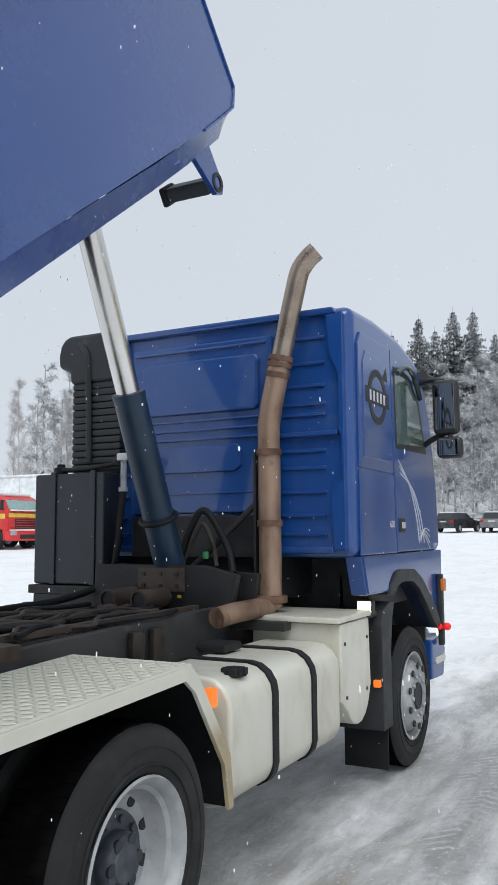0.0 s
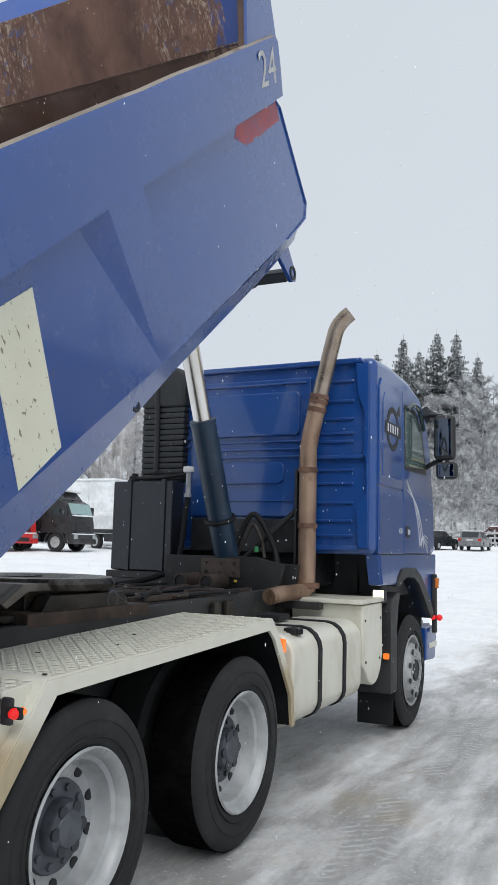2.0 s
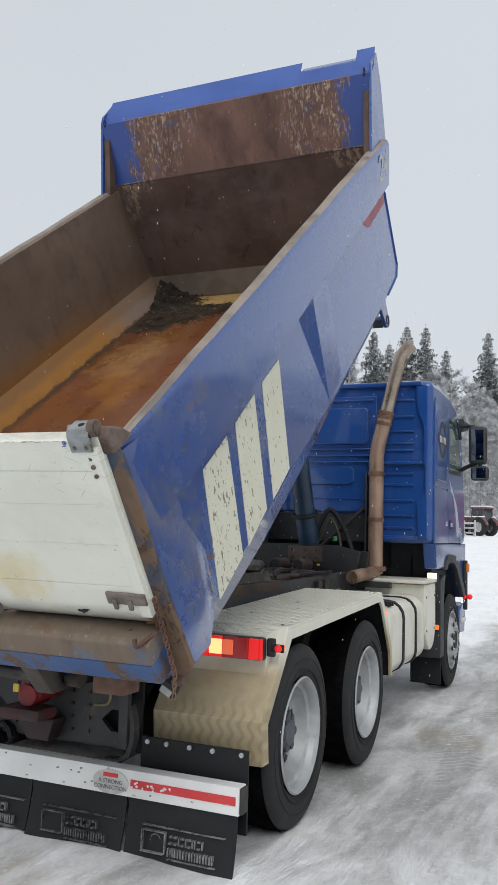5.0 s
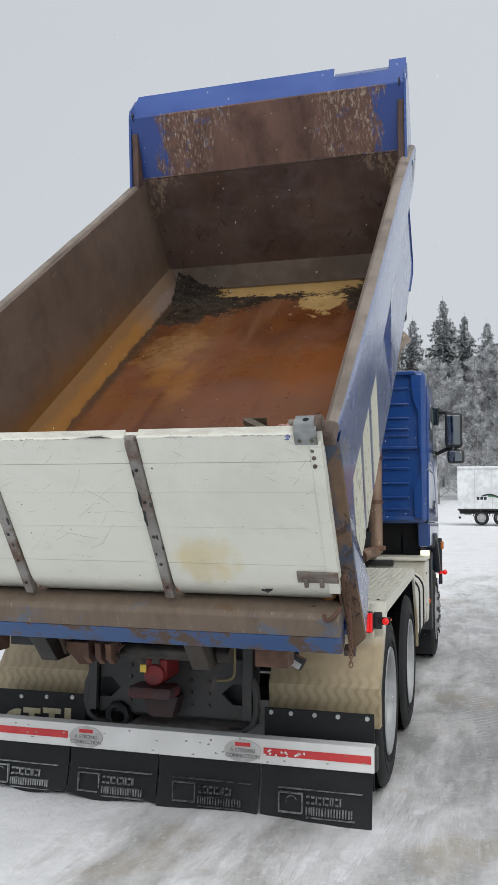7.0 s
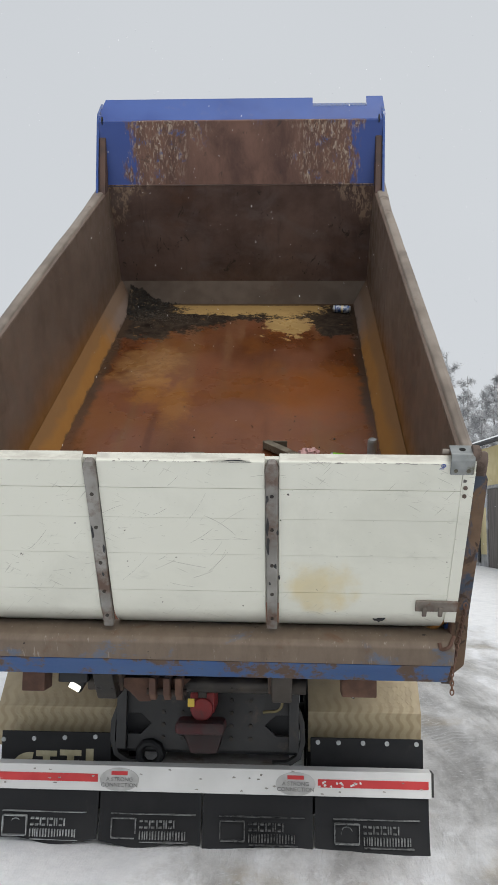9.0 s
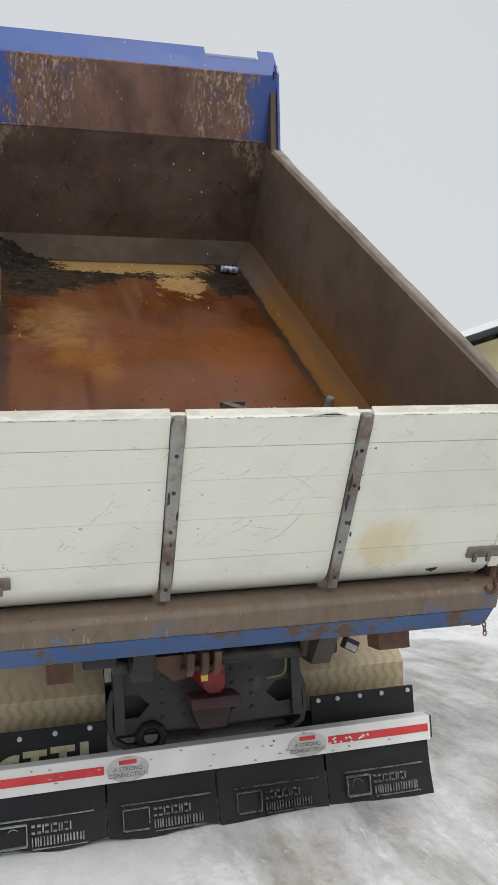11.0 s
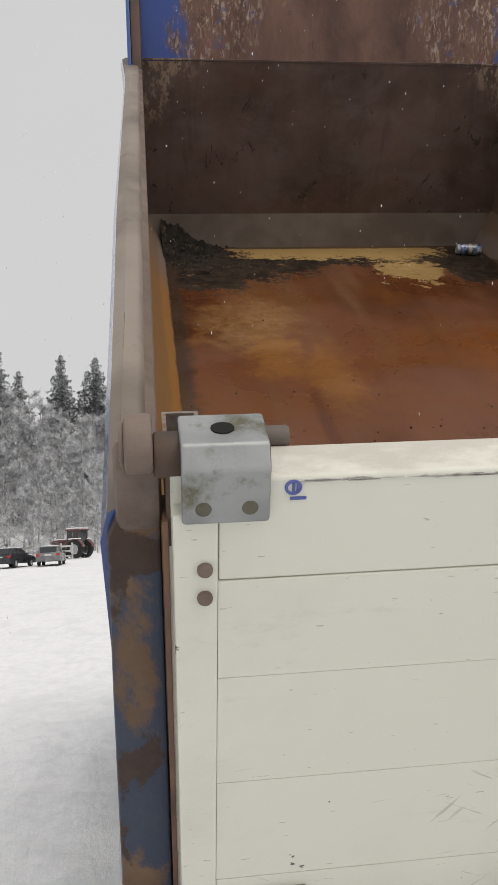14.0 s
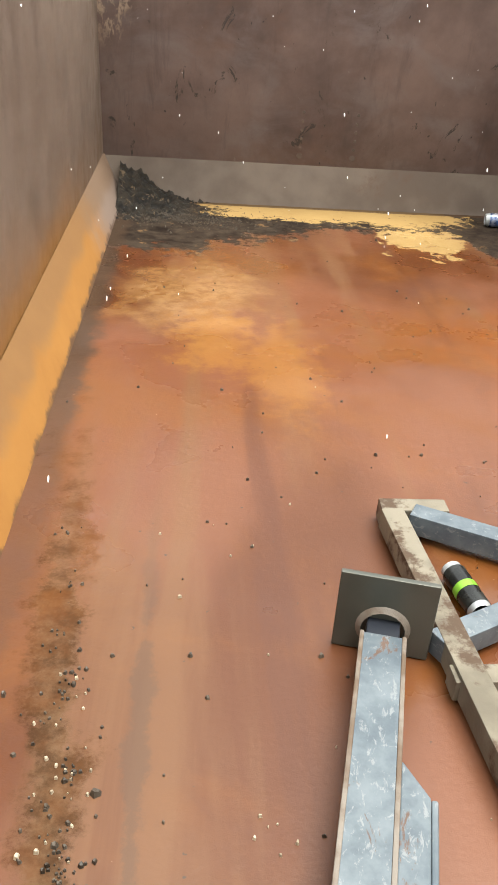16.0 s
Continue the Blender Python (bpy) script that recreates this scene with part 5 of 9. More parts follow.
# cab
def build_cab():
    up = [(4.90, 1.60), (4.90, 3.355), (5.4, 3.375), (6.0, 3.35), (6.45, 3.265), (6.76, 3.07), (6.93, 2.75), (7.09, 2.2), (7.14, 1.60)]
    cab = part("cab", prism(up, "x", -1.235, 1.195, 0.075, None, 4), CAB_BLUE, truck, "blue truck cab with ribbed rear wall")
    arch_in = [(5.66, 1.32), (5.72, 1.365), (5.85, 1.39), (6.12, 1.38), (6.30, 1.31), (6.46, 1.20), (6.68, 1.03), (6.82, 0.94)]
    arch_out = [(5.56, 1.31), (5.60, 1.40), (5.70, 1.468), (5.85, 1.485), (6.18, 1.475), (6.38, 1.40), (6.56, 1.29), (6.80, 1.12), (6.96, 0.96)]
    low = [(4.99, 1.61), (5.10, 1.335), (5.60, 1.33)] + arch_in + [(7.10, 1.0), (7.13, 1.61)]
    for s in (1, -1.033):
        part("cab_skirt", prism(low, "x", *sorted((s * 1.08, s * 1.20)), 0.012), CAB_BLUE, cab)
    part("cab_floor", box(-1.08, 1.08, 5.5, 7.0, 1.2, 1.62, 0.02), INK, cab)
    for s in (1, -1.033):
        part("wheel_arch", prism(arch_out + arch_in[::-1], "x", *sorted((s * 1.10, s * 1.232)), 0.012), PLASTIC, cab, "dark plastic wheel-arch trim")
        part("wheel_well", box(*sorted((s * 0.84, s * 0.87)), 5.50, 7.0, 0.50, 1.45, 0.005), INK, cab)
        part("well_liner", strip(arch_in, "x", *sorted((s * 0.86, s * 1.12)), 0.02), INK, cab)
        part("well_front", box(*sorted((s * 0.86, s * 1.12)), 6.80, 6.84, 0.50, 1.0, 0.004), INK, cab)
        # side panels with gaps between them
        x0, x1 = sorted((s * 1.19, s * 1.212))
        part("side_panel", prism([(4.985, 2.225), (4.985, 3.10), (5.05, 3.19), (5.70, 3.19), (5.74, 2.225)], "x", x0, x1, 0.008), CAB_BLUE, cab)
        part("side_panel", prism([(4.985, 1.615), (4.985, 2.21), (5.735, 2.21), (5.78, 1.615)], "x", x0, x1, 0.008), CAB_BLUE, cab)
        part("lower_panel", prism([(5.11, 1.35), (5.02, 1.60), (5.80, 1.60), (5.78, 1.50), (5.66, 1.47), (5.57, 1.40), (5.53, 1.345)], "x", x0, x1, 0.006), CAB_BLUE, cab)
        door = part("cab_door", prism([(5.765, 2.2), (5.715, 3.19), (6.25, 3.17), (6.52, 2.95), (6.76, 2.42), (6.84, 1.62), (5.80, 1.62)], "x", x0, x1, 0.008), CAB_BLUE, cab, "blue cab door with silver swirls")
        part("window", prism([(5.84, 2.46), (5.81, 3.02), (6.19, 3.02), (6.42, 2.86), (6.60, 2.50)], "x", *sorted((s * 1.205, s * 1.217)), 0.004), DOOR_GLASS, door, "greenish side window")
        part("window_seal", prism([(5.80, 2.42), (5.77, 3.07), (6.21, 3.06), (6.47, 2.88), (6.68, 2.44)], "x", *sorted((s * 1.20, s * 1.2135)), 0.004), INK, door)
        part("door_deflector", tube(curved([(s * 1.23, 5.83, 3.02), (s * 1.255, 6.0, 3.09), (s * 1.25, 6.22, 3.06), (s * 1.235, 6.45, 2.9)]), 0.022, 8), GLASS, door)
        hd = part("door_handle", box(*sorted((s * 1.20, s * 1.226)), 5.84, 5.97, 1.77, 1.88, 0.012), INK, door)
        part("handle_pull", box(*sorted((s * 1.215, s * 1.235)), 5.87, 5.94, 1.80, 1.85, 0.006), SILVER, hd)
        # pressed sleeper panel and a round emblem, drawn as plain shapes
        pan = part("pressed_panel", prism([(5.06, 2.30), (5.06, 2.98), (5.12, 3.07), (5.52, 3.05), (5.60, 2.9), (5.66, 2.42), (5.58, 2.30)], "x", *sorted((s * 1.205, s * 1.22)), 0.012), CAB_BLUE, cab)
        e = lathe([(0, 0.15), (0, 0.205), (0.004 * s, 0.205), (0.004 * s, 0.15)], (s * 1.219, 5.36, 2.76), "x", 32, None, True)
        part("emblem_ring", e, INK, pan, "dark ring emblem")
        part("emblem_bar", box(*sorted((s * 1.219, s * 1.2245)), 5.11, 5.62, 2.70, 2.815, 0.002), INK, pan)
        part("emblem_arrow", prism([(5.48, 2.91), (5.57, 3.01), (5.60, 2.91)], "x", *sorted((s * 1.219, s * 1.2235))), INK, pan)
        for k in range(5):
            part("emblem_letter", box(*sorted((s * 1.2235, s * 1.226)), 5.18 + k * 0.077, 5.215 + k * 0.077, 2.72, 2.795), SILVER, pan)
        # silver swirls
        for k in range(3):
            pts = curved([(s * 1.215, 5.84 + 0.02 * k, 2.34 - 0.05 * k), (s * 1.215, 6.12 + 0.05 * k, 2.16 - 0.02 * k), (s * 1.215, 6.30 + 0.06 * k, 1.92), (s * 1.215, 6.38 + 0.075 * k, 1.68)], 6)
            part("swirl", tube(pts, [0.002] + [0.006] * (len(pts) - 2) + [0.002], 6), SILVER, door)
        for k in range(4):
            pts = curved([(s * 1.215, 6.40, 1.70 + 0.03 * k), (s * 1.215, 6.55, 1.80 - 0.02 * k), (s * 1.215, 6.70, 1.78 - 0.05 * k)], 5)
            part("swirl", tube(pts, 0.005, 6), SILVER, door)
        mm = pose(s * 1.2165, 5.66, 1.83, 90, 0, math.copysign(90, s))
        lettering("model_number", "620", 0.075, mm, SILVER, cab)
        build_mirror(s, cab)
        # front corner: bumper, step, markers
        bp = part("bumper_corner", prism([(6.78, 0.50), (6.80, 0.84), (7.18, 0.86), (7.24, 0.72), (7.16, 0.48)], "x", *sorted((s * 0.7, s * 1.185)), 0.03), CAB_BLUE, cab)
        part("fog_lamp", box(*sorted((s * 1.175, s * 1.20)), 6.95, 7.1, 0.86, 0.90, 0.01), LAMP_WHITE, bp)
        part("step_edge", box(*sorted((s * 1.175, s * 1.205)), 6.88, 7.16, 0.62, 0.68, 0.012), TANK, bp)
        mb = part("marker_bar", box(*sorted((s * 1.20, s * 1.25)), 6.93, 6.99, 0.78, 1.40, 0.012), PLASTIC, cab)
        part("amber_lamp", box(*sorted((s * 1.235, s * 1.272)), 6.92, 7.0, 1.25, 1.36, 0.012), LAMP_DIM, mb)
        part("red_lamp", lathe([(-0.05, 0.0), (-0.04, 0.025), (0.0, 0.035)], (s * 1.285, 6.93, 0.945), "y", 14), LAMP_RED, mb)
        part("red_lamp", lathe([(-0.05, 0.0), (-0.04, 0.02), (0.0, 0.028)], (s * 1.22, 6.92, 0.945), "y", 14), LAMP_RED, mb)
        part("lamp_stalk", tube([(s * 1.2, 6.95, 0.945), (s * 1.29, 6.95, 0.945)], 0.012, 8), RUBBER, mb)
    # front of the cab: bumper, grille and screen, seen only from behind in outline
    part("front_bumper", box(-1.05, 1.05, 7.05, 7.22, 0.46, 0.90, 0.04), CAB_BLUE, cab)
    part("windscreen", prism([(6.80, 3.0), (6.92, 2.78), (7.07, 2.28), (7.085, 2.28), (6.94, 2.79), (6.82, 3.02)], "x", -1.08, 1.08), GLASS, cab)
    part("sun_visor", tube(curved([(-1.22, 6.6, 3.13), (-1.15, 6.95, 3.09), (0, 7.12, 3.09), (1.15, 6.95, 3.09), (1.22, 6.6, 3.13)]), 0.045, 10), PLASTIC, cab, "dark sun visor")
    # roof edge and gutter of the rear wall
    part("roof_snow", snow_strip(-1.1, 1.1, 4.95, 6.3, 3.36), SNOW, cab, "thin snow on the roof")
    # rear wall: raised border, centre panel, ribs
    y0 = 4.90

    def panel(nm, pts, depth, bev, material=CAB_BLUE):
        return part(nm, prism(pts, "y", y0 - depth, y0 + 0.01, bev), material, cab)
    for s in (1, -1.033):
        zig = [(1.15, 3.20), (1.09, 3.27), (1.03, 3.29), (1.055, 3.0), (1.115, 2.86), (1.115, 2.47), (1.13, 2.42), (1.135, 2.13), (1.05, 2.03), (1.065, 1.66), (1.15, 1.66)]
        # the zigzag edge is cut into flat convex pieces, one above the other
        inner = zig[2:10]
        for (xa, za), (xb, zb) in zip(inner, inner[1:]):
            if za - zb > 0.01:
                part("corner_post", prism([(s * xa, za), (s * 1.145, za), (s * 1.145, zb), (s * xb, zb)], "y", y0 - 0.055, y0 + 0.05), CAB_BLUE, cab)
    panel("roof_gutter", [(-1.12, 3.295), (1.10, 3.295), (1.08, 3.345), (-1.10, 3.345)], 0.05, 0.015)
    panel("centre_panel", [(-0.62, 1.92), (0.60, 1.92), (0.60, 3.20), (-0.62, 3.20)], 0.045, 0.02)
    panel("raised_panel", [(-0.50, 2.70), (-0.47, 2.66), (0.48, 2.66), (0.51, 2.70), (0.51, 3.03), (0.48, 3.07), (-0.47, 3.07), (-0.50, 3.03)], 0.085, 0.022)
    for z in (3.14, 2.60, 2.53, 2.46):
        panel("pressed_rib", [(-0.58, z), (0.56, z), (0.56, z + 0.018), (-0.58, z + 0.018)], 0.068, 0.008)
    panel("raised_panel", [(-0.30, 2.22), (0.30, 2.22), (0.36, 2.26), (0.36, 2.38), (0.32, 2.42), (-0.22, 2.42)], 0.072, 0.014)
    panel("pressed_rib", [(-0.30, 2.06), (0.45, 2.06), (0.45, 2.075), (-0.30, 2.075)], 0.056, 0.005)
    panel("pressed_rib", [(0.60, 2.44), (1.10, 2.44), (1.10, 2.475), (0.60, 2.475)], 0.05, 0.012)
    for z in (3.13, 2.95, 2.79, 2.66, 2.585, 2.33, 2.21, 2.04, 1.88, 1.75):
        panel("pressed_rib", [(0.66, z), (1.0, z), (1.0, z + 0.026), (0.66, z + 0.026)], 0.022, 0.009)
        panel("pressed_rib", [(-1.0, z), (-0.66, z), (-0.66, z + 0.026), (-1.0, z + 0.026)], 0.022, 0.009)
    part("rear_lower_edge", box(-1.05, 1.05, 4.86, 4.93, 1.63, 1.68, 0.015), CAB_BLUE, cab)
    part("engine_cover", box(-0.62, 0.62, 4.93, 5.6, 1.30, 1.95, 0.03), RUBBER, cab, "dark engine tunnel under the cab")
    # black slab put in for the shaded opening under the rear wall
    part("rear_opening", box(-0.60, 0.60, 4.845, 4.86, 1.60, 1.90, 0.02), INK, cab)


def snow_strip(x0, x1, ya, yb, z):
    bm = bmesh.new()
    nx, ny = 30, 14
    v = {}
    for i in range(nx + 1):
        for j in range(ny + 1):
            x, y = x0 + (x1 - x0) * i / nx, ya + (yb - ya) * j / ny
            edge = min(i, nx - i, j, ny - j) / 2.0
            h = min(1, edge) * (0.012 + 0.03 * max(0, noise.noise((x * 3, y * 3, 1.7)) + 0.35))
            v[i, j] = bm.verts.new((x, y, z + h - 0.008 + 0.012 * math.sin((y - 4.9) * 1.1)))
    for i in range(nx):
        for j in range(ny):
            bm.faces.new((v[i, j], v[i + 1, j], v[i + 1, j + 1], v[i, j + 1]))
    return bm


def build_mirror(s, cab):
    def sx(a, b):
        return sorted((s * a, s * b))
    mir = part("mirror", box(*sx(1.335, 1.555), 6.44, 6.56, 2.585, 3.055, 0.045), INK, cab, "large black door mirror")
    part("mirror_glass", box(*sx(1.362, 1.528), 6.430, 6.442, 2.625, 3.015, 0.02), MIRROR, mir)
    m2 = part("wide_angle_mirror", box(*sx(1.36, 1.575), 6.44, 6.56, 2.385, 2.565, 0.04), INK, cab, "small black wide-angle mirror")
    part("mirror_glass", box(*sx(1.383, 1.552), 6.430, 6.442, 2.408, 2.543, 0.02), MIRROR, m2)
    part("mirror_arm", tube(curved([(s * 1.20, 6.60, 3.06), (s * 1.30, 6.56, 3.07), (s * 1.42, 6.52, 3.05)]), 0.024, 8), INK, mir)
    part("mirror_arm", tube(curved([(s * 1.20, 6.66, 2.52), (s * 1.30, 6.58, 2.56), (s * 1.42, 6.52, 2.60)]), 0.026, 8), INK, mir)
    part("mirror_arm", tube([(s * 1.47, 6.5, 2.54), (s * 1.47, 6.5, 2.60)], 0.022, 8), INK, m2)


DOOR_GLASS = make_window("greenish_door_glass", (0.07, 0.10, 0.095))
LAMP_DIM = surface("amber_lens", (0.50, 0.13, 0.02), (0.6, 0.18, 0.03), 8, (0.2, 0.3), bump=0.0)
build_cab()


# behind the cab: exhaust stack, ram, air intake, oil tank
def build_behind_cab():
    y = 4.74
    st = part("exhaust_pipe", tube([(0.635, y, 1.27), (0.632, y, 2.45), (0.632, y, 2.52), (0.655, y, 2.66), (0.715, y, 2.92)], 0.078, 20), STACK, truck, "heat-browned exhaust stack behind the cab")
    tip = curved([(0.712, y, 2.90), (0.80, y, 3.27), (0.845, y, 3.45), (0.885, y, 3.59), (0.945, y + 0.01, 3.675), (1.005, y + 0.02, 3.725)], 5)
    bm = tube(tip, 0.070, 20, None, False)
    part("stack_tip", bm, STACK_TIP, st, "brushed curved stack tip")
    part("tip_inside", tube(tip[6:-3], 0.065, 16, None, True), INK, st)
    for x, z in ((0.634, 1.84), (0.632, 2.33)):
        part("clamp", lathe([(-0.022, 0.081), (-0.022, 0.088), (0.022, 0.088), (0.022, 0.081)], (x, y, z), "z", 24, None, True), RUSTY, st)
    for q in (2.87, 2.94, 2.985):
        c = lathe([(-0.018, 0.078), (-0.018, 0.086), (0.018, 0.086), (0.018, 0.078)], (0, 0, 0), "z", 24, None, True)
        c.transform(Matrix.Translation((0.635 + (q - 2.52) * 0.205, y, q)) @ Matrix.Rotation(radians(12), 4, "Y"))
        part("clamp", c, RUSTY, st)
    part("exhaust_elbow", tube(curved([(0.635, y, 1.36), (0.635, y - 0.02, 1.29), (0.62, y - 0.2, 1.275), (0.60, 4.3, 1.27), (0.56, 4.12, 1.25)]), 0.066, 18), STACK, st, "rusty exhaust elbow")
    part("flange", disc((0.635, y, 1.30), 0.115, 0.05, "z", 20, None, 0.008), RUSTY, st)
    part("stack_bracket", prism([(4.72, 1.3), (4.72, 2.34), (4.78, 2.34), (4.92, 1.5), (4.92, 1.3)], "x", 0.515, 0.535, 0.004), DARK, st)
    part("bracket_arm", tube([(0.5, 4.78, 2.30), (0.62, 4.78, 2.33)], 0.018, 8), RUSTY, st)
    # telescopic ram
    base, joint, top = Vector((-0.03, 4.56, 1.42)), Vector((-0.04, 4.012, 2.69)), Vector((-0.04, 3.30, 4.28))
    rc = part("tipping_ram", tube([base, joint], 0.108, 24), RAM_BLUE, truck, "telescopic tipping ram, dark blue below, bright steel above")
    part("ram_rod", tube([joint - (joint - base).normalized() * 0.1, top], 0.080, 24), CHROME, rc, "bright steel ram rod")
    d = (joint - base).normalized()
    part("ram_lip", tube([joint - d * 0.02, joint + d * 0.012], 0.112, 24), RAM_BLUE, rc)
    ring = [base + d * 0.50 + (d.orthogonal().normalized() * math.cos(a) + d.cross(d.orthogonal().normalized()) * math.sin(a)) * 0.125 for a in [k * math.tau / 24 for k in range(25)]]
    part("ram_hose_ring", tube(ring, 0.018, 8), RUBBER, rc)
    # ram cradle and cross box
    cr = part("ram_cradle", prism([(-0.62, 1.22), (0.50, 1.22), (0.56, 1.50), (0.30, 1.56), (-0.60, 1.56)], "y", 4.40, 4.46, 0.01), DARK, truck, "dark ram cradle with yellow stencil")
    part("cradle_back", prism([(-0.62, 1.22), (0.56, 1.22), (0.60, 1.50), (-0.60, 1.56)], "y", 4.62, 4.68, 0.01), DARK, cr)
    part("cradle_plate", box(-0.22, 0.16, 4.385, 4.40, 1.38, 1.54, 0.006), RUSTY_PIPE, cr)
    for x in (-0.17, -0.03, 0.10):
        for z in (1.42, 1.50):
            part("bolt", disc((x, 4.372, z), 0.016, 0.015, "y", 6), GREASE, cr)
    for x in (-0.25, 0.0):
        pp = part("pipe_stub", lathe([(0, 0.052), (0, 0.066), (0.30, 0.066), (0.30, 0.0), (0.02, 0.0), (0.02, 0.052)], (x, 4.08, 1.345), "y", 22), RUSTY_PIPE, truck, "brown hollow pipe stub on the frame")
        part("pipe_mouth", lathe([(0.012, 0.0), (0.012, 0.053)], (x, 4.08, 1.345), "y", 18), INK, pp)
    part("stencil", box(0.10, 0.13, 4.395, 4.398, 1.34, 1.36), YELLOW, cr)
    # hoses and diagonal braces behind the ram
    part("brace", tube([(0.50, 4.80, 1.98), (0.02, 4.70, 1.52)], 0.022, 8), DARK, truck)
    part("hydraulic_hose", tube(curved([(0.0, 4.6, 1.62), (0.06, 4.62, 1.80), (0.14, 4.64, 1.93), (0.22, 4.66, 1.88), (0.34, 4.68, 1.66), (0.42, 4.6, 1.5)]), 0.026, 10), RUBBER, truck, "looped hydraulic hose")
    part("hydraulic_hose", tube(curved([(0.05, 4.56, 1.58), (0.12, 4.58, 1.74), (0.18, 4.6, 1.84), (0.26, 4.6, 1.70), (0.30, 4.58, 1.55)]), 0.016, 8), GREASE, truck)
    part("green_cap", disc((0.26, 4.50, 1.60), 0.022, 0.05, "z", 14, None, 0.006), GREEN, truck)
    # air intake with bellows
    hood = [(-1.19, 2.98), (-1.20, 3.08), (-1.312, 3.13), (-1.318, 3.22), (-1.300, 3.31), (-1.255, 3.365), (-1.19, 3.385), (-0.84, 3.385), (-0.76, 3.365), (-0.705, 3.31), (-0.690, 3.22), (-0.690, 2.98)]
    ai = part("air_intake", prism(hood, "y", 4.79, 5.02, 0.035, None, 3), PLASTIC, truck, "dark plastic air intake beside the cab")
    part("intake_fin", tube(curved([(-1.10, 4.80, 3.30), (-1.03, 4.785, 3.24), (-1.0, 4.785, 3.12), (-0.995, 4.80, 2.70), (-0.99, 4.80, 2.34)]), 0.026, 8), PLASTIC, ai)
    for k in range(13):
        z = 2.27 + k * 0.055
        part("bellows_ring", box(-1.175, -0.695, 4.808, 4.96, z, z + 0.054, 0.017), PLASTIC, ai)
    part("intake_core", box(-1.16, -0.71, 4.83, 4.96, 2.25, 3.0, 0.01), PLASTIC, ai)
    # hydraulic oil tank
    ot = part("oil_tank", box(-1.272, -0.605, 4.50, 4.70, 1.40, 2.232, 0.02), TANK_BLACK, truck, "tall dark hydraulic oil tank")
    for x in (-1.080, -0.705):
        part("tank_rib", box(x - 0.024, x + 0.024, 4.486, 4.505, 1.40, 2.246, 0.006), TANK_BLACK, ot)
    part("tank_foot", box(-1.300, -0.585, 4.475, 4.72, 1.33, 1.395, 0.008), DARK, ot)
    part("tank_foot", box(-1.25, -0.62, 4.48, 4.70, 1.13, 1.33, 0.008), INK, ot)
    fl = part("tank_filler", disc((-1.10, 4.60, 2.228), 0.055, 0.06, "z", 16, None, 0.012), RUBBER, ot)
    part("filler_knob", disc((-1.10, 4.60, 2.285), 0.032, 0.028, "z", 12, None, 0.006), RUBBER, fl)
    part("suction_pipe", tube(curved([(-1.06, 4.58, 2.262), (-0.86, 4.58, 2.265), (-0.64, 4.59, 2.285), (-0.54, 4.60, 2.29), (-0.505, 4.60, 2.24)]), 0.020, 10), RUBBER, ot, "black suction pipe")
    part("suction_hose", tube(curved([(-0.505, 4.60, 2.10), (-0.515, 4.58, 1.92), (-0.53, 4.56, 1.66), (-0.57, 4.50, 1.44), (-0.72, 4.20, 1.32), (-0.85, 3.70, 1.28), (-0.60, 2.90, 1.265)]), 0.026, 10), RUBBER, ot, "black suction hose")
    part("hose_clamp", disc((-0.508, 4.598, 2.085), 0.034, 0.035, "z", 14, None, 0.004), GALV, ot)
    vf = part("breather_filter", disc((-0.505, 4.60, 2.315), 0.052, 0.055, "z", 18, None, 0.010), WHITE, truck, "white breather filter")
    part("filter_stem", disc((-0.505, 4.60, 2.10), 0.024, 0.22, "z", 12), GALV, vf)
    # fifth-wheel-like turntable plate on the frame
    tt = part("turntable", lathe([(1.38, 0.0), (1.38, 0.46), (1.415, 0.48), (1.445, 0.46), (1.445, 0.30), (1.42, 0.24), (1.42, 0.0)], (0.0, 1.95, 0.0), "z", 40), TURN, truck, "greasy round coupling plate on the frame")
    part("turntable_ramp", prism([(1.28, 1.325), (1.44, 1.425), (1.95, 1.425), (1.95, 1.385), (1.48, 1.38), (1.32, 1.30)], "x", -0.36, 0.36, 0.008), TURN, tt)
    for x in (-0.36, 0.36):
        part("turntable_foot", prism([(1.5, 1.23), (1.6, 1.36), (2.3, 1.36), (2.4, 1.23)], "x", x - 0.05, x + 0.05, 0.01), GREASE, tt)
    part("turntable_base", box(-0.432, 0.432, 1.40, 2.55, 1.20, 1.275, 0.008), RUSTY_DARK, tt)
    part("pedestal", box(-0.30, 0.30, 1.52, 2.36, 1.27, 1.392, 0.01), GREASE, tt)
    part("slot", box(-0.05, 0.05, 1.5, 1.95, 1.441, 1.448), INK, tt)
    part("lifting_eye", tube([(0.40, 2.18 + 0.05 * math.cos(a), 1.315 + 0.05 * math.sin(a)) for a in [k * math.tau / 16 for k in range(17)]], 0.012, 8), HUB, tt)
    # perforated rails and loose bars along the frame
    for x, z, mt in ((-0.30, 1.285, RUSTY_PIPE), (-0.05, 1.275, RUSTY), (0.27, 1.285, RUSTY_PIPE)):
        rl = part("top_rail", box(x - 0.022, x + 0.022, 2.55, 4.36, z - 0.02, z + 0.018, 0.004), mt, truck)
        for k in range(12):
            part("rail_hole", disc((x, 2.66 + k * 0.14, z + 0.0165), 0.008, 0.003, "z", 8), INK, rl)
    rnd = random.Random(4)
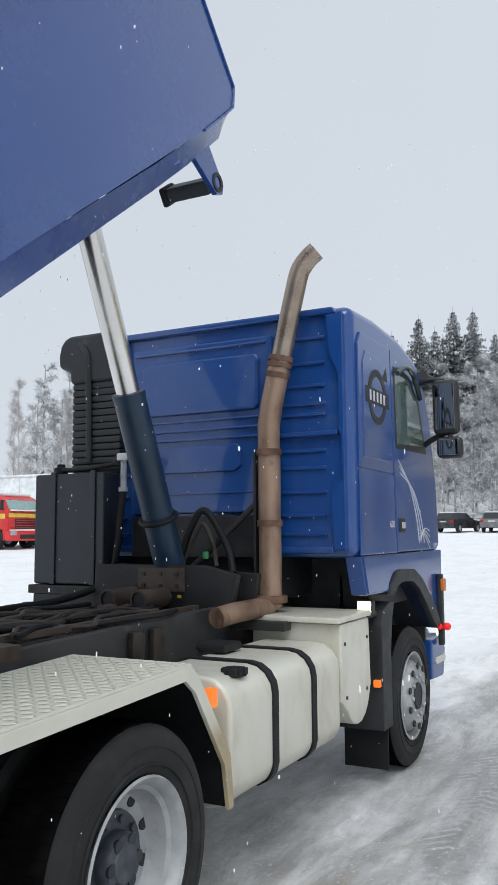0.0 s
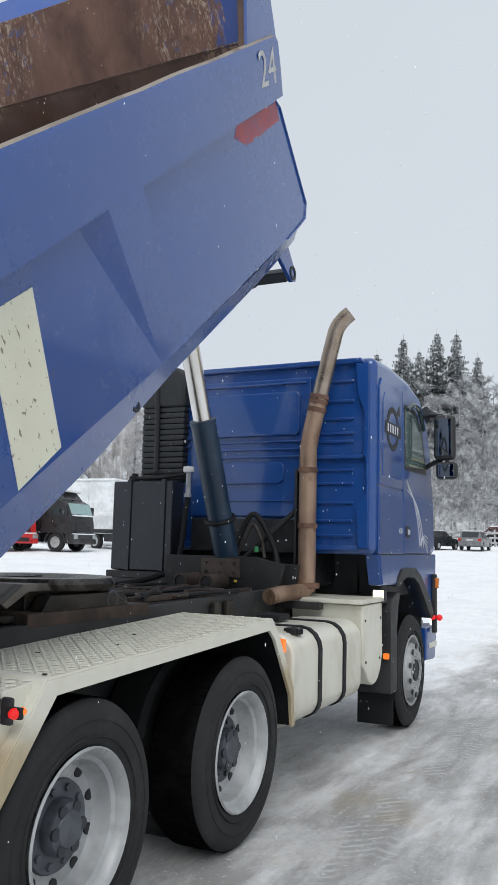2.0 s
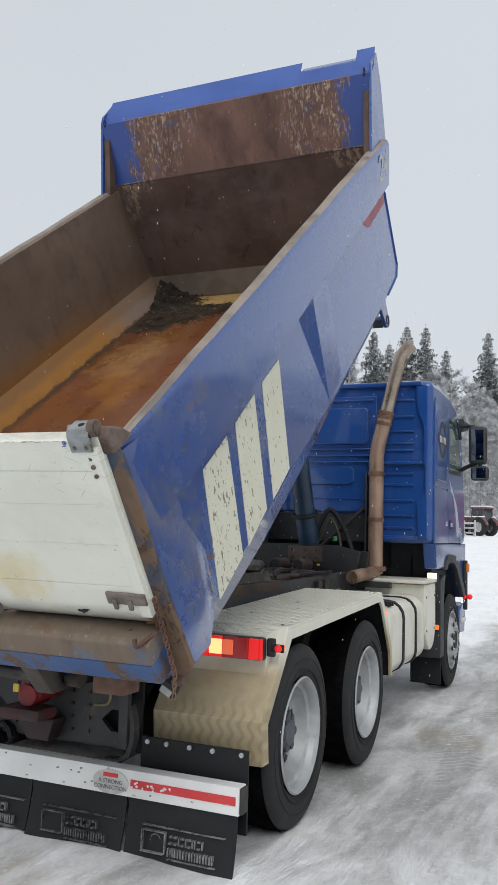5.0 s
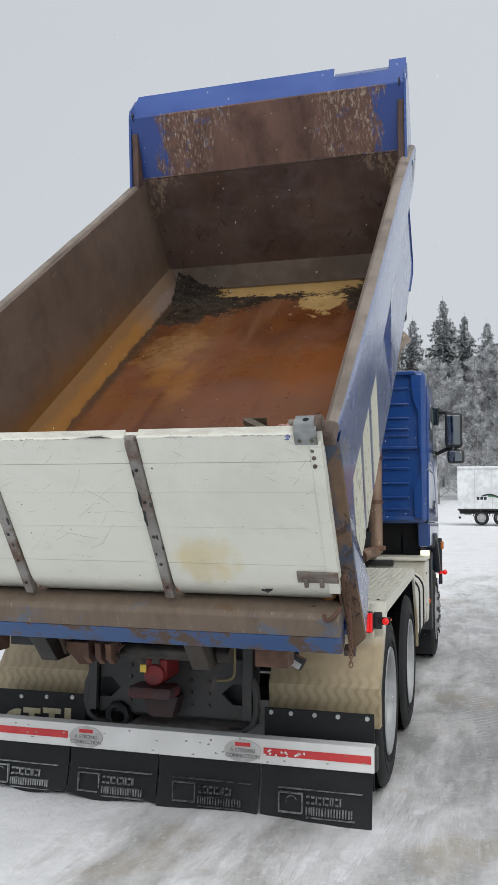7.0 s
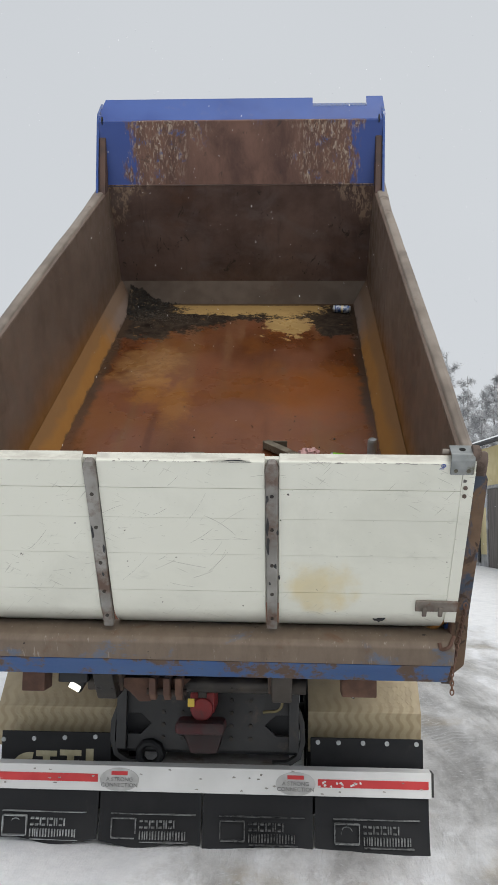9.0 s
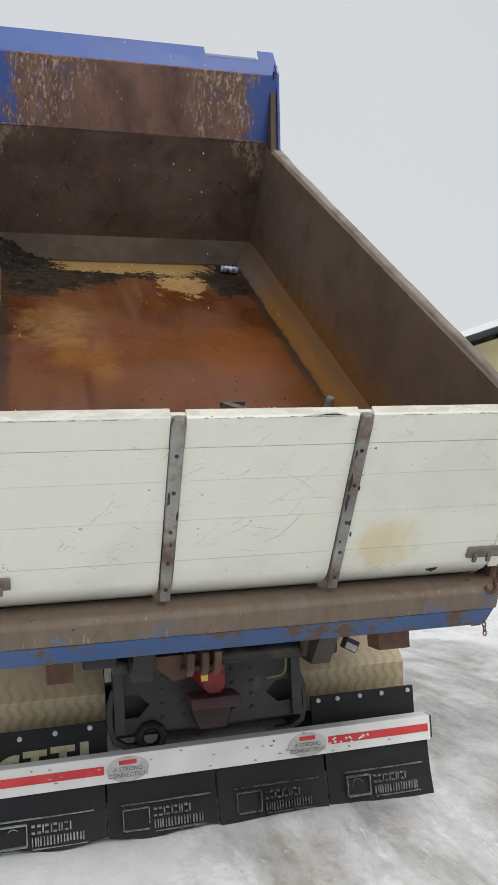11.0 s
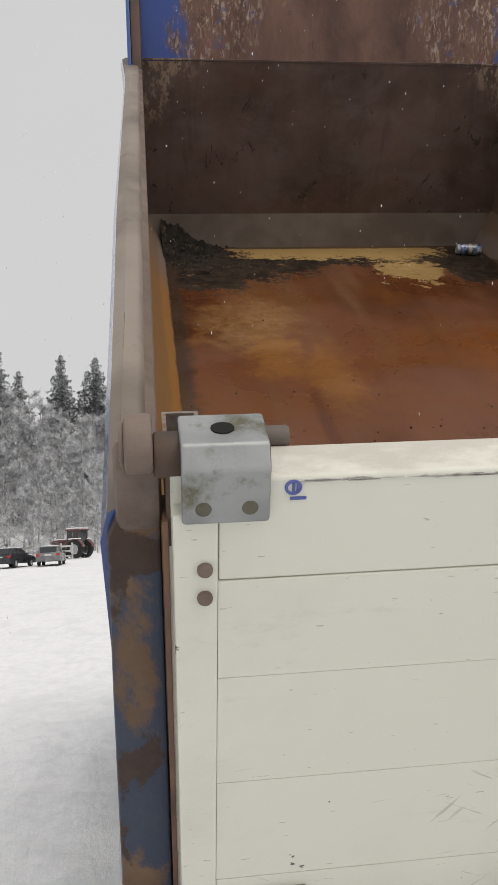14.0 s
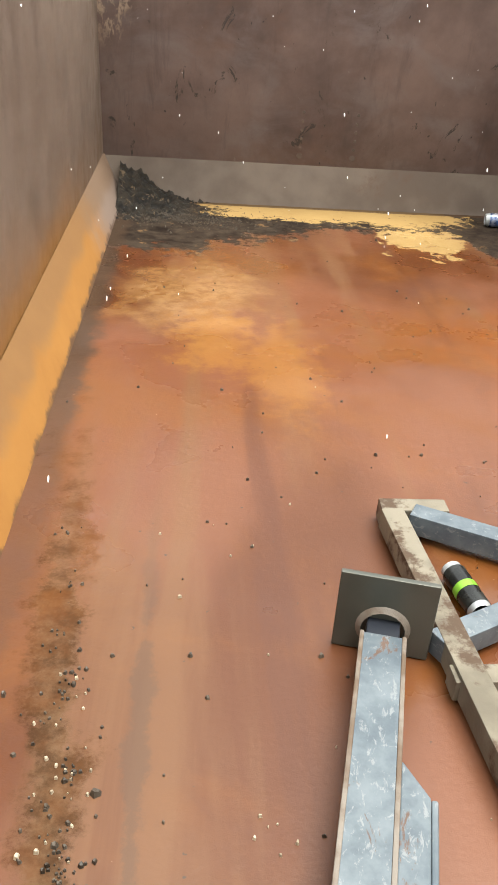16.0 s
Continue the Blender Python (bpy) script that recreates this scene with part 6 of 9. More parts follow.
    for k in range(16):
        x0 = rnd.uniform(-0.33, 0.33)
        pts = [(x0 + rnd.uniform(-0.12, 0.12), 2.6 + j * 0.28, 1.275 + rnd.uniform(0, 0.045)) for j in range(6)]
        part("cable", tube(curved(pts, 4), rnd.choice((0.011, 0.014, 0.018)), 7), rnd.choice((RUBBER, RUSTY_PIPE, RUSTY_PIPE, GREASE)), truck)


RUSTY_PIPE = surface("dark_brown_pipe", (0.045, 0.032, 0.026), (0.09, 0.065, 0.052), 14, (0.5, 0.75), bump=0.3)
TURN = surface("scraped_greasy_plate", (0.034, 0.028, 0.023), (0.19, 0.168, 0.148), 10, (0.26, 0.5), metal=0.35, bump=0.2, stretch=(3.5, 0.7, 1))
GREEN = surface("green_cap_paint", (0.02, 0.16, 0.05), (0.04, 0.22, 0.08), 10, (0.4, 0.6), bump=0.0)
build_behind_cab()


# ---- tipper body, raised by 36 degrees; built in its own frame: x across, y along the floor, z off the floor ----
BED = pose(0, 0, 0, 36, 0, 0) @ pose(0, 4.8, 0, 0, 0, -0.34) @ pose(0, -4.8, 0) @ Matrix.Diagonal((1.011, 1, 1, 1))


def fold(u):
    return 1.885 + (u - 0.1) * 0.0605


def rim_top(u):
    return 2.335 + (u - 0.1) * 0.0435


def wall_x(v):
    """The outer wall stands nearly upright, under the ledge of the rail."""
    return 1.182 + (v - 1.25) * 0.008


def lean(bm, s):
    """Shear upright sheets built at x = 1.1925 onto the leaning wall."""
    for q in bm.verts:
        q.co.x += s * (wall_x(q.co.z) - 1.1925)
    return bm


def taper(s):
    """The side walls stand a little wider apart at the rear."""
    return lambda x, u: x + s * 0.014 * (1 - u / 4.7)


def build_body():
    bm = bmesh.new()
    # floor slab with its chamfers, and the sloping front foot
    prism([(-1.06, 1.40), (1.045, 1.40), (1.045, 1.33), (-1.06, 1.33)], "y", 0.10, 4.76, 0.0, bm)
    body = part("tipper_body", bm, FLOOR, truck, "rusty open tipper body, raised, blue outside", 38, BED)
    for s in (1, -1):
        foot = 1.045 if s > 0 else 1.06
        pts = [(s * foot, 1.40), (s * 1.172, 1.535), (s * 1.172, 1.50), (s * foot, 1.36)]
        b = prism(pts, "y", 0.12, 4.75)
        for v in b.verts:
            if v.co.y > 4 and v.co.z > 1.45:
                v.co.y = 4.80
                v.co.z += 0.09
                v.co.x = s * 1.162
        part("floor_chamfer", b, OCHRE, body, "ochre rust on the floor's side chamfer")
        part("side_wall_lining", prism([(0.115, 1.50), (0.115, 2.30), (4.62, 2.50), (4.88, 1.50)], "x", *sorted((s * 1.164, s * 1.168)), 0.0, bend=taper(s)), SIDE_LINING, body, "brown rusty inside of the side wall")
        part("side_wall", lean(prism([(0.55, 1.225), (0.22, 1.185), (0.13, 1.25), (0.13, fold(0.1) + 0.03), (4.80, fold(4.8) + 0.03), (4.87, 2.10), (4.995, 1.43), (4.92, 1.35), (4.4, 1.30), (2.8, 1.23)], "x", *sorted((s * 1.187, s * 1.1925)), 0.0), s), BODY_BLUE, body, "faded blue side wall with rust and scratches")
        # the wall's lower bend, leaning in under the floor
        low = [(0.13, 1.25, 1.16), (0.22, 1.185, 1.085), (0.55, 1.225, 1.055), (1.3, 1.227, 1.03), (2.0, 1.228, 1.05), (2.8, 1.23, 1.112), (4.0, 1.275, 1.165), (4.4, 1.30, 1.19), (4.80, 1.338, 1.228), (4.92, 1.35, 1.29), (4.988, 1.424, 1.41)]
        bm = bmesh.new()
        rows = [[bm.verts.new((s * wall_x(a), u, a)), bm.verts.new((s * 1.120, u, b)), bm.verts.new((s * 1.10, u, b + 0.004)), bm.verts.new((s * (wall_x(a) - 0.006), u, a))] for u, a, b in low]
        for p, q in zip(rows, rows[1:]):
            for k in range(3):
                bm.faces.new((p[k], p[k + 1], q[k + 1], q[k]))
        part("lower_bend", bm, BODY_BLUE, body)
        part("front_edge", lean(strip([(4.80, fold(4.8)), (4.87, 2.10), (4.995, 1.43), (4.925, 1.35), (4.80, 1.335), (4.55, 1.313)], "x", *sorted((s * 1.17, s * 1.203)), 0.012, None, 0.003), s), BODY_BLUE, body)
        # top rail, lofted
        bm = bmesh.new()
        rings = []
        for u in [0.115 + i * (4.83 - 0.115) / 24 for i in range(25)]:
            f, t = fold(u), rim_top(u)
            k = 0.028 * max(0, (u - 3.9) / 0.93)
            r = 0.014 * (1 - u / 4.7)
            o = 0.014 * max(0.0, 1 - u / 1.5)
            w = 0.006 * noise.noise((u * 2.3, s * 3.0, 0.4)) + 0.004 * noise.noise((u * 7.0, s, 2.0))
            c = wall_x(f)
            prof = [(1.174 + r * 0.7, f), (c - 0.001, f - 0.004), (1.248 - o, f + 0.002), (1.257 + 0.5 * k - o, 0.5 * (f + t - 0.05)), (1.262 + k - o, t - 0.05), (1.252 + k - o, t - 0.012 + w), (1.232 + k - o, t + w), (1.212 + r, t + w), (1.192 + r, t - 0.003 + w), (1.184 + r, t - 0.009 + w), (1.180 + r, t - 0.020), (1.166 + r, t - 0.026), (1.166 + r, f + 0.05)]
            rings.append([bm.verts.new((s * x, u, v)) for x, v in prof])
        for a, b in zip(rings, rings[1:]):
            for k in range(len(a)):
                q = bm.faces.new((a[k], a[(k + 1) % len(a)], b[(k + 1) % len(a)], b[k]))
                q.material_index = 1 if 5 <= k <= 9 else 2 if k > 9 else 0
        for q in (bm.faces.new(rings[0]), bm.faces.new(rings[-1])):
            q.material_index = 0
        part("top_rail", bm, [BODY_BLUE, RAIL_TOP, SIDE_LINING], body, "blue top rail worn brown on its upper edge")
        # tapered stake wedges
        bm = bmesh.new()
        A, B, C, D, E, F = [bm.verts.new((s * x, u, v)) for x, u, v in ((wall_x(2.02) - 0.002, 2.31, 2.020), (1.246, 2.50, 2.040), (1.250, 2.825, 2.060), (wall_x(2.06) - 0.004, 2.915, 2.064), (wall_x(1.235), 2.645, 1.235), (wall_x(1.29), 2.965, 1.29))]
        for q in ((A, B, E), (B, C, F, E), (C, D, F), (A, D, C, B), (A, E, F, D)):
            bm.faces.new(q)
        part("stake_wedge", bm, BODY_BLUE, body, "", 3)
        bm = bmesh.new()
        k = 0.0 if s > 0 else -0.018
        A, B, C, D, E, F, G, H, J, L = [bm.verts.new((s * x, u, v)) for x, u, v in ((1.269 + 1.2 * k, 0.125, 1.82), (wall_x(1.74) - 0.003, 0.52, 1.74), (1.275 + k, 0.125, 1.47), (1.292 + k, 0.31, 1.45), (1.282 + 1.5 * k, 0.125, 1.262), (1.262 + k, 0.31, 1.195), (wall_x(1.5) - 0.003, 0.62, 1.50), (wall_x(1.225) - 0.003, 0.60, 1.225), (1.260 + 1.25 * k, 0.125, 2.315), (1.240 + k, 0.42, 2.27))]
        for q in ((A, C, D, B), (C, E, F, D), (B, D, G), (D, F, H, G), (J, A, B, L)):
            bm.faces.new(q)
        I = bm.verts.new((s * 1.158, 0.125, 1.25))
        bm.faces.new((E, I, H, F))
        bm.faces.new((J, A, C, E, I))
        part("wall_flare", bm, BODY_BLUE, body, "", 24)
        # pale reflector panels
        for q in (((0.775, 1.835), (1.085, 1.848), (0.945, 1.215), (0.615, 1.195)), ((1.20, 1.853), (1.495, 1.872), (1.335, 1.245), (1.03, 1.215)), ((1.62, 1.88), (1.915, 1.887), (1.75, 1.255), (1.445, 1.235))):
            part("reflector_panel", lean(prism(list(q), "x", *sorted((s * 1.1915, s * 1.1955))), s), REFLECT, body, "cream reflector panel spattered with dirt")
        # rear post
        post = [(1.199, 1.20), (1.226, 1.188), (1.284, 1.262), (1.279, 1.43), (1.272, 1.57), (1.272, 2.0), (1.268, 2.30), (1.250, 2.335), (1.199, 2.33)] if s > 0 else [(1.178, 1.20), (1.200, 1.180), (1.256, 1.25), (1.264, 1.40), (1.257, 1.50), (1.251, 1.78), (1.246, 2.05), (1.240, 2.30), (1.225, 2.335), (1.178, 2.33)]
        ps = part("rear_post", prism([(s * x, v) for x, v in post], "y", 0.095, 0.128, 0.006), WORN, body, "rear corner post worn to rust")
        i = post[0][0]
        part("post_liner", box(*sorted((s * (i - 0.008), s * (i - 0.001))), 0.07, 0.128, 1.46, 2.34, 0.001), RUSTY, ps, "orange-brown rust behind the post")
        part("post_foot", box(*sorted((s * (i - 0.02), s * (i + 0.035))), 0.06, 0.11, 1.175, 1.21, 0.006), RUSTY_DARK, ps)
        part("hinge_bush", disc((s * 1.184, 0.085, 2.432), 0.033, s * 0.030, "x", 24, None, 0.005), HINGE_IRON, ps)
        part("bush_cap", disc((s * 1.214, 0.085, 2.432), 0.024, s * 0.005, "x", 20, None, 0.002), HINGE_IRON, ps)
        part("hinge_lug", prism([(0.082, 2.318), (0.24, 2.325), (0.18, 2.385), (0.105, 2.43), (0.078, 2.40)], "x", *sorted((s * (i - 0.002), s * (i + (0.057 if s > 0 else 0.050)))), 0.012), HINGE_IRON, ps)
        part("hinge_sleeve", disc((s * 1.150, 0.095, 2.412), 0.026, s * 0.034, "x", 18, None, 0.004), RUSTY_DARK, ps)
        part("hinge_cheek", box(*sorted((s * 1.160, s * 1.172)), 0.075, 0.14, 2.30, 2.40, 0.004), RUSTY_DARK, ps)
        if s < 0:
            tb = bmesh.new()
            for x0, x1, u0, u1 in ((1.118, 1.124, 0.285, 0.378), (1.164, 1.170, 0.285, 0.378), (1.124, 1.164, 0.285, 0.291), (1.124, 1.164, 0.372, 0.378)):
                box(-x1, -x0, u0, u1, 2.22, 2.326, 0.0, tb)
            stub = part("hollow_stub", tb, RUSTY_GREY, ps, "open square tube end beside the hinge")
            part("stub_bore", box(-1.164, -1.124, 0.291, 0.372, 2.22, 2.295), HOLE_BLACK, stub)
        # headboard cheeks
        cheek = [(4.42, 2.49), (4.76, 3.075), (4.81, 3.125), (5.0, 3.18), (5.02, 2.95), (4.93, 2.49)]
        part("head_cheek", prism(cheek, "x", *sorted((s * 1.222, s * 1.243)), 0.004), BODY_BLUE, body)
        part("cheek_channel", prism([(4.46, 2.50), (4.70, 2.94), (4.76, 2.94), (4.60, 2.50)], "x", *sorted((s * 1.165, s * 1.222)), 0.01), CHANNEL, body)
        part("cheek_ring", tube([(s * 1.19, 4.74 + 0.02 * math.sin(a), 3.075 + 0.03 * math.cos(a)) for a in [k * math.tau / 14 for k in range(15)]], 0.006, 6), INK, body)
        # lower hooks of the gate
        part("gate_hook", tube(curved([(s * 1.20, 0.03, 1.50), (s * 1.17, -0.035, 1.50), (s * 1.14, -0.03, 1.48), (s * 1.13, -0.01, 1.50)]), 0.009, 8), RUSTY, body)
    # front wall and head
    part("front_foot", prism([(4.735, 1.38), (4.74, 1.405), (4.802, 1.625), (4.84, 1.60), (4.80, 1.38)], "x", -1.165, 1.165), FOOT, body, "dusty sloping foot of the front wall")
    part("front_wall", prism([(4.80, 1.60), (4.63, 2.55), (4.66, 2.56), (4.83, 1.61)], "x", -1.175, 1.175), RUST_WALL, body, "brown rusty front wall")
    part("front_skin", prism([(4.66, 2.50), (4.84, 2.14), (4.955, 1.41), (4.90, 1.352), (4.70, 1.325), (4.70, 1.37), (4.86, 1.43)], "x", -1.163, 1.163, 0.004), BODY_BLUE, body)
    part("headboard", prism([(4.63, 2.535), (4.735, 3.065), (4.77, 3.070), (4.655, 2.535)], "x", -1.225, 1.225), HEAD, body, "scraped headboard, blue at its edges")
    part("seam", box(-1.16, 1.16, 4.6265, 4.632, 2.538, 2.542), RUSTY_DARK, body)
    flange = [(-1.196, 3.213), (-1.238, 3.10), (-1.232, 3.055), (1.240, 3.055), (1.250, 3.10), (1.234, 3.223), (1.092, 3.223), (1.092, 3.152), (0.628, 3.152), (0.628, 3.215)]
    bm = prism(flange, "y", 0.0, 0.012, 0.0)
    for v in bm.verts:
        v.co.y += 4.728 + (v.co.z - 3.03) * 1.45
    part("head_flange", bm, FLANGE, body, "sky-lit blue canopy edge with a notch")
    part("notch_edge", prism([(4.905, 3.142), (4.925, 3.157), (5.02, 3.167), (5.02, 3.152)], "x", 0.628, 1.092), BODY_BLUE, body)
    # drilled bolt rows in the front wall
    for x0 in (-0.13, 0.155):
        for k in range(6):
            v = 1.66 + k * 0.045
            u = 4.80 - (v - 1.60) * 0.179
            part("bolt_hole", disc((x0, u - 0.003, v), 0.008 if k else 0.015, 0.005, "y", 10), RUSTY_DARK, body)
    # rear sill in two bends
    part("rear_sill", prism([(0.18, 1.435), (0.10, 1.478), (0.0, 1.494), (-0.028, 1.482), (-0.045, 1.388), (0.02, 1.388), (0.18, 1.402)], "x", -1.20, 1.20, 0.008), SILL, body, "brown worn rear sill")
    part("sill_lower", prism([(-0.043, 1.387), (-0.015, 1.262), (0.008, 1.25), (0.10, 1.25), (0.10, 1.387)], "x", -1.19, 1.19, 0.008), SILL_BLUE, body, "rear sill's lower face with blue paint left")
    # underside
    for s in (1, -1):
        part("floor_beam", box(*sorted((s * 0.36, s * 0.48)), 0.15, 4.2, 0.98, 1.24, 0.01), RUSTY_DARK, body)
    for k in range(12):
        u = 0.3 + k * 0.36
        part("cross_rib", box(-1.15, 1.15, u - 0.035, u + 0.035, 1.22, 1.33, 0.008), BODY_BLUE, body)
    part("belly", box(-1.155, 1.155, 0.1, 4.75, 1.30, 1.335), BODY_BLUE, body)
    for s in (1, -1):
        g = part("guide_plate", prism([(4.45, 1.27), (4.66, 1.29), (4.70, 1.01), (4.66, 0.97), (4.60, 0.99)], "x", *sorted((s * 1.095, s * 1.125)), 0.005), BODY_BLUE, body)
        part("guide_hole", lathe([(0, 0.03), (0, 0.05), (0.008 * s, 0.05), (0.008 * s, 0.03)], (s * 1.122, 4.64, 1.04), "x", 18, None, True), INK, g)
        part("guide_bar", box(*sorted((s * 0.85, s * 1.10)), 4.57, 4.68, 1.0, 1.075, 0.01), TANK_BLACK, g)
        part("guide_end", box(*sorted((s * 0.82, s * 0.855)), 4.56, 4.69, 0.985, 1.085, 0.012), RUBBER, g)
    part("rope_hook", tube(curved([(1.13, 2.37, 1.17), (1.13, 2.37, 1.125), (1.13, 2.39, 1.10), (1.13, 2.415, 1.105), (1.13, 2.42, 1.13)]), 0.010, 8), DARK, body, "dark rope hook under the body")
    # hinge brackets
    for x in (-0.43, 0.43):
        part("tipping_hinge", prism([(0.05, 1.20), (0.45, 1.20), (0.35, 0.98), (0.2, 0.92), (0.08, 1.0)], "x", x - 0.05, x + 0.05, 0.01), GREASE, body)
    part("hinge_shaft", tube([(-0.55, 0.22, 0.98), (0.55, 0.22, 0.98)], 0.045, 14), GREASE, body)
    for x, y, z in ((-0.789, 0.125, 0.800), (0.780, 0.0, 0.822)):
        m = pose(x, y, z, 0, 28, 0)
        lp = part("plate_lamp", box(-0.042, 0.042, 0.0, 0.06, -0.022, 0.044, 0.006, None, m), INK, truck, "small plate lamp under the sill")
        part("lamp_glass", box(-0.034, 0.034, -0.006, 0.004, -0.018, 0.018, 0.003, None, m), PLATE_LIGHT if x < 0 else LABEL_GREY, lp)
        part("lamp_arm", tube([(x, y + 0.04, z + 0.03), (x, y + 0.10, z + 0.14)], 0.012, 8), INK, lp)
    # fleet number and a red worn mark on the rail
    lettering("fleet_number", "24", 0.30, BED @ pose(1.2725, 4.61, 2.355, 0, 7.2, 0) @ pose(0, 0, 0, 90, 0, 90), LABEL_GREY, truck, "white fleet number")
    part("red_mark", lean(prism([(4.07, 2.055), (4.16, 2.015), (4.22, 1.985), (4.32, 1.985), (4.36, 2.005), (4.46, 1.995), (4.58, 2.012), (4.83, 2.03), (4.83, 2.145), (4.60, 2.138), (4.40, 2.125), (4.14, 2.112)], "x", 1.1915, 1.1938), 1), RED_WORN, body)
    # chain at the rear corner
    for s in (1, -1):
        for k in range(25):
            # along the post first, then hanging free
            a = k * 0.0205
            p = BED @ Vector((s * (1.240 - 0.05 * min(a, 0.40)) - (0.0 if s > 0 else -0.018), 0.055, 1.66 - min(a, 0.40))) + Vector((0, 0, -max(a - 0.40, 0.0)))
            ch = tube([(0.0085 * math.cos(q), 0, 0.0145 * math.sin(q)) for q in [j * math.tau / 10 for j in range(11)]], 0.0036, 5)
            ch.transform(Matrix.Rotation(radians(90 * (k % 2)), 4, "Z"))
            ch.transform(Matrix.Translation(p))
            part("chain_link", ch, RUSTY, truck)
    return body


HOLE_BLACK = surface("black_hole", (0.004, 0.004, 0.004), (0.007, 0.007, 0.006), 40, (0.9, 0.95), bump=0.0)
RUSTY_GREY = surface("rusty_grey_iron", (0.12, 0.10, 0.085), (0.24, 0.21, 0.18), 16, (0.6, 0.8), bump=0.3, dirt=((0.13, 0.07, 0.045), 0.5, 0.66))
RED_WORN = surface("worn_red_print", (0.36, 0.05, 0.055), (0.26, 0.10, 0.15), 14, (0.4, 0.6), bump=0.0, dirt=((0.03, 0.07, 0.25), 0.60, 0.66))
HINGE_IRON = surface("dusty_rusty_iron", (0.085, 0.058, 0.045), (0.19, 0.145, 0.12), 14, (0.6, 0.85), bump=0.4, dirt=((0.055, 0.034, 0.024), 0.52, 0.66))
CHANNEL = surface("dark_rusty_channel", (0.045, 0.026, 0.022), (0.105, 0.060, 0.045), 8, (0.6, 0.8), bump=0.25)
RAIL_TOP = surface("worn_rail_steel", (0.155, 0.125, 0.10), (0.265, 0.225, 0.188), 7, (0.5, 0.75), bump=0.25, dirt=((0.10, 0.065, 0.05), 0.55, 0.75))
FOOT = surface("dusty_grey_steel", (0.095, 0.068, 0.050), (0.155, 0.120, 0.094), 6, (0.6, 0.8), bump=0.2, dirt=((0.10, 0.06, 0.04), 0.55, 0.75))
# body blue made lighter: the sky's light on the flange is in it
FLANGE = surface("sky_lit_blue_paint", (0.028, 0.068, 0.265), (0.04, 0.092, 0.32), 4, (0.3, 0.5), bump=0.05, dirt=((0.14, 0.13, 0.16), 0.58, 0.8))
SILL = make_sill()
SILL_BLUE = surface("blue_rest_paint", (0.018, 0.070, 0.215), (0.045, 0.10, 0.235), 7, (0.4, 0.65), bump=0.3, dirt=((0.105, 0.066, 0.045), 0.50, 0.57))
body = build_body()


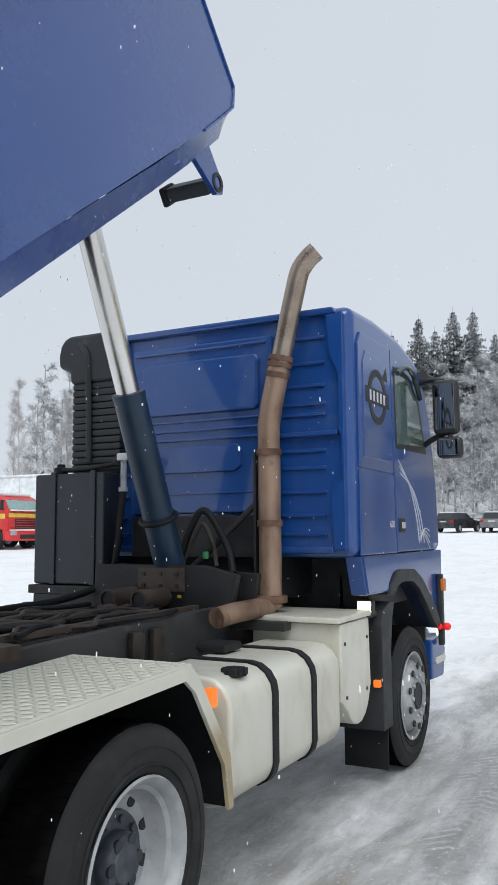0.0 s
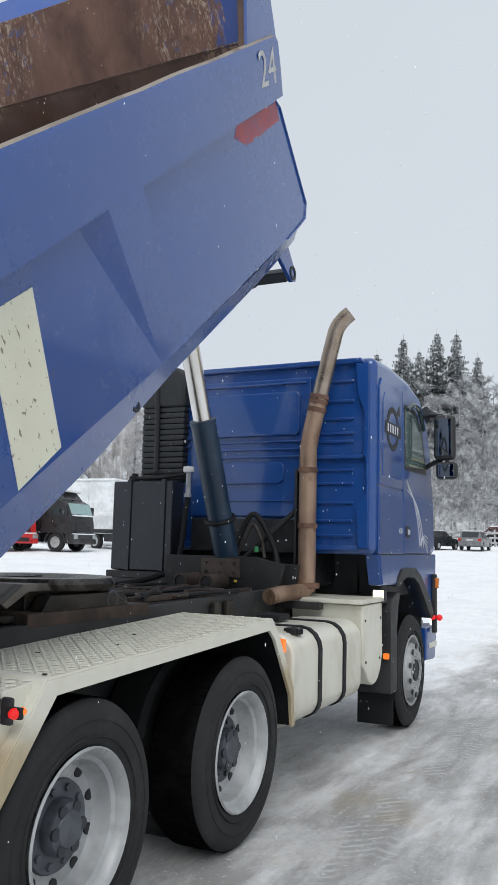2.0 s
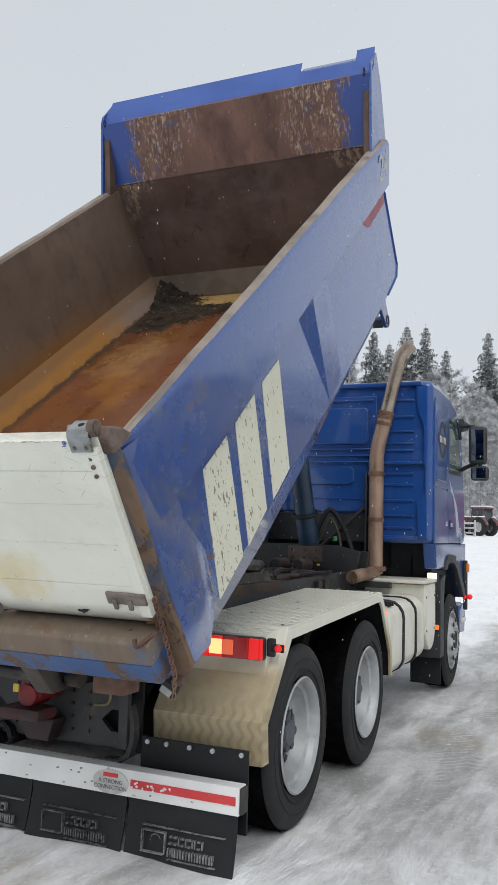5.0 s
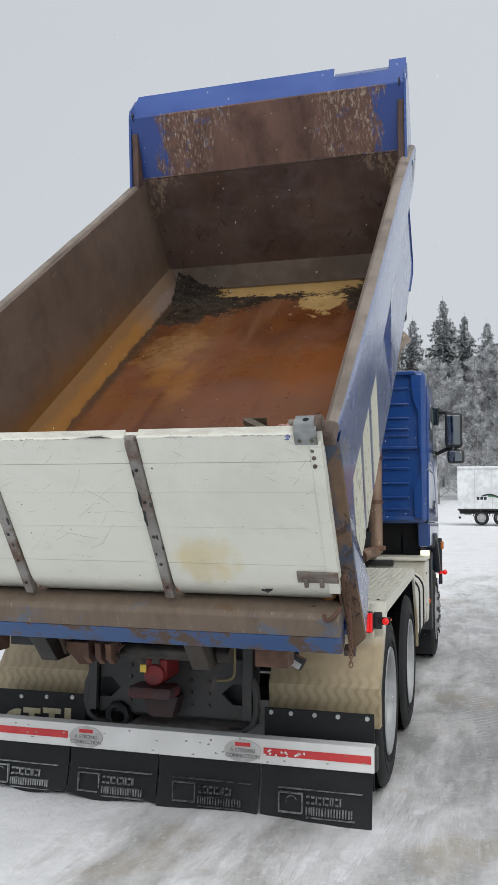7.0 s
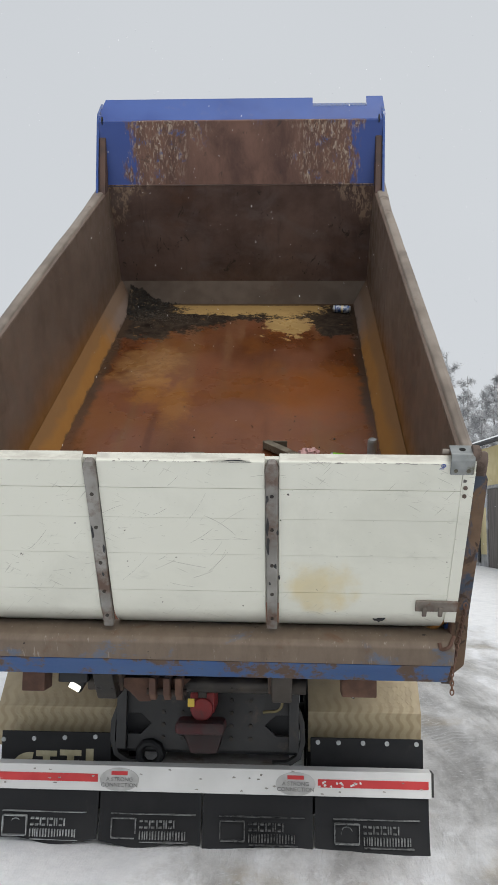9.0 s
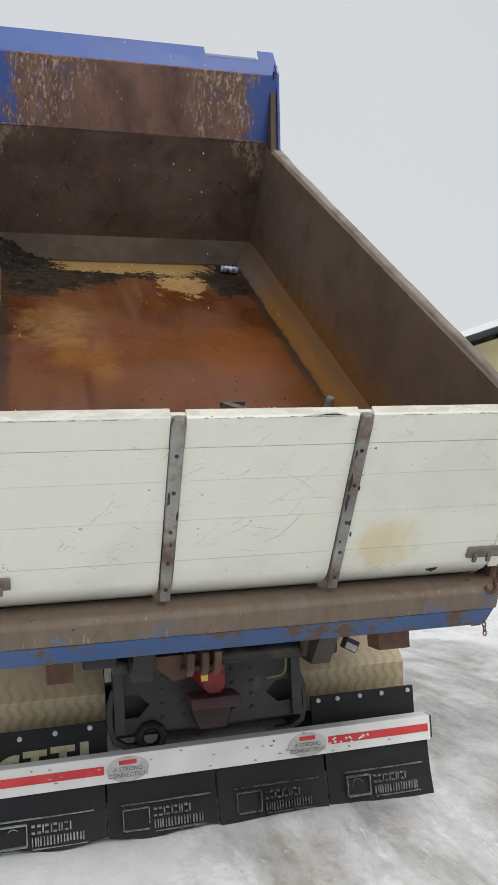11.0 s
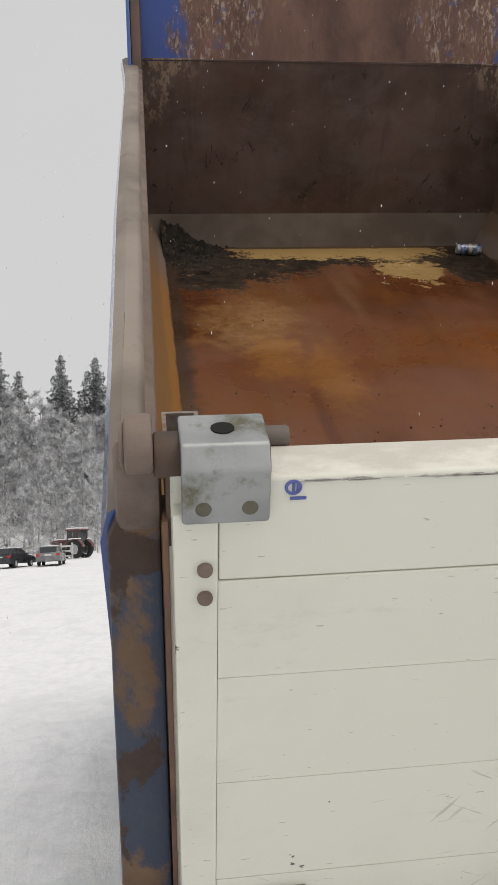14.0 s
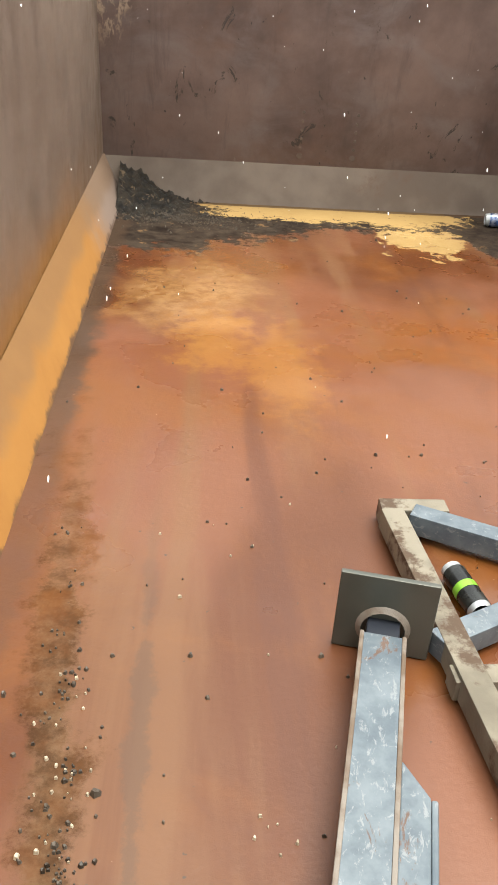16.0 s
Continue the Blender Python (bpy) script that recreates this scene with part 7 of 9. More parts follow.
# tailgate
def build_gate():
    levels = (1.475, 1.72, 1.925, 2.115, 2.265, 2.402)
    bm = box(-1.19, 1.19, 0.075, 0.10, 1.64, 2.40, 0.004)
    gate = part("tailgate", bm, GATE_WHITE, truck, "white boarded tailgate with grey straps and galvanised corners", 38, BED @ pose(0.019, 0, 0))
    d = 0.025
    rnd = random.Random(11)
    for (a, b) in zip(levels, levels[1:]):
        for x0, x1 in ((-1.1346, -0.412), (-0.354, 0.337), (0.395, 1.1346)):
            if a < 1.6:
                prof = [(0.17, a - 0.035), (0.138, a - 0.010), (0.106, a + 0.026), (0.080, a + 0.064), (0.063, a + 0.102), (0.056, a + 0.140), (0.055, b - 0.0012), (0.085, b - 0.0012)]
                p = prism(prof, "x", x0, x1, 0.002)
            elif b > 2.4:
                k = rnd.uniform(-0.003, 0.003)
                p = prism([(0.055, a + 0.0004), (0.055, b - 0.004 + k), (0.098, b + 0.014 + k), (0.098, a + 0.0004)], "x", x0, x1, 0.004)
            else:
                p = box(x0, x1, 0.055 + rnd.uniform(-0.0008, 0.0008), 0.085, a + 0.0004, b - 0.0004, 0.0006)
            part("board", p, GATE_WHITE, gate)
    for x in (-0.383, 0.366):
        st = part("strap", prism([(x - 0.023, 1.512), (x + 0.023, 1.512), (x + 0.027, 2.37), (x + 0.016, 2.398), (x - 0.016, 2.398), (x - 0.027, 2.37)], "y", 0.040, 0.085, 0.006), STRAP, gate, "worn grey strap, browned at the top")
        for v in (1.58, 1.72, 1.88, 2.07, 2.24):
            part("strap_bolt", disc((x, 0.036, v), 0.0085, 0.008, "y", 8), GREASE, st)
    for s in (1, -1):
        part("end_stile", box(*sorted((s * 1.135, s * 1.185)), 0.052, 0.085, 1.565, 2.36, 0.003), GATE_WHITE, gate)
        for v in (2.286, 2.246):
            part("stile_bolt", disc((s * 1.150, 0.044, v), 0.009, 0.012, "y", 12, None, 0.003), HINGE_IRON, gate)
        # galvanised corner bracket over the top edge
        br = part("corner_bracket", strip([(0.050, 2.352), (0.050, 2.418), (0.060, 2.436), (0.125, 2.438)], "x", *sorted((s * 1.080, s * 1.175)), 0.008, None, 0.004), BRACKET, gate, "stained galvanised hinge bracket")
        part("bracket_hole", disc((s * 1.128, 0.090, 2.4445), 0.013, 0.0015, "z", 16), HOLE_BLACK, br)
        for x in (1.102, 1.152):
            part("bracket_bolt", disc((s * x, 0.041, 2.372), 0.009, 0.004, "y", 12, None, 0.001), BOLT_STAIN, br)
        part("hinge_pin", disc((s * 1.082, 0.108, 2.424), 0.012, -s * 0.03, "x", 14, None, 0.003), RUSTY_GREY, br)
        lh = part("lower_hinge", box(*sorted((s * 1.0, s * 1.185)), 0.043, 0.057, 1.632, 1.69, 0.004), RUSTY_GREY, gate, "rusty lower hinge plate")
        for x in (1.03, 1.10):
            part("hinge_rib", box(*sorted((s * x, s * (x + 0.02))), 0.032, 0.045, 1.612, 1.66, 0.004), RUSTY_GREY, lh)
        mk = part("round_sticker", lathe([(0, 0.0062), (0, 0.0095), (0.0015, 0.0095), (0.0015, 0.0062)], (s * 1.054, 0.053, 2.388), "y", 20, None, True), STICKER, gate)
        part("sticker_bar", box(s * 1.054 - 0.0012, s * 1.054 + 0.0018, 0.0532, 0.0555, 2.383, 2.3935), STICKER, gate)
        part("sticker_bar", box(s * 1.054 + 0.0035, s * 1.054 + 0.0055, 0.0532, 0.0555, 2.384, 2.3935), STICKER, gate)
        part("sticker_text", box(s * 1.048 - 0.009, s * 1.048 + 0.009, 0.0535, 0.0555, 2.372, 2.3755), STICKER, gate)
    part("torn_edge", prism([(0.10, 2.398), (0.285, 2.398), (0.27, 2.405), (0.22, 2.411), (0.15, 2.406)], "y", 0.050, 0.060, 0.0015), GATE_WHITE, gate)
    part("torn_hole", prism([(0.16, 2.401), (0.20, 2.4035), (0.262, 2.402), (0.235, 2.4085), (0.19, 2.4075)], "y", 0.0485, 0.062), INK, gate)
    part("gouge", prism([(0.818, 1.570), (0.832, 1.566), (0.846, 1.573), (0.862, 1.571), (0.874, 1.576), (0.866, 1.564), (0.852, 1.560), (0.846, 1.552), (0.838, 1.561), (0.826, 1.562)], "y", 0.058, 0.066), INK, gate)
    # long scratches across the middle boards
    rnd = random.Random(41)
    for k in range(23):
        x0, v0 = rnd.uniform(-0.34, 0.30), rnd.uniform(1.75, 2.36)
        if k > 17:
            x0 = rnd.uniform(-1.0, 1.0)
        a, ln, bend = rnd.uniform(-0.5, 0.9), rnd.uniform(0.04, 0.20), rnd.uniform(-0.25, 0.25)
        pts = []
        for j in range(6):
            t = j / 5
            pts.append((x0 + ln * t * math.cos(a + bend * t), 0.0552, v0 + ln * t * math.sin(a + bend * t)))
        if max(p[2] for p in pts) < 2.38 and (abs(pts[-1][0]) < 0.31 or k > 17):
            part("scratch", tube(pts, [0.0004] + [rnd.uniform(0.0004, 0.0009)] * 4 + [0.0004], 4), SCRATCH, gate)
    # chipped and soiled upper edge of the top boards
    rnd = random.Random(77)
    for k in range(90):
        x0 = rnd.uniform(-1.06, 1.04)
        if min(abs(x0 + 0.383), abs(x0 - 0.366)) < 0.07:
            continue
        ln, h = rnd.uniform(0.006, 0.045), rnd.uniform(0.0006, 0.0020)
        v0 = 2.397 - rnd.uniform(0.0, 0.004)
        pts = [(x0 + ln * t, v0 + (h * rnd.uniform(0.2, 1.0) if 0 < t < 1 else 0.0)) for t in (0, 0.2, 0.45, 0.7, 1)] + [(x0 + ln * t, v0 - h * rnd.uniform(0.1, 0.8)) for t in (0.75, 0.4, 0.15)]
        part("edge_chip", prism(pts, "y", 0.0535, 0.0575), CHIP, gate)
    # places where the straps' paint has peeled to black
    rnd = random.Random(23)
    for x, v, w, h in ((0.340, 2.20, 0.012, 0.05), (0.340, 2.02, 0.014, 0.12), (0.341, 1.94, 0.018, 0.10), (0.375, 1.86, 0.014, 0.03), (0.385, 2.04, 0.010, 0.03), (0.392, 1.80, 0.010, 0.03), (0.350, 1.77, 0.012, 0.02), (-0.408, 2.0, 0.014, 0.08), (-0.368, 1.93, 0.012, 0.05), (-0.383, 1.80, 0.010, 0.03)):
        pts = [(x + w * (0.5 + rnd.uniform(0.25, 0.6) * math.cos(q)), v + h * (0.5 + rnd.uniform(0.3, 0.55) * math.sin(q))) for q in [k * math.tau / 11 for k in range(11)]]
        part("peeled_spot", prism(pts, "y", 0.0385, 0.043), INK, gate)


SCRATCH = surface("grey_scratch", (0.24, 0.23, 0.20), (0.36, 0.35, 0.31), 60, (0.6, 0.8), bump=0.0)
BOLT_STAIN = surface("stained_bolt_head", (0.055, 0.05, 0.035), (0.13, 0.12, 0.09), 60, (0.5, 0.7), metal=0.3, bump=0.2)
STICKER = surface("blue_sticker", (0.05, 0.07, 0.28), (0.10, 0.13, 0.36), 60, (0.5, 0.6), bump=0.0)
build_gate()


# ---- loose things on the tipper floor ----
def on_floor(x, u, turn=0.0, lift=0.0):
    """Pose of a thing lying on the raised floor."""
    return BED @ pose(x, u, 1.402 + lift, 0, 0, turn)


def build_prop():
    root = thing("steel_prop", "grey steel prop with a square foot plate on rusty floor", "steel prop")
    root.matrix_world = on_floor(-0.476, 0.70, -14)
    # local y runs along the shaft
    bm = prism([(-0.037, 0.012), (0.037, 0.012), (0.037, 0.086), (-0.037, 0.086)], "y", 0.0, 0.60, 0.005)
    part("shaft", bm, PROP, root)
    for x in (-0.037, 0.037):
        part("edge_weld", box(x - 0.004, x + 0.004, 0.0, 0.60, 0.083, 0.088, 0.002), PROP_RUST, root)
    part("inner_tube", box(-0.030, 0.030, 0.59, 0.65, 0.02, 0.08, 0.004), TANK_BLACK, root)
    part("foot_plate", box(-0.088, 0.088, 0.645, 0.658, 0.0, 0.172, 0.003), PLATE_DARK, root)
    bm = lathe([(0.636, 0.040), (0.644, 0.050)], (0, 0, 0.06), "y", 24)
    part("weld_ring", bm, PROP_RUST, root)
    part("gusset", prism([(0.040, 0.0), (0.085, 0.0), (0.085, 0.28), (0.040, 0.34)], "z", 0.015, 0.082, 0.004), PROP, root)
    part("gusset_edge", box(0.085, 0.095, 0.0, 0.28, 0.015, 0.08, 0.003), PROP, root)


def build_trestle():
    root = thing("steel_trestle", "grey welded trestle of square tube, lying on rusty floor", "trestle")
    root.matrix_world = on_floor(0, 0)

    def bar_(nm, a, b, w, z, mat_):
        a, b = Vector((*a, 0)), Vector((*b, 0))
        d = b - a
        t = Matrix.Translation((a.x, a.y, z)) @ Matrix.Rotation(math.atan2(d.y, d.x), 4, "Z")
        part(nm, box(0, d.length, -w / 2, w / 2, 0, w, 0.004, None, t), mat_, root)
    bar_("leg", (-0.225, 1.715), (-0.165, 0.95), 0.052, 0.012, PROP_WORN)
    bar_("leg", (-0.18, 1.71), (0.55, 1.32), 0.052, 0.014, PROP)
    bar_("foot_bar", (-0.245, 1.745), (-0.09, 1.745), 0.05, 0.004, PROP_WORN)
    bar_("rung", (-0.225, 1.30), (0.10, 1.47), 0.05, 0.012, PROP)
    bar_("rung", (-0.22, 1.22), (0.50, 1.24), 0.045, 0.010, PROP_WORN)
    bar_("long_bar", (0.30, 1.90), (0.62, 1.62), 0.05, 0.02, PROP_WORN)
    part("end_plate", box(0.28, 0.44, 1.90, 1.91, 0.0, 0.065, 0.003), PROP_WORN, root)


def build_can(name, label, x, u, turn, mats, r=0.033, h=0.115, upright=False):
    root = thing(name, label, "drink can")
    root.matrix_world = on_floor(x, u, turn, 0.0)
    up = Matrix.Translation((0, 0, 0)) if upright else Matrix.Translation((0, -h / 2, r)) @ Matrix.Rotation(radians(-90), 4, "X")
    def ring(pr, m_, nm):
        b = lathe(pr, (0, 0, 0), "z", 24)
        b.transform(up)
        part(nm, b, m_, root)
    ring([(0.010, r), (h * 0.45, r), (h * 0.88, r)], mats[0], "wall")
    ring([(0.0, r * 0.75), (0.003, r * 0.8), (0.012, r * 0.99)], GALV, "base")
    ring([(h * 0.87, r * 0.99), (h * 0.95, r * 0.86), (h, r * 0.84), (h - 0.004, r * 0.78), (h - 0.005, 0.0)], GALV, "top")
    ring([(h * 0.40, r + 0.0006), (h * 0.42, r + 0.0008), (h * 0.52, r + 0.0008), (h * 0.54, r + 0.0006)], mats[1], "print_band")


def make_prop_paint():
    """Grey-blue paint, chalky in flecks, worn to rust in patches."""
    g = Mat("worn_grey_paint", metal=0.1)
    col = g.mix(g.step(g.noise(14, 7, None, 0.65), 0.3, 0.7), (0.070, 0.092, 0.112), (0.140, 0.168, 0.188))
    fleck = g.step(g.noise(46, 8, g.stretch(1.5, 0.8, 1.5), 0.75, 0.6), 0.55, 0.62)
    col = g.mix(g.op("MULTIPLY", fleck, 0.6), col, (0.25, 0.265, 0.27))
    rust = g.step(g.noise(11, 8, g.stretch(1.2, 0.6, 1.2), 0.74, 0.7), 0.60, 0.65)
    col = g.mix(g.op("MULTIPLY", rust, 0.85), col, g.mix(g.noise(40, 5), (0.065, 0.034, 0.022), (0.17, 0.092, 0.055)))
    g.bump(g.op("ADD", g.noise(90, 4), rust), 0.2, 0.002)
    return g.done(col, g.step(rust, 0, 1, 0.42, 0.75))


PROP_WORN = surface("muddy_grey_tube", (0.115, 0.098, 0.070), (0.21, 0.185, 0.14), 16, (0.5, 0.7), metal=0.1, dirt=((0.070, 0.042, 0.024), 0.50, 0.60), bump=0.3)
PROP = make_prop_paint()
PROP_RUST = surface("rust_worn_edge", (0.10, 0.065, 0.04), (0.19, 0.165, 0.14), 30, (0.5, 0.7), bump=0.3)
PLATE_DARK = surface("dark_green_grey_plate", (0.065, 0.07, 0.06), (0.10, 0.10, 0.085), 8, (0.3, 0.5), metal=0.3, dirt=((0.14, 0.08, 0.05), 0.56, 0.75))
CAN_BLUE = surface("blue_silver_can", (0.05, 0.10, 0.25), (0.45, 0.47, 0.5), 30, (0.2, 0.35), metal=0.4, bump=0.0)
CAN_GOLD = surface("gold_can_print", (0.45, 0.33, 0.12), (0.55, 0.5, 0.4), 30, (0.25, 0.4), metal=0.4, bump=0.0)
CAN_BLACK = surface("black_can_print", (0.012, 0.013, 0.013), (0.03, 0.032, 0.03), 30, (0.2, 0.35), metal=0.3, bump=0.0)
CAN_GREEN = surface("green_can_print", (0.16, 0.42, 0.03), (0.25, 0.52, 0.06), 40, (0.25, 0.4), metal=0.3, bump=0.0)
PINK = surface("faded_wrapper", (0.45, 0.24, 0.24), (0.55, 0.36, 0.34), 30, (0.4, 0.6), bump=0.1)
build_prop()
build_trestle()
build_can("blue_can", "blue and silver drink can lying by the front wall", 0.925, 4.50, 82, (CAN_BLUE, CAN_GOLD), 0.036, 0.16)
build_can("black_can", "black drink can with a green print beside the trestle", -0.118, 1.478, 10, (CAN_BLACK, CAN_GREEN), 0.0255, 0.138)
build_can("green_can", "green drink can lying on the rusty floor", 0.78, 1.74, 75, (CAN_GREEN, CAN_GREEN), 0.033, 0.13)
build_can("silver_can", "plain silver can standing on the rusty floor", 0.985, 1.84, 0, (GALV, GALV), 0.030, 0.12, True)
wr = part("crumpled_wrapper", bmesh.new(), PINK)
bm = bmesh.new()
bmesh.ops.create_icosphere(bm, subdivisions=3, radius=0.05)
for v in bm.verts:
    v.co = Vector((v.co.x * 1.3, v.co.y * 0.8, max(0, v.co.z * 0.8 + 0.03))) + v.co * 0.5 * noise.noise(v.co * 40)
bm.to_mesh(wr.data)
bm.free()
wr.matrix_world = on_floor(0.58, 1.80)
tagged(wr, "faded pink crumpled wrapper on the rusty floor", "wrapper")


def scatter_grit(name, label, spots, seed, mat_, size):
    """Small stones and chips as one heap."""
    rnd = random.Random(seed)
    verts, faces = [], []
    for cx, cu, sx, su, n in spots:
        for _ in range(n):
            x, u = rnd.gauss(cx, sx), rnd.gauss(cu, su)
            if not (-1.05 < x < 1.05 and 0.12 < u < 4.72):
                continue
            r = size * rnd.uniform(0.4, 1.3) * (1.6 if rnd.random() < 0.06 else 1)
            k = len(verts)
            for a in range(5):
                q = a * math.tau / 5 + rnd.random()
                verts.append((x + r * math.cos(q), u + r * math.sin(q), 1.399))
                verts.append((x + 0.6 * r * math.cos(q), u + 0.6 * r * math.sin(q), 1.402 + r * rnd.uniform(0.5, 1.0)))
            for a in range(5):
                b = (a + 1) % 5
                faces.append((k + 2 * a, k + 2 * b, k + 2 * b + 1, k + 2 * a + 1))
            faces.append(tuple(k + 2 * a + 1 for a in range(5)))
    ob = raw(name, verts, faces, mat_)
    ob.matrix_world = BED
    return tagged(ob, label, "gravel", "", "stuff")


GRIT = surface("dark_grit", (0.030, 0.023, 0.017), (0.10, 0.080, 0.060), 60, (0.4, 0.8), bump=0.2)
PALE_GRIT = surface("pale_chips", (0.30, 0.25, 0.18), (0.50, 0.43, 0.32), 60, (0.6, 0.8), bump=0.2)
scatter_grit("wet_grit", "wet dark grit heaped in the floor's corner and lane", ((-0.9, 4.55, 0.10, 0.10, 700), (-0.8, 4.42, 0.16, 0.10, 700), (-0.6, 4.36, 0.2, 0.07, 400), *[(-0.872 - (u - 1.0) * 0.105 + dx, u, sx, 0.022, n) for u, dx, sx, n in ((0.72, 0.01, 0.022, 22), (0.79, -0.03, 0.012, 14), (0.86, 0.035, 0.010, 30), (0.91, 0.02, 0.012, 26), (0.98, -0.01, 0.018, 10), (1.06, 0.03, 0.010, 16), (1.17, -0.02, 0.015, 9), (1.24, 0.02, 0.010, 14), (1.36, 0.0, 0.015, 8), (1.52, 0.02, 0.012, 7), (1.70, 0.01, 0.015, 5))], (0.98, 4.5, 0.04, 0.06, 200)), 5, GRIT, 0.0035)
scatter_grit("scattered_chips", "small dark chips scattered over the rusty floor", ((-0.1, 2.0, 0.6, 1.1, 110), (-0.86, 0.9, 0.05, 0.12, 16), (-0.84, 1.1, 0.04, 0.2, 10)), 6, GRIT, 0.005)
scatter_grit("pale_chips", "pale stone chips scattered over the rusty floor", ((-0.86, 0.95, 0.03, 0.2, 30), (-0.5, 1.2, 0.35, 0.6, 30), (-0.55, 0.95, 0.03, 0.04, 6)), 7, PALE_GRIT, 0.0035)


def build_mud_heap():
    """Wet mud left in the front corner: a bumpy heap that climbs the sloping foot."""
    nx, nu = 72, 60
    verts, faces = [], []
    for i in range(nx + 1):
        for j in range(nu + 1):
            x, u = -1.075 + 0.62 * i / nx, 4.22 + 0.56 * j / nu
            a, b = (x + 1.075) / 0.62, (u - 4.22) / 0.56
            h = 0.17 * max(0.0, 1 - a * 1.5) ** 1.2 * b ** 2.2 + 0.035 * b * max(0.0, 1 - a)
            h += 0.030 * noise.noise((x * 14, u * 14, 0.0)) + 0.026 * noise.noise((x * 38, u * 38, 3.0)) + 0.014 * noise.noise((x * 85, u * 85, 5.0)) - 0.014
            edge = min(1.0, 3 * (1 - a), 4 * b)
            verts.append((x, u, 1.396 + h * edge - 0.006 * (1 - edge)))
    for i in range(nx):
        for j in range(nu):
            n = i * (nu + 1) + j
            faces.append((n, n + nu + 1, n + nu + 2, n + 1))
    ob = raw("mud_heap", verts, faces, MUD, None, "", True)
    ob.matrix_world = BED
    tagged(ob, "wet dark mud heaped in the corner of the rusty floor", "mud", "", "stuff")


MUD = surface("wet_dark_mud", (0.007, 0.006, 0.005), (0.036, 0.028, 0.020), 45, (0.45, 0.95), bump=1.0, dist=0.012, dirt=((0.15, 0.105, 0.065), 0.58, 0.63), spec=0.3)
build_mud_heap()


# ---- ground ----
def ground_z(x, y):
    d = math.hypot(x, y - 2.0)
    az = math.degrees(math.atan2(x, y - 2.0))
    z = 0.032 * max(0.0, d - 10.0) if d < 100 else 2.88 + 0.01 * min(d - 100, 60)
    front = max(0.0, 1 - abs(az) / 32.0) ** 0.5 if abs(az) < 32 else 0.0
    z += front * 0.16 * max(0.0, min(d, 175) - 98.0)
    if d > 175:
        z += 0.004 * (d - 175)
    # snow bank before the wood
    z += 1.6 * math.exp(-((d - 96) / 6.0) ** 2) * math.exp(-((az - 1.0) / 4.5) ** 2)
    return z


def build_ground():
    def axis(lo, hi):
        near = [i * 0.12 for i in range(int(-7 / 0.12), int(9 / 0.12) + 1)]
        far, q, stp = [], 9.0, 0.3
        while q < 3000:
            far.append(q)
            q += stp
            stp *= 1.13
        return sorted([-f - 0.0 for f in far] + near + far)
    xs = axis(0, 0)
    ys = [v + 1.0 for v in axis(0, 0)]
    verts = []
    for y in ys:
        for x in xs:
            z = ground_z(x, y)
            d = math.hypot(x, y)
            if d < 14:
                f = min(1.0, (14 - d) / 6)
                z += f * (0.020 * noise.noise((x * 0.9, y * 0.5, 0.3)) + (0.050 if x < -1.5 else 0.012) * noise.noise((x * 3.1, y * 2.2, 4.0)) + (0.022 * noise.noise((x * 6.3, y * 5.0, 7.0)) if x < -1.5 else 0.0) + 0.006 * noise.noise((x * 9, y * 7, 1.0)))
                for rx in (1.75, 3.05, -2.3, -3.6):
                    z -= f * 0.022 * math.exp(-((x - rx - 0.15 * math.sin(y * 0.3)) / 0.17) ** 2)
                # the truck has sunk a little
                k = max(0.0, min(1.0, (2.0 - abs(x)) / 0.55)) * max(0.0, min(1.0, (y - 0.05) / 0.4)) * max(0.0, min(1.0, (7.8 - y) / 0.8))
                if k > 0:
                    z = z * (1 - k) + (min(z, 0.0) * 0.4 - 0.052) * k
            verts.append((x, y, z))
    nx = len(xs)
    faces = [(j * nx + i, j * nx + i + 1, (j + 1) * nx + i + 1, (j + 1) * nx + i) for j in range(len(ys) - 1) for i in range(nx - 1)]
    ob = raw("ground", verts, faces, GROUND, None, "", True)
    return tagged(ob, "packed snow yard with grey icy wheel tracks", "ground", "", "structure")


build_ground()


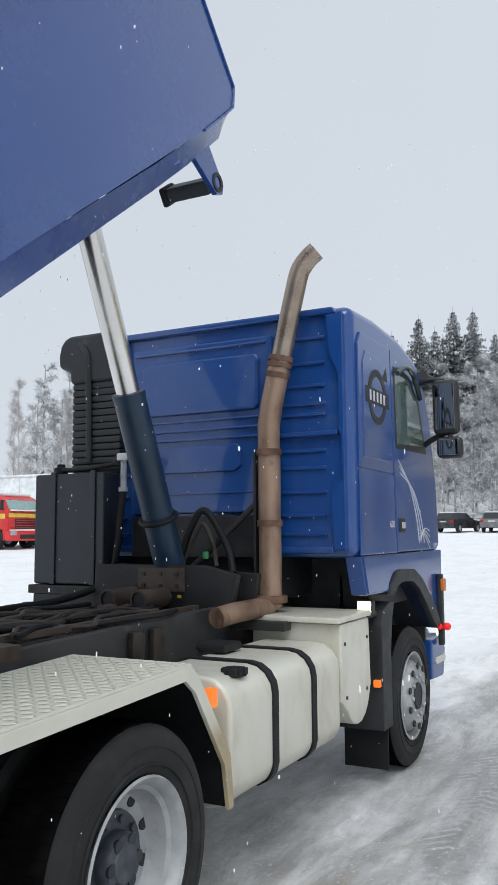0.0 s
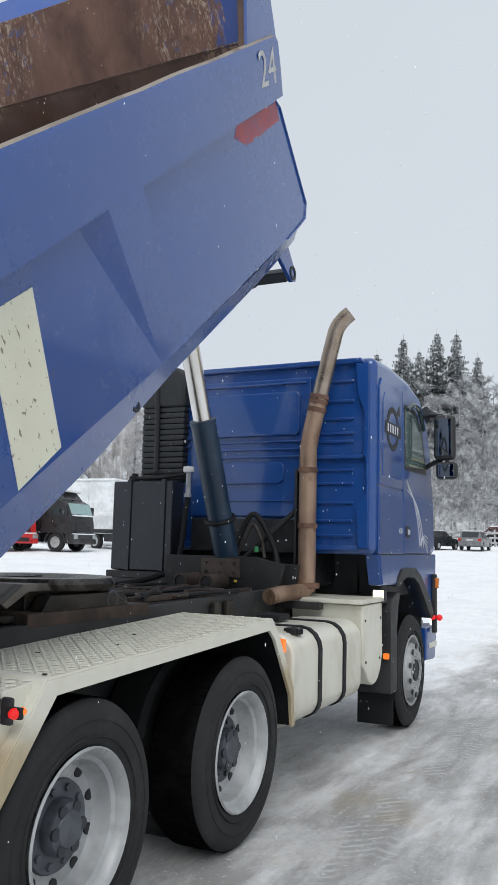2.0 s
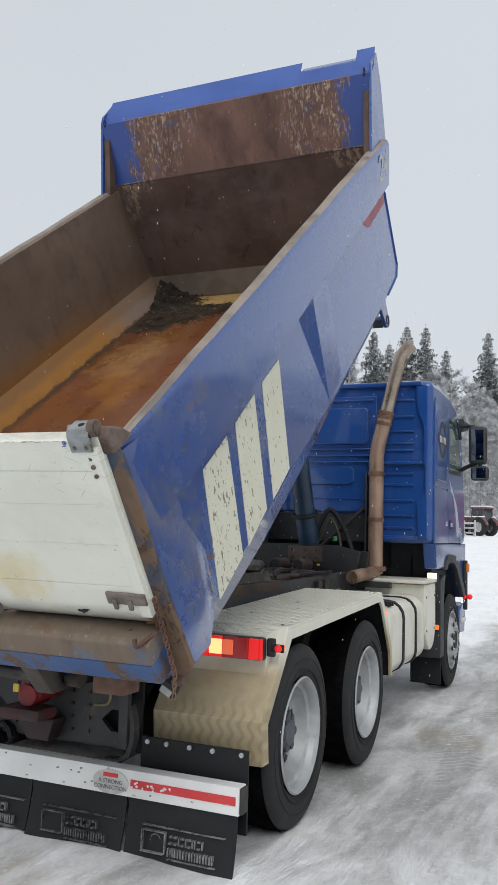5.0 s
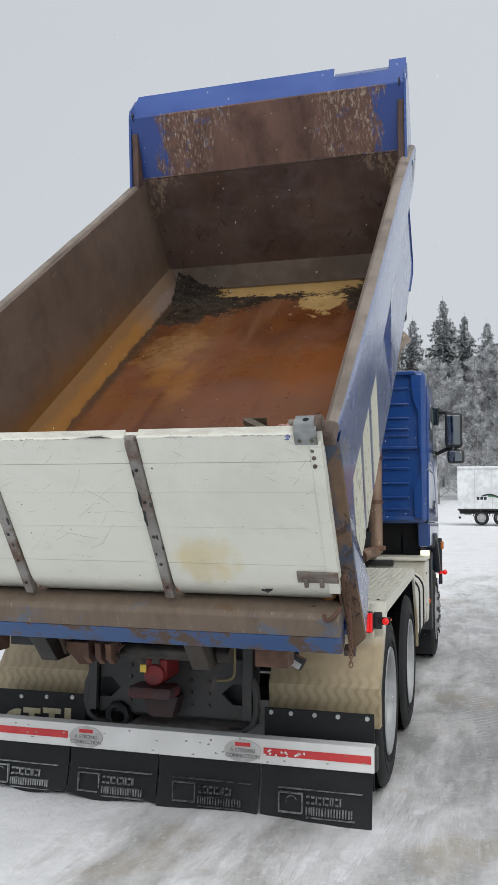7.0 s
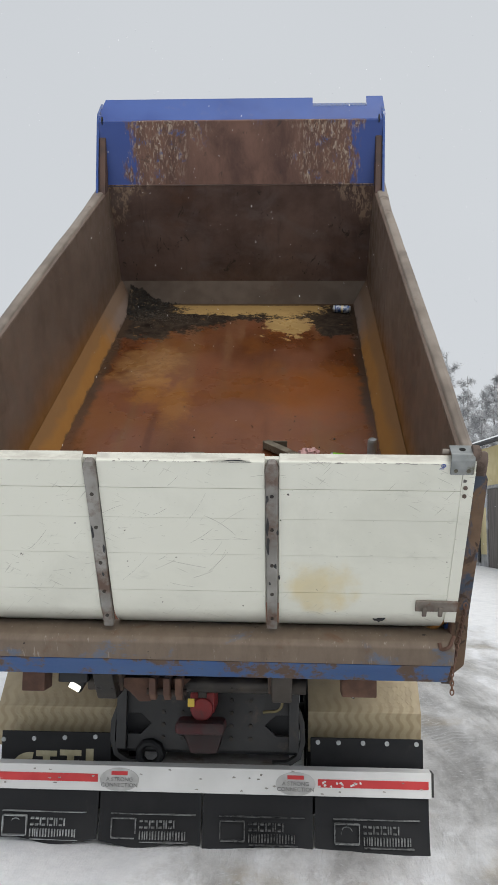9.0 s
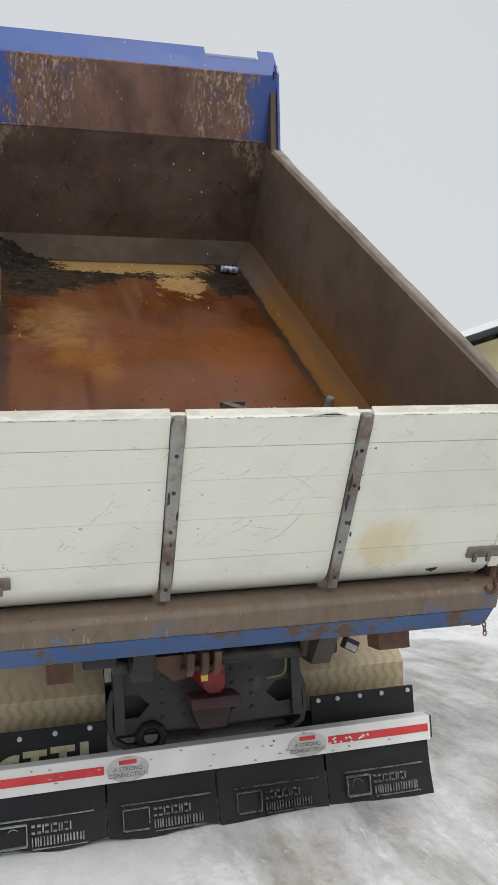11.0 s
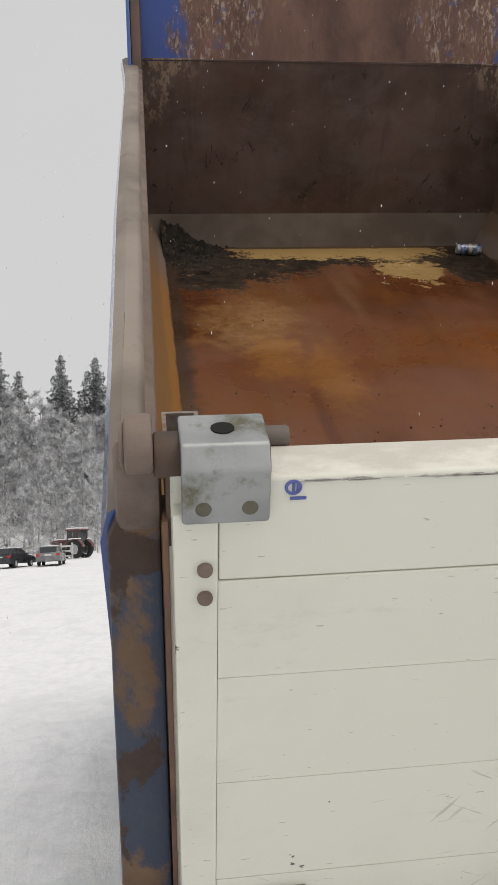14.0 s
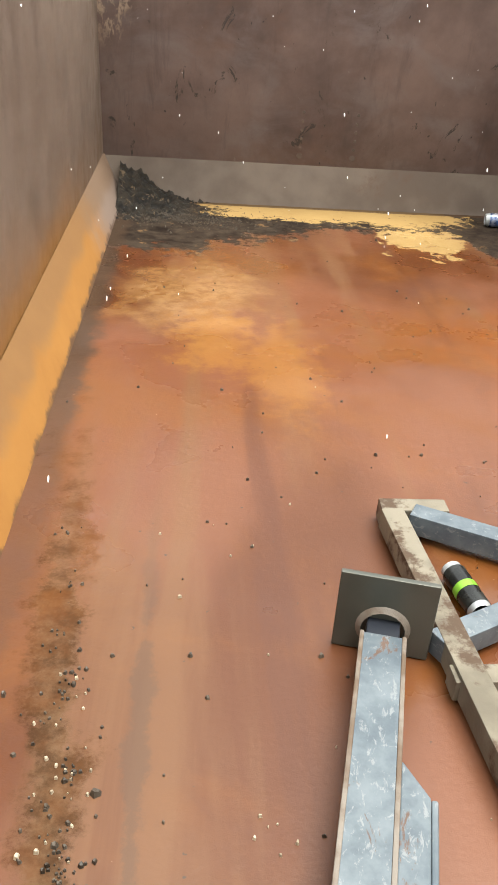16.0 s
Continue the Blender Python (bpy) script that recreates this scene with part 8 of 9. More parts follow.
# ---- trees ----
def tree_mesh(name, seed, height, spread, twigs, base_clear, bare=False):
    """Trunk with limbs, and a crown of frosted twigs."""
    rnd = random.Random(seed)
    trunk = bmesh.new()
    pts = [Vector((0.25 * noise.noise((seed, k * 0.6, 0)), 0.25 * noise.noise((seed, k * 0.6, 9)), height * k / 8)) for k in range(9)]
    tube(pts, [height * (0.007 if bare else 0.011) * (1 - k / 9) + 0.02 for k in range(9)], 6, trunk)
    verts, faces = [], []

    def blade(a, b, w):
        d = (b - a)
        sd = d.cross(Vector((rnd.uniform(-1, 1), rnd.uniform(-1, 1), rnd.uniform(-1, 1)))).normalized() * w
        n = len(verts)
        verts.extend((a - sd, a + sd, b + sd * 0.4, b - sd * 0.4))
        faces.append((n, n + 1, n + 2, n + 3))
    limbs = 16
    for i in range(limbs):
        h = base_clear + (0.97 - base_clear) * (i + rnd.random()) / limbs
        a = rnd.random() * math.tau
        o = pts[min(7, int(h * 8))].lerp(pts[min(8, int(h * 8) + 1)], h * 8 % 1)
        ln = spread * (1.15 - h) * rnd.uniform(0.7, 1.2) + 0.6
        dr = Vector((math.cos(a), math.sin(a), rnd.uniform(1.2, 2.2) if bare else rnd.uniform(0.35, 1.0))).normalized()
        e = o + dr * ln
        mid = o.lerp(e, 0.5) + Vector((0, 0, -0.06 * ln))
        tube([o, mid, e], [height * (0.0022 if bare else 0.004) + 0.015, 0.03, 0.012], 4, trunk, False)
        for j in range(twigs):
            t = rnd.uniform(0.15, 1.0)
            q = o.lerp(mid, t * 2) if t < 0.5 else mid.lerp(e, t * 2 - 1)
            d2 = (dr * (0.9 if bare else 0.6) + Vector((rnd.uniform(-1, 1), rnd.uniform(-1, 1), rnd.uniform(-0.5, 0.9)))).normalized()
            l2 = rnd.uniform(0.3, 0.9) * (0.5 + ln * 0.28)
            q2 = q + d2 * l2
            blade(q, q2, 0.012 if bare else 0.024)
            for k in range(7):
                t3 = rnd.uniform(0.2, 1.0)
                q3 = q.lerp(q2, t3)
                d3 = (d2 * 0.5 + Vector((rnd.uniform(-1, 1), rnd.uniform(-1, 1), rnd.uniform(-0.8, 0.7)))).normalized()
                blade(q3, q3 + d3 * rnd.uniform(0.25, 0.7) * (1.5 if bare else 1.0), 0.010 if bare else 0.028)
    tr = thing(name, "slender bare brown birch behind the parked lorries" if bare else "tall leafless tree white with hoar frost at the yard's edge", "tree", (0, 0, 0), "bare birches behind the lorries" if bare else "frosted trees round the yard")
    part("trunk", trunk, TWIGS if bare else BARK, tr)
    raw("crown", verts, faces, TWIGS if bare else FROST, tr)
    return tr


def conifer(name, seed, height):
    rnd = random.Random(seed)
    trunk = tube([(0, 0, 0), (0, 0, height)], [height * 0.012, 0.02], 6)
    verts, faces = [], []
    layers = int(height * 2.1)
    for i in range(layers):
        h = 0.10 + 0.88 * (i / layers) ** 0.92
        r = height * 0.27 * (1 - h) ** 0.95 * rnd.uniform(0.62, 1.2) + 0.12
        for k in range(rnd.randint(11, 15)):
            a = rnd.random() * math.tau
            ln = r * rnd.uniform(0.65, 1.15)
            dr = Vector((math.cos(a), math.sin(a), -0.28 + 0.5 * h))
            o = Vector((0, 0, h * height))
            sd = Vector((-math.sin(a), math.cos(a), 0))
            for t in (0.12, 0.27, 0.42, 0.56, 0.70, 0.83, 0.95):
                p = o + dr * ln * t + Vector((0, 0, -0.18 * ln * t * t))
                w = 0.24 * ln * (1.15 - t) + 0.09
                for sgn in (-1, 1):
                    n = len(verts)
                    tipp = p + sd * sgn * w + dr.normalized() * w * 0.9 + Vector((0, 0, rnd.uniform(-0.55, 0.04)))
                    verts.extend((p, p + dr * 0.30 * ln * 0.6, tipp))
                    faces.append((n, n + 1, n + 2))
    tr = thing(name, "dark spruce with snow on its boughs above the frosted wood", "tree", (0, 0, 0), "spruces above the wood")
    part("trunk", trunk, BARK, tr)
    raw("crown", verts, faces, NEEDLES, tr)
    return tr


def polar(az, d, eye=(1.2, -3.6)):
    """A place on the ground at a bearing and distance from a point of the yard."""
    a = radians(az)
    x, y = eye[0] + d * math.sin(a), eye[1] + d * math.cos(a)
    return x, y, ground_z(x, y)


def plant(tr, az, d, k, turn):
    x, y, z = polar(az, d)
    return copy_thing(tr, Matrix.Translation((x, y, z - 0.2)) @ Matrix.Rotation(turn, 4, "Z") @ Matrix.Scale(k, 4))


def build_woods():
    rnd = random.Random(21)
    broad = [tree_mesh("frosted_tree", 30 + i, 17.0, 5.0, 46, 0.06) for i in range(4)]
    slim = [tree_mesh("frosted_birch", 50 + i, 20.0, 3.4, 30, 0.28) for i in range(2)]
    bare = [tree_mesh("bare_birch", 90 + i, 20.0, 2.6, 34, 0.25, True) for i in range(3)]
    spruce = [conifer("spruce", 70 + i, 26.0) for i in range(3)]
    for i, t in enumerate(broad + slim + spruce):
        x, y, z = polar(-9 + 2.2 * i, 128)
        t.matrix_world = Matrix.Translation((x, y, z - 0.2))
    # frosted wood on the slope ahead
    for row, (d, n, k) in enumerate(((98, 40, 0.36), (103, 34, 0.62), (111, 32, 0.8), (122, 30, 1.0), (136, 30, 1.14), (150, 30, 1.25))):
        for i in range(n):
            az = -24 + 46 * (i + rnd.uniform(0.1, 0.9)) / n
            if row < 2 and -2.5 < az < 3.5:
                continue
            plant(rnd.choice(broad if rnd.random() < 0.8 else slim), az, d + rnd.uniform(-4, 4), k * rnd.uniform(0.85, 1.15), rnd.random() * 6)
    # spruces that rise over it
    for az, tall in ((-16.3, 13.6), (-14.45, 14.6), (-13.4, 13.7), (-12.9, 13.2), (-12.2, 14.9), (-10.9, 14.8), (-9.5, 13.2), (-6.7, 14.3), (-4.35, 14.15), (-4.9, 13.2), (-2.3, 15.4), (-1.6, 13.6), (-0.86, 14.25), (0.64, 13.7), (2.1, 13.1), (3.15, 13.1), (6.3, 12.5)):
        d = 150 + rnd.uniform(-3, 3)
        z = polar(az, d)[2]
        plant(rnd.choice(spruce), az, d, (1.65 + d * math.tan(radians(tall)) - z) / 26.0, rnd.random() * 6)
    # thin birches beyond the parked trucks
    for i, t in enumerate(bare):
        x, y, z = polar(-38 + 2.5 * i, 104)
        t.matrix_world = Matrix.Translation((x, y, z - 0.2))
    for i in range(24):
        az = -41.5 + 10.5 * (i + rnd.random()) / 24
        plant(rnd.choice(bare if rnd.random() < 0.8 else slim), az, rnd.uniform(92, 112), rnd.uniform(0.85, 1.1) * (0.75 + 0.3 * (az + 41.5) / 10), rnd.random() * 6)
    for i in range(16):
        az = -56 + 13 * (i + rnd.random()) / 16
        plant(rnd.choice(broad), az, rnd.uniform(120, 150), rnd.uniform(0.45, 0.65), rnd.random() * 6)
    # beside the workshop and the hall
    for i in range(12):
        az = 22 + 20 * i / 12
        plant(rnd.choice(broad), az, rnd.uniform(110, 140), rnd.uniform(0.7, 0.9), rnd.random() * 6)
    # unseen trees added all round behind, for mirrors and paint to reflect
    for i in range(34):
        plant(rnd.choice(broad + slim), 60 + 250 * i / 34, rnd.uniform(60, 85), rnd.uniform(0.55, 0.8), rnd.random() * 6)
    plant(spruce[1], 34.2, 62, 0.72, 1.0)


build_woods()


# ---- parked vehicles and buildings round the yard ----
def stand(root, az, d, turn, eye=None):
    """Put a thing on the ground at a bearing and distance; turn 0 looks to +y."""
    x, y, z = polar(az, d, eye or ((3.25, -1.3) if az < -9 else (1.5, -4.4)))
    root.matrix_world = Matrix.Translation((x, y, z)) @ Matrix.Rotation(radians(turn), 4, "Z")
    return root


def paint(name, c, rough=(0.25, 0.4), dirt=0.62):
    return surface(name, c, tuple(v * 1.25 + 0.01 for v in c), 3, rough, bump=0.02, dirt=((0.45, 0.46, 0.48), dirt, dirt + 0.2))


RED_PAINT, BLACK_PAINT, WINE_PAINT = paint("red_lorry_paint", (0.50, 0.02, 0.02)), paint("black_lorry_paint", (0.012, 0.012, 0.014)), paint("wine_red_paint", (0.17, 0.012, 0.03))
CAR_DARK, CAR_GREY, OFF_WHITE = paint("dark_car_paint", (0.018, 0.02, 0.024)), paint("grey_car_paint", (0.13, 0.135, 0.14)), paint("white_tarp", (0.62, 0.64, 0.65), (0.5, 0.7), 0.66)
TRACTOR_RED = paint("dull_tractor_red", (0.10, 0.034, 0.032), (0.4, 0.6), 0.50)
SEA_GLASS = make_window("pale_green_glass", (0.20, 0.30, 0.29))
DARK_GLASS = make_window("dark_glass", (0.015, 0.018, 0.02))


def small_wheel(root, x, y, r, w, rim_r=0.55):
    s = 1 if x > 0 else -1
    wh = part("wheel", lathe([(h * s, q) for h, q in ((-w, r * 0.6), (-w, r * 0.93), (-w + 0.03, r), (-0.03, r), (0, r * 0.93), (0, r * 0.6))], (x, y, r), "x", 24), TYRE, root)
    part("rim", lathe([(h * s, q) for h, q in ((0.004, r * (rim_r + 0.06)), (0.006, r * rim_r), (-0.05, r * rim_r * 0.9), (-0.04, r * 0.2), (0.0, 0.0))], (x, y, r), "x", 20), RIM, wh)
    return wh


def snow_cap(root, x0, x1, y0, y1, z, h=0.1, nm="snow_cap"):
    b = box(x0, x1, y0, y1, z - 0.01, z + h, min(h * 0.45, 0.05))
    for v in b.verts:
        if v.co.z > z:
            v.co.z += 0.04 * noise.noise((v.co.x * 2.1, v.co.y * 2.1, z))
    part(nm, b, SNOW, root, "snow lying on top")


def lorry(name, label, body, az, d, turn, high=3.0, bonnet_snow=True, band=None, load="box", screen=None):
    """A cab-over lorry, nose to its own +y, on the ground."""
    root = thing(name, label, "lorry")
    w = 1.22
    prof = [(-0.9, 1.0), (-0.9, high - 0.05), (0.2, high), (0.75, high - 0.25), (1.0, 2.05), (1.10, 1.5), (1.12, 0.95)]
    cb = part("cab", prism(prof, "x", -w, w, 0.07, None, 3), body, root)
    run = (high - 0.25 - 2.05) / 0.25
    part("windscreen", prism([(0.75, high - 0.27), (0.995, high - 0.27 - 0.245 * run), (1.025, high - 0.25 - 0.245 * run), (0.78, high - 0.25)], "x", -1.08, 1.08), screen or SEA_GLASS, cb)
    part("grille", prism([(1.09, 1.55), (1.11, 1.0), (1.145, 1.0), (1.125, 1.55)], "x", -0.75, 0.75, 0.008), INK, cb)
    for k in range(4):
        part("grille_bar", box(-0.72, 0.72, 1.12, 1.16, 1.06 + k * 0.13, 1.10 + k * 0.13, 0.006), body, cb)
    bp = part("bumper", box(-1.23, 1.23, 0.95, 1.28, 0.42, 0.95, 0.05), body, root)
    part("bumper_grille", box(-0.55, 0.55, 1.27, 1.29, 0.52, 0.74, 0.005), INK, bp)
    for s in (-1, 1):
        part("headlamp", box(*sorted((s * 0.78, s * 1.18)), 1.24, 1.31, 0.70, 0.92, 0.02), GALV, bp)
        part("side_window", prism([(-0.05, 1.95), (-0.05, high - 0.55), (0.55, high - 0.55), (0.85, 2.0)], "x", *sorted((s * 1.215, s * 1.228))), DARK_GLASS, cb)
        mr = part("mirror", box(*sorted((s * 1.30, s * 1.48)), 0.78, 0.88, 2.0, 2.5, 0.03), INK, root)
        part("mirror_arm", tube([(s * 1.2, 0.8, 2.48), (s * 1.4, 0.84, 2.48)], 0.025, 6), INK, mr)
        part("arch", prism(arc(0.1, 0.5, 0.68, 0, 180, 10) + arc(0.1, 0.5, 0.58, 180, 0, 10), "x", *sorted((s * 1.1, s * 1.24))), PLASTIC, cb)
        part("skirt", box(*sorted((s * 1.0, s * 1.2)), 0.7, 0.98, 0.45, 1.05, 0.03), body, cb)
        if band:
            part("yellow_band", box(*sorted((s * 1.215, s * 1.232)), -0.85, 0.9, 1.55, 1.80), band, cb)
        small_wheel(root, s * 1.18, 0.1, 0.5, 0.3)
        small_wheel(root, s * 1.18, -3.4, 0.5, 0.3)
        part("side_tank", box(*sorted((s * 0.6, s * 1.15)), -2.6, -1.2, 0.5, 1.0, 0.06), PLASTIC, root)
    if band:
        part("yellow_band", box(-1.15, 1.15, 1.085, 1.10, 1.62, 1.82), band, cb)
    part("chassis", box(-0.45, 0.45, -4.4, 0.9, 0.75, 1.0, 0.02), DARK, root)
    if load == "box":
        part("load_deck", box(-1.22, 1.22, -5.2, -1.3, 1.05, 1.25, 0.02), DARK, root)
        part("load_body", box(-1.2, 1.2, -5.1, -1.5, 1.25, 2.1, 0.03), body, root)
        snow_cap(root, -1.15, 1.15, -5.0, -1.6, 2.1, 0.18)
    else:
        part("rear_guard", box(-1.2, 1.2, -4.2, -2.6, 1.02, 1.10, 0.03), DARK, root)
        snow_cap(root, -1.15, 1.15, -4.1, -2.7, 1.10, 0.12)
        part("wind_deflector", prism([(-0.9, high - 0.1), (0.35, high - 0.05), (-0.1, high + 0.45), (-0.9, high + 0.5)], "x", -1.1, 1.1, 0.05), body, root)
        part("side_fairing", box(-1.2, 1.2, -1.35, -0.93, 1.1, high, 0.03), body, root)
    snow_cap(root, -1.1, 1.1, -0.85, 0.25, high if load == "box" else high + 0.42, 0.14)
    if bonnet_snow:
        snow_cap(root, -1.0, 1.0, 0.9, 1.2, 1.95, 0.08)
        snow_cap(root, -1.1, 1.1, 1.05, 1.27, 0.94, 0.07)
    return stand(root, az, d, turn)


lorry("red_lorry", "red lorry with a yellow band and a snowy cab", RED_PAINT, -42.9, 46, -94, 2.75, True, YELLOW)
lorry("black_tractor_unit", "black high-roofed tractor unit under snow, parked in the yard", BLACK_PAINT, -38.9, 47, -84, 2.9, True, None, "tractor", SEA_GLASS)
lorry("white_lorry", "white lorry under snow, parked in the yard", OFF_WHITE, -33.4, 50, -105, 2.7, True)
lorry("wine_red_tractor_unit", "wine-red tractor unit parked before the frosted wood", WINE_PAINT, 7.2, 60, -90, 3.1, False, None, "tractor", DARK_GLASS)


def trailer(name, label, az, d, turn, length, high, wheels, logo):
    root = thing(name, label, "trailer")
    h = length / 2
    bd = part("tarp_body", box(-1.26, 1.26, -h, h, 1.12, high, 0.03), OFF_WHITE, root)
    part("roof_roll", tube([(-1.27, -h, high - 0.02), (-1.27, h, high - 0.02)], 0.09, 8), OFF_WHITE, bd)
    part("roof_roll", tube([(1.27, -h, high - 0.02), (1.27, h, high - 0.02)], 0.09, 8), OFF_WHITE, bd)
    part("side_rail", box(-1.28, 1.28, -h - 0.01, h + 0.01, 1.02, 1.13, 0.01), DARK, root)
    part("frame_beam", box(-0.5, 0.5, -h + 0.1, h - 0.2, 0.8, 1.02, 0.01), DARK, root)
    for k in range(1, 6):
        y = -h + length * k / 6
        for s in (-1, 1):
            part("tarp_seam", box(*sorted((s * 1.258, s * 1.266)), y - 0.012, y + 0.012, 1.15, high - 0.1), LABEL_GREY, bd)
    for y in wheels:
        for s in (-1, 1):
            small_wheel(root, s * 1.22, y, 0.5, 0.32)
            part("wheel_guard", prism(arc(y, 0.52, 0.60, 10, 170, 10) + arc(y, 0.52, 0.56, 170, 10, 10), "x", *sorted((s * 0.9, s * 1.22))), INK, root)
    part("side_locker", box(-1.2, -0.7, max(wheels) + 0.8, max(wheels) + 2.4, 0.5, 1.0, 0.02), GALV, root)
    part("rear_bar", box(-1.2, 1.2, -h + 0.05, -h + 0.15, 0.45, 0.6, 0.01), DARK, root)
    if logo:
        for s in (-1, 1):
            for k in range(3):
                part("letter_bar", box(*sorted((s * 1.262, s * 1.268)), -h + 1.3 + k * 0.24, -h + 1.48 + k * 0.24, 1.75, 1.95), INK, bd)
            pts = curved([(s * 1.265, -h + 1.6, 2.0), (s * 1.265, -h + 2.2, 2.12), (s * 1.265, -h + 2.9, 1.9), (s * 1.265, -h + 4.0, 1.72)], 5)
            part("swoosh", tube(pts, [0.01] + [0.06] * (len(pts) - 2) + [0.01], 6), INK, bd)
            pts = curved([(s * 1.266, -h + 2.0, 2.02), (s * 1.266, -h + 2.5, 1.98), (s * 1.266, -h + 3.1, 1.76)], 5)
            part("swoosh", tube(pts, [0.01] + [0.05] * (len(pts) - 2) + [0.01], 6), GREEN, bd)
    snow_cap(root, -1.2, 1.2, -h + 0.1, h - 0.1, high, 0.08)
    return stand(root, az, d, turn)


trailer("tarpaulin_trailer", "white tarpaulin trailer with a dark swoosh, before the frosted wood", 1.9, 60.5, -90, 7.0, 4.0, (-1.9, -0.6, 0.8), True)
trailer("white_trailer", "long white box trailer with snow on its roof", -40.2, 60, -86, 13.0, 4.35, (-4.5, -3.2), False)
trailer("white_trailer", "long white box trailer with snow on its roof", -47.0, 66, -80, 9.0, 3.9, (-3.0, -1.7), False)


def car(name, label, body, az, d, turn, snow=0.06):
    root = thing(name, label, "car")
    low = [(-2.2, 0.35), (-2.25, 0.72), (-2.12, 0.95), (1.0, 0.93), (2.0, 0.80), (2.25, 0.6), (2.22, 0.3)]
    low = low[:-1] + [(2.22, 0.30)] + [(1.75, 0.3)] + arc(1.38, 0.32, 0.36, 0, 180, 8) + arc(-1.32, 0.32, 0.36, 0, 180, 8) + [(-1.75, 0.3)]
    bd = part("body", prism(low, "x", -0.88, 0.88, 0.05), body, root)
    up = [(-2.1, 0.93), (-1.75, 1.42), (-1.0, 1.47), (0.1, 1.45), (0.95, 0.93)]
    b = prism(up, "x", -0.80, 0.80, 0.05)
    for v in b.verts:
        if v.co.z > 1.2:
            v.co.x *= 0.86
    part("cabin", b, body, root)
    part("rear_window", prism([(-2.07, 1.0), (-1.80, 1.38), (-1.815, 1.385), (-2.085, 1.0)], "x", -0.62, 0.62), DARK_GLASS, root)
    part("windscreen", prism([(0.25, 1.38), (0.86, 0.97), (0.88, 0.98), (0.27, 1.39)], "x", -0.66, 0.66), DARK_GLASS, root)
    for s in (-1, 1):
        for y0, y1 in ((-1.6, -0.85), (-0.75, 0.1)):
            pts = [(y0, 1.0), (y0 + 0.12, 1.36), (y1, 1.36), (y1 + (0.35 if y1 > 0 else 0), 1.0)]
            q = prism(pts, "x", s * 0.70, s * 0.80)
            for v in q.verts:
                if abs(v.co.x) > 0.75:
                    v.co.x = s * (0.812 - 0.115 * max(0, v.co.z - 1.0) / 0.45)
            part("side_window", q, DARK_GLASS, root)
        for y in (1.38, -1.32):
            small_wheel(root, s * 0.88, y, 0.32, 0.2)
        part("tail_lamp", box(*sorted((s * 0.62, s * 0.87)), -2.27, -2.15, 0.72, 0.90, 0.02), RED_LENS, bd)
        part("headlamp", box(*sorted((s * 0.55, s * 0.85)), 2.12, 2.25, 0.60, 0.75, 0.02), GALV, bd)
        part("wing_mirror", box(*sorted((s * 0.85, s * 1.0)), 0.45, 0.55, 0.95, 1.07, 0.02), body, bd)
    part("plate_bar", box(-0.26, 0.26, -2.275, -2.255, 0.74, 0.85), LABEL_GREY, bd)
    snow_cap(root, -0.6, 0.6, -1.7, 0.0, 1.45, snow)
    snow_cap(root, -0.7, 0.7, 1.0, 1.9, 0.86, snow)
    return stand(root, az, d, turn)


car("estate_car", "dark estate car with a dusting of snow, parked by the fence", CAR_DARK, -13.2, 66, -16)
car("parked_car", "grey car with snow on its bonnet, parked by the fence", CAR_GREY, -10.7, 66, 0)


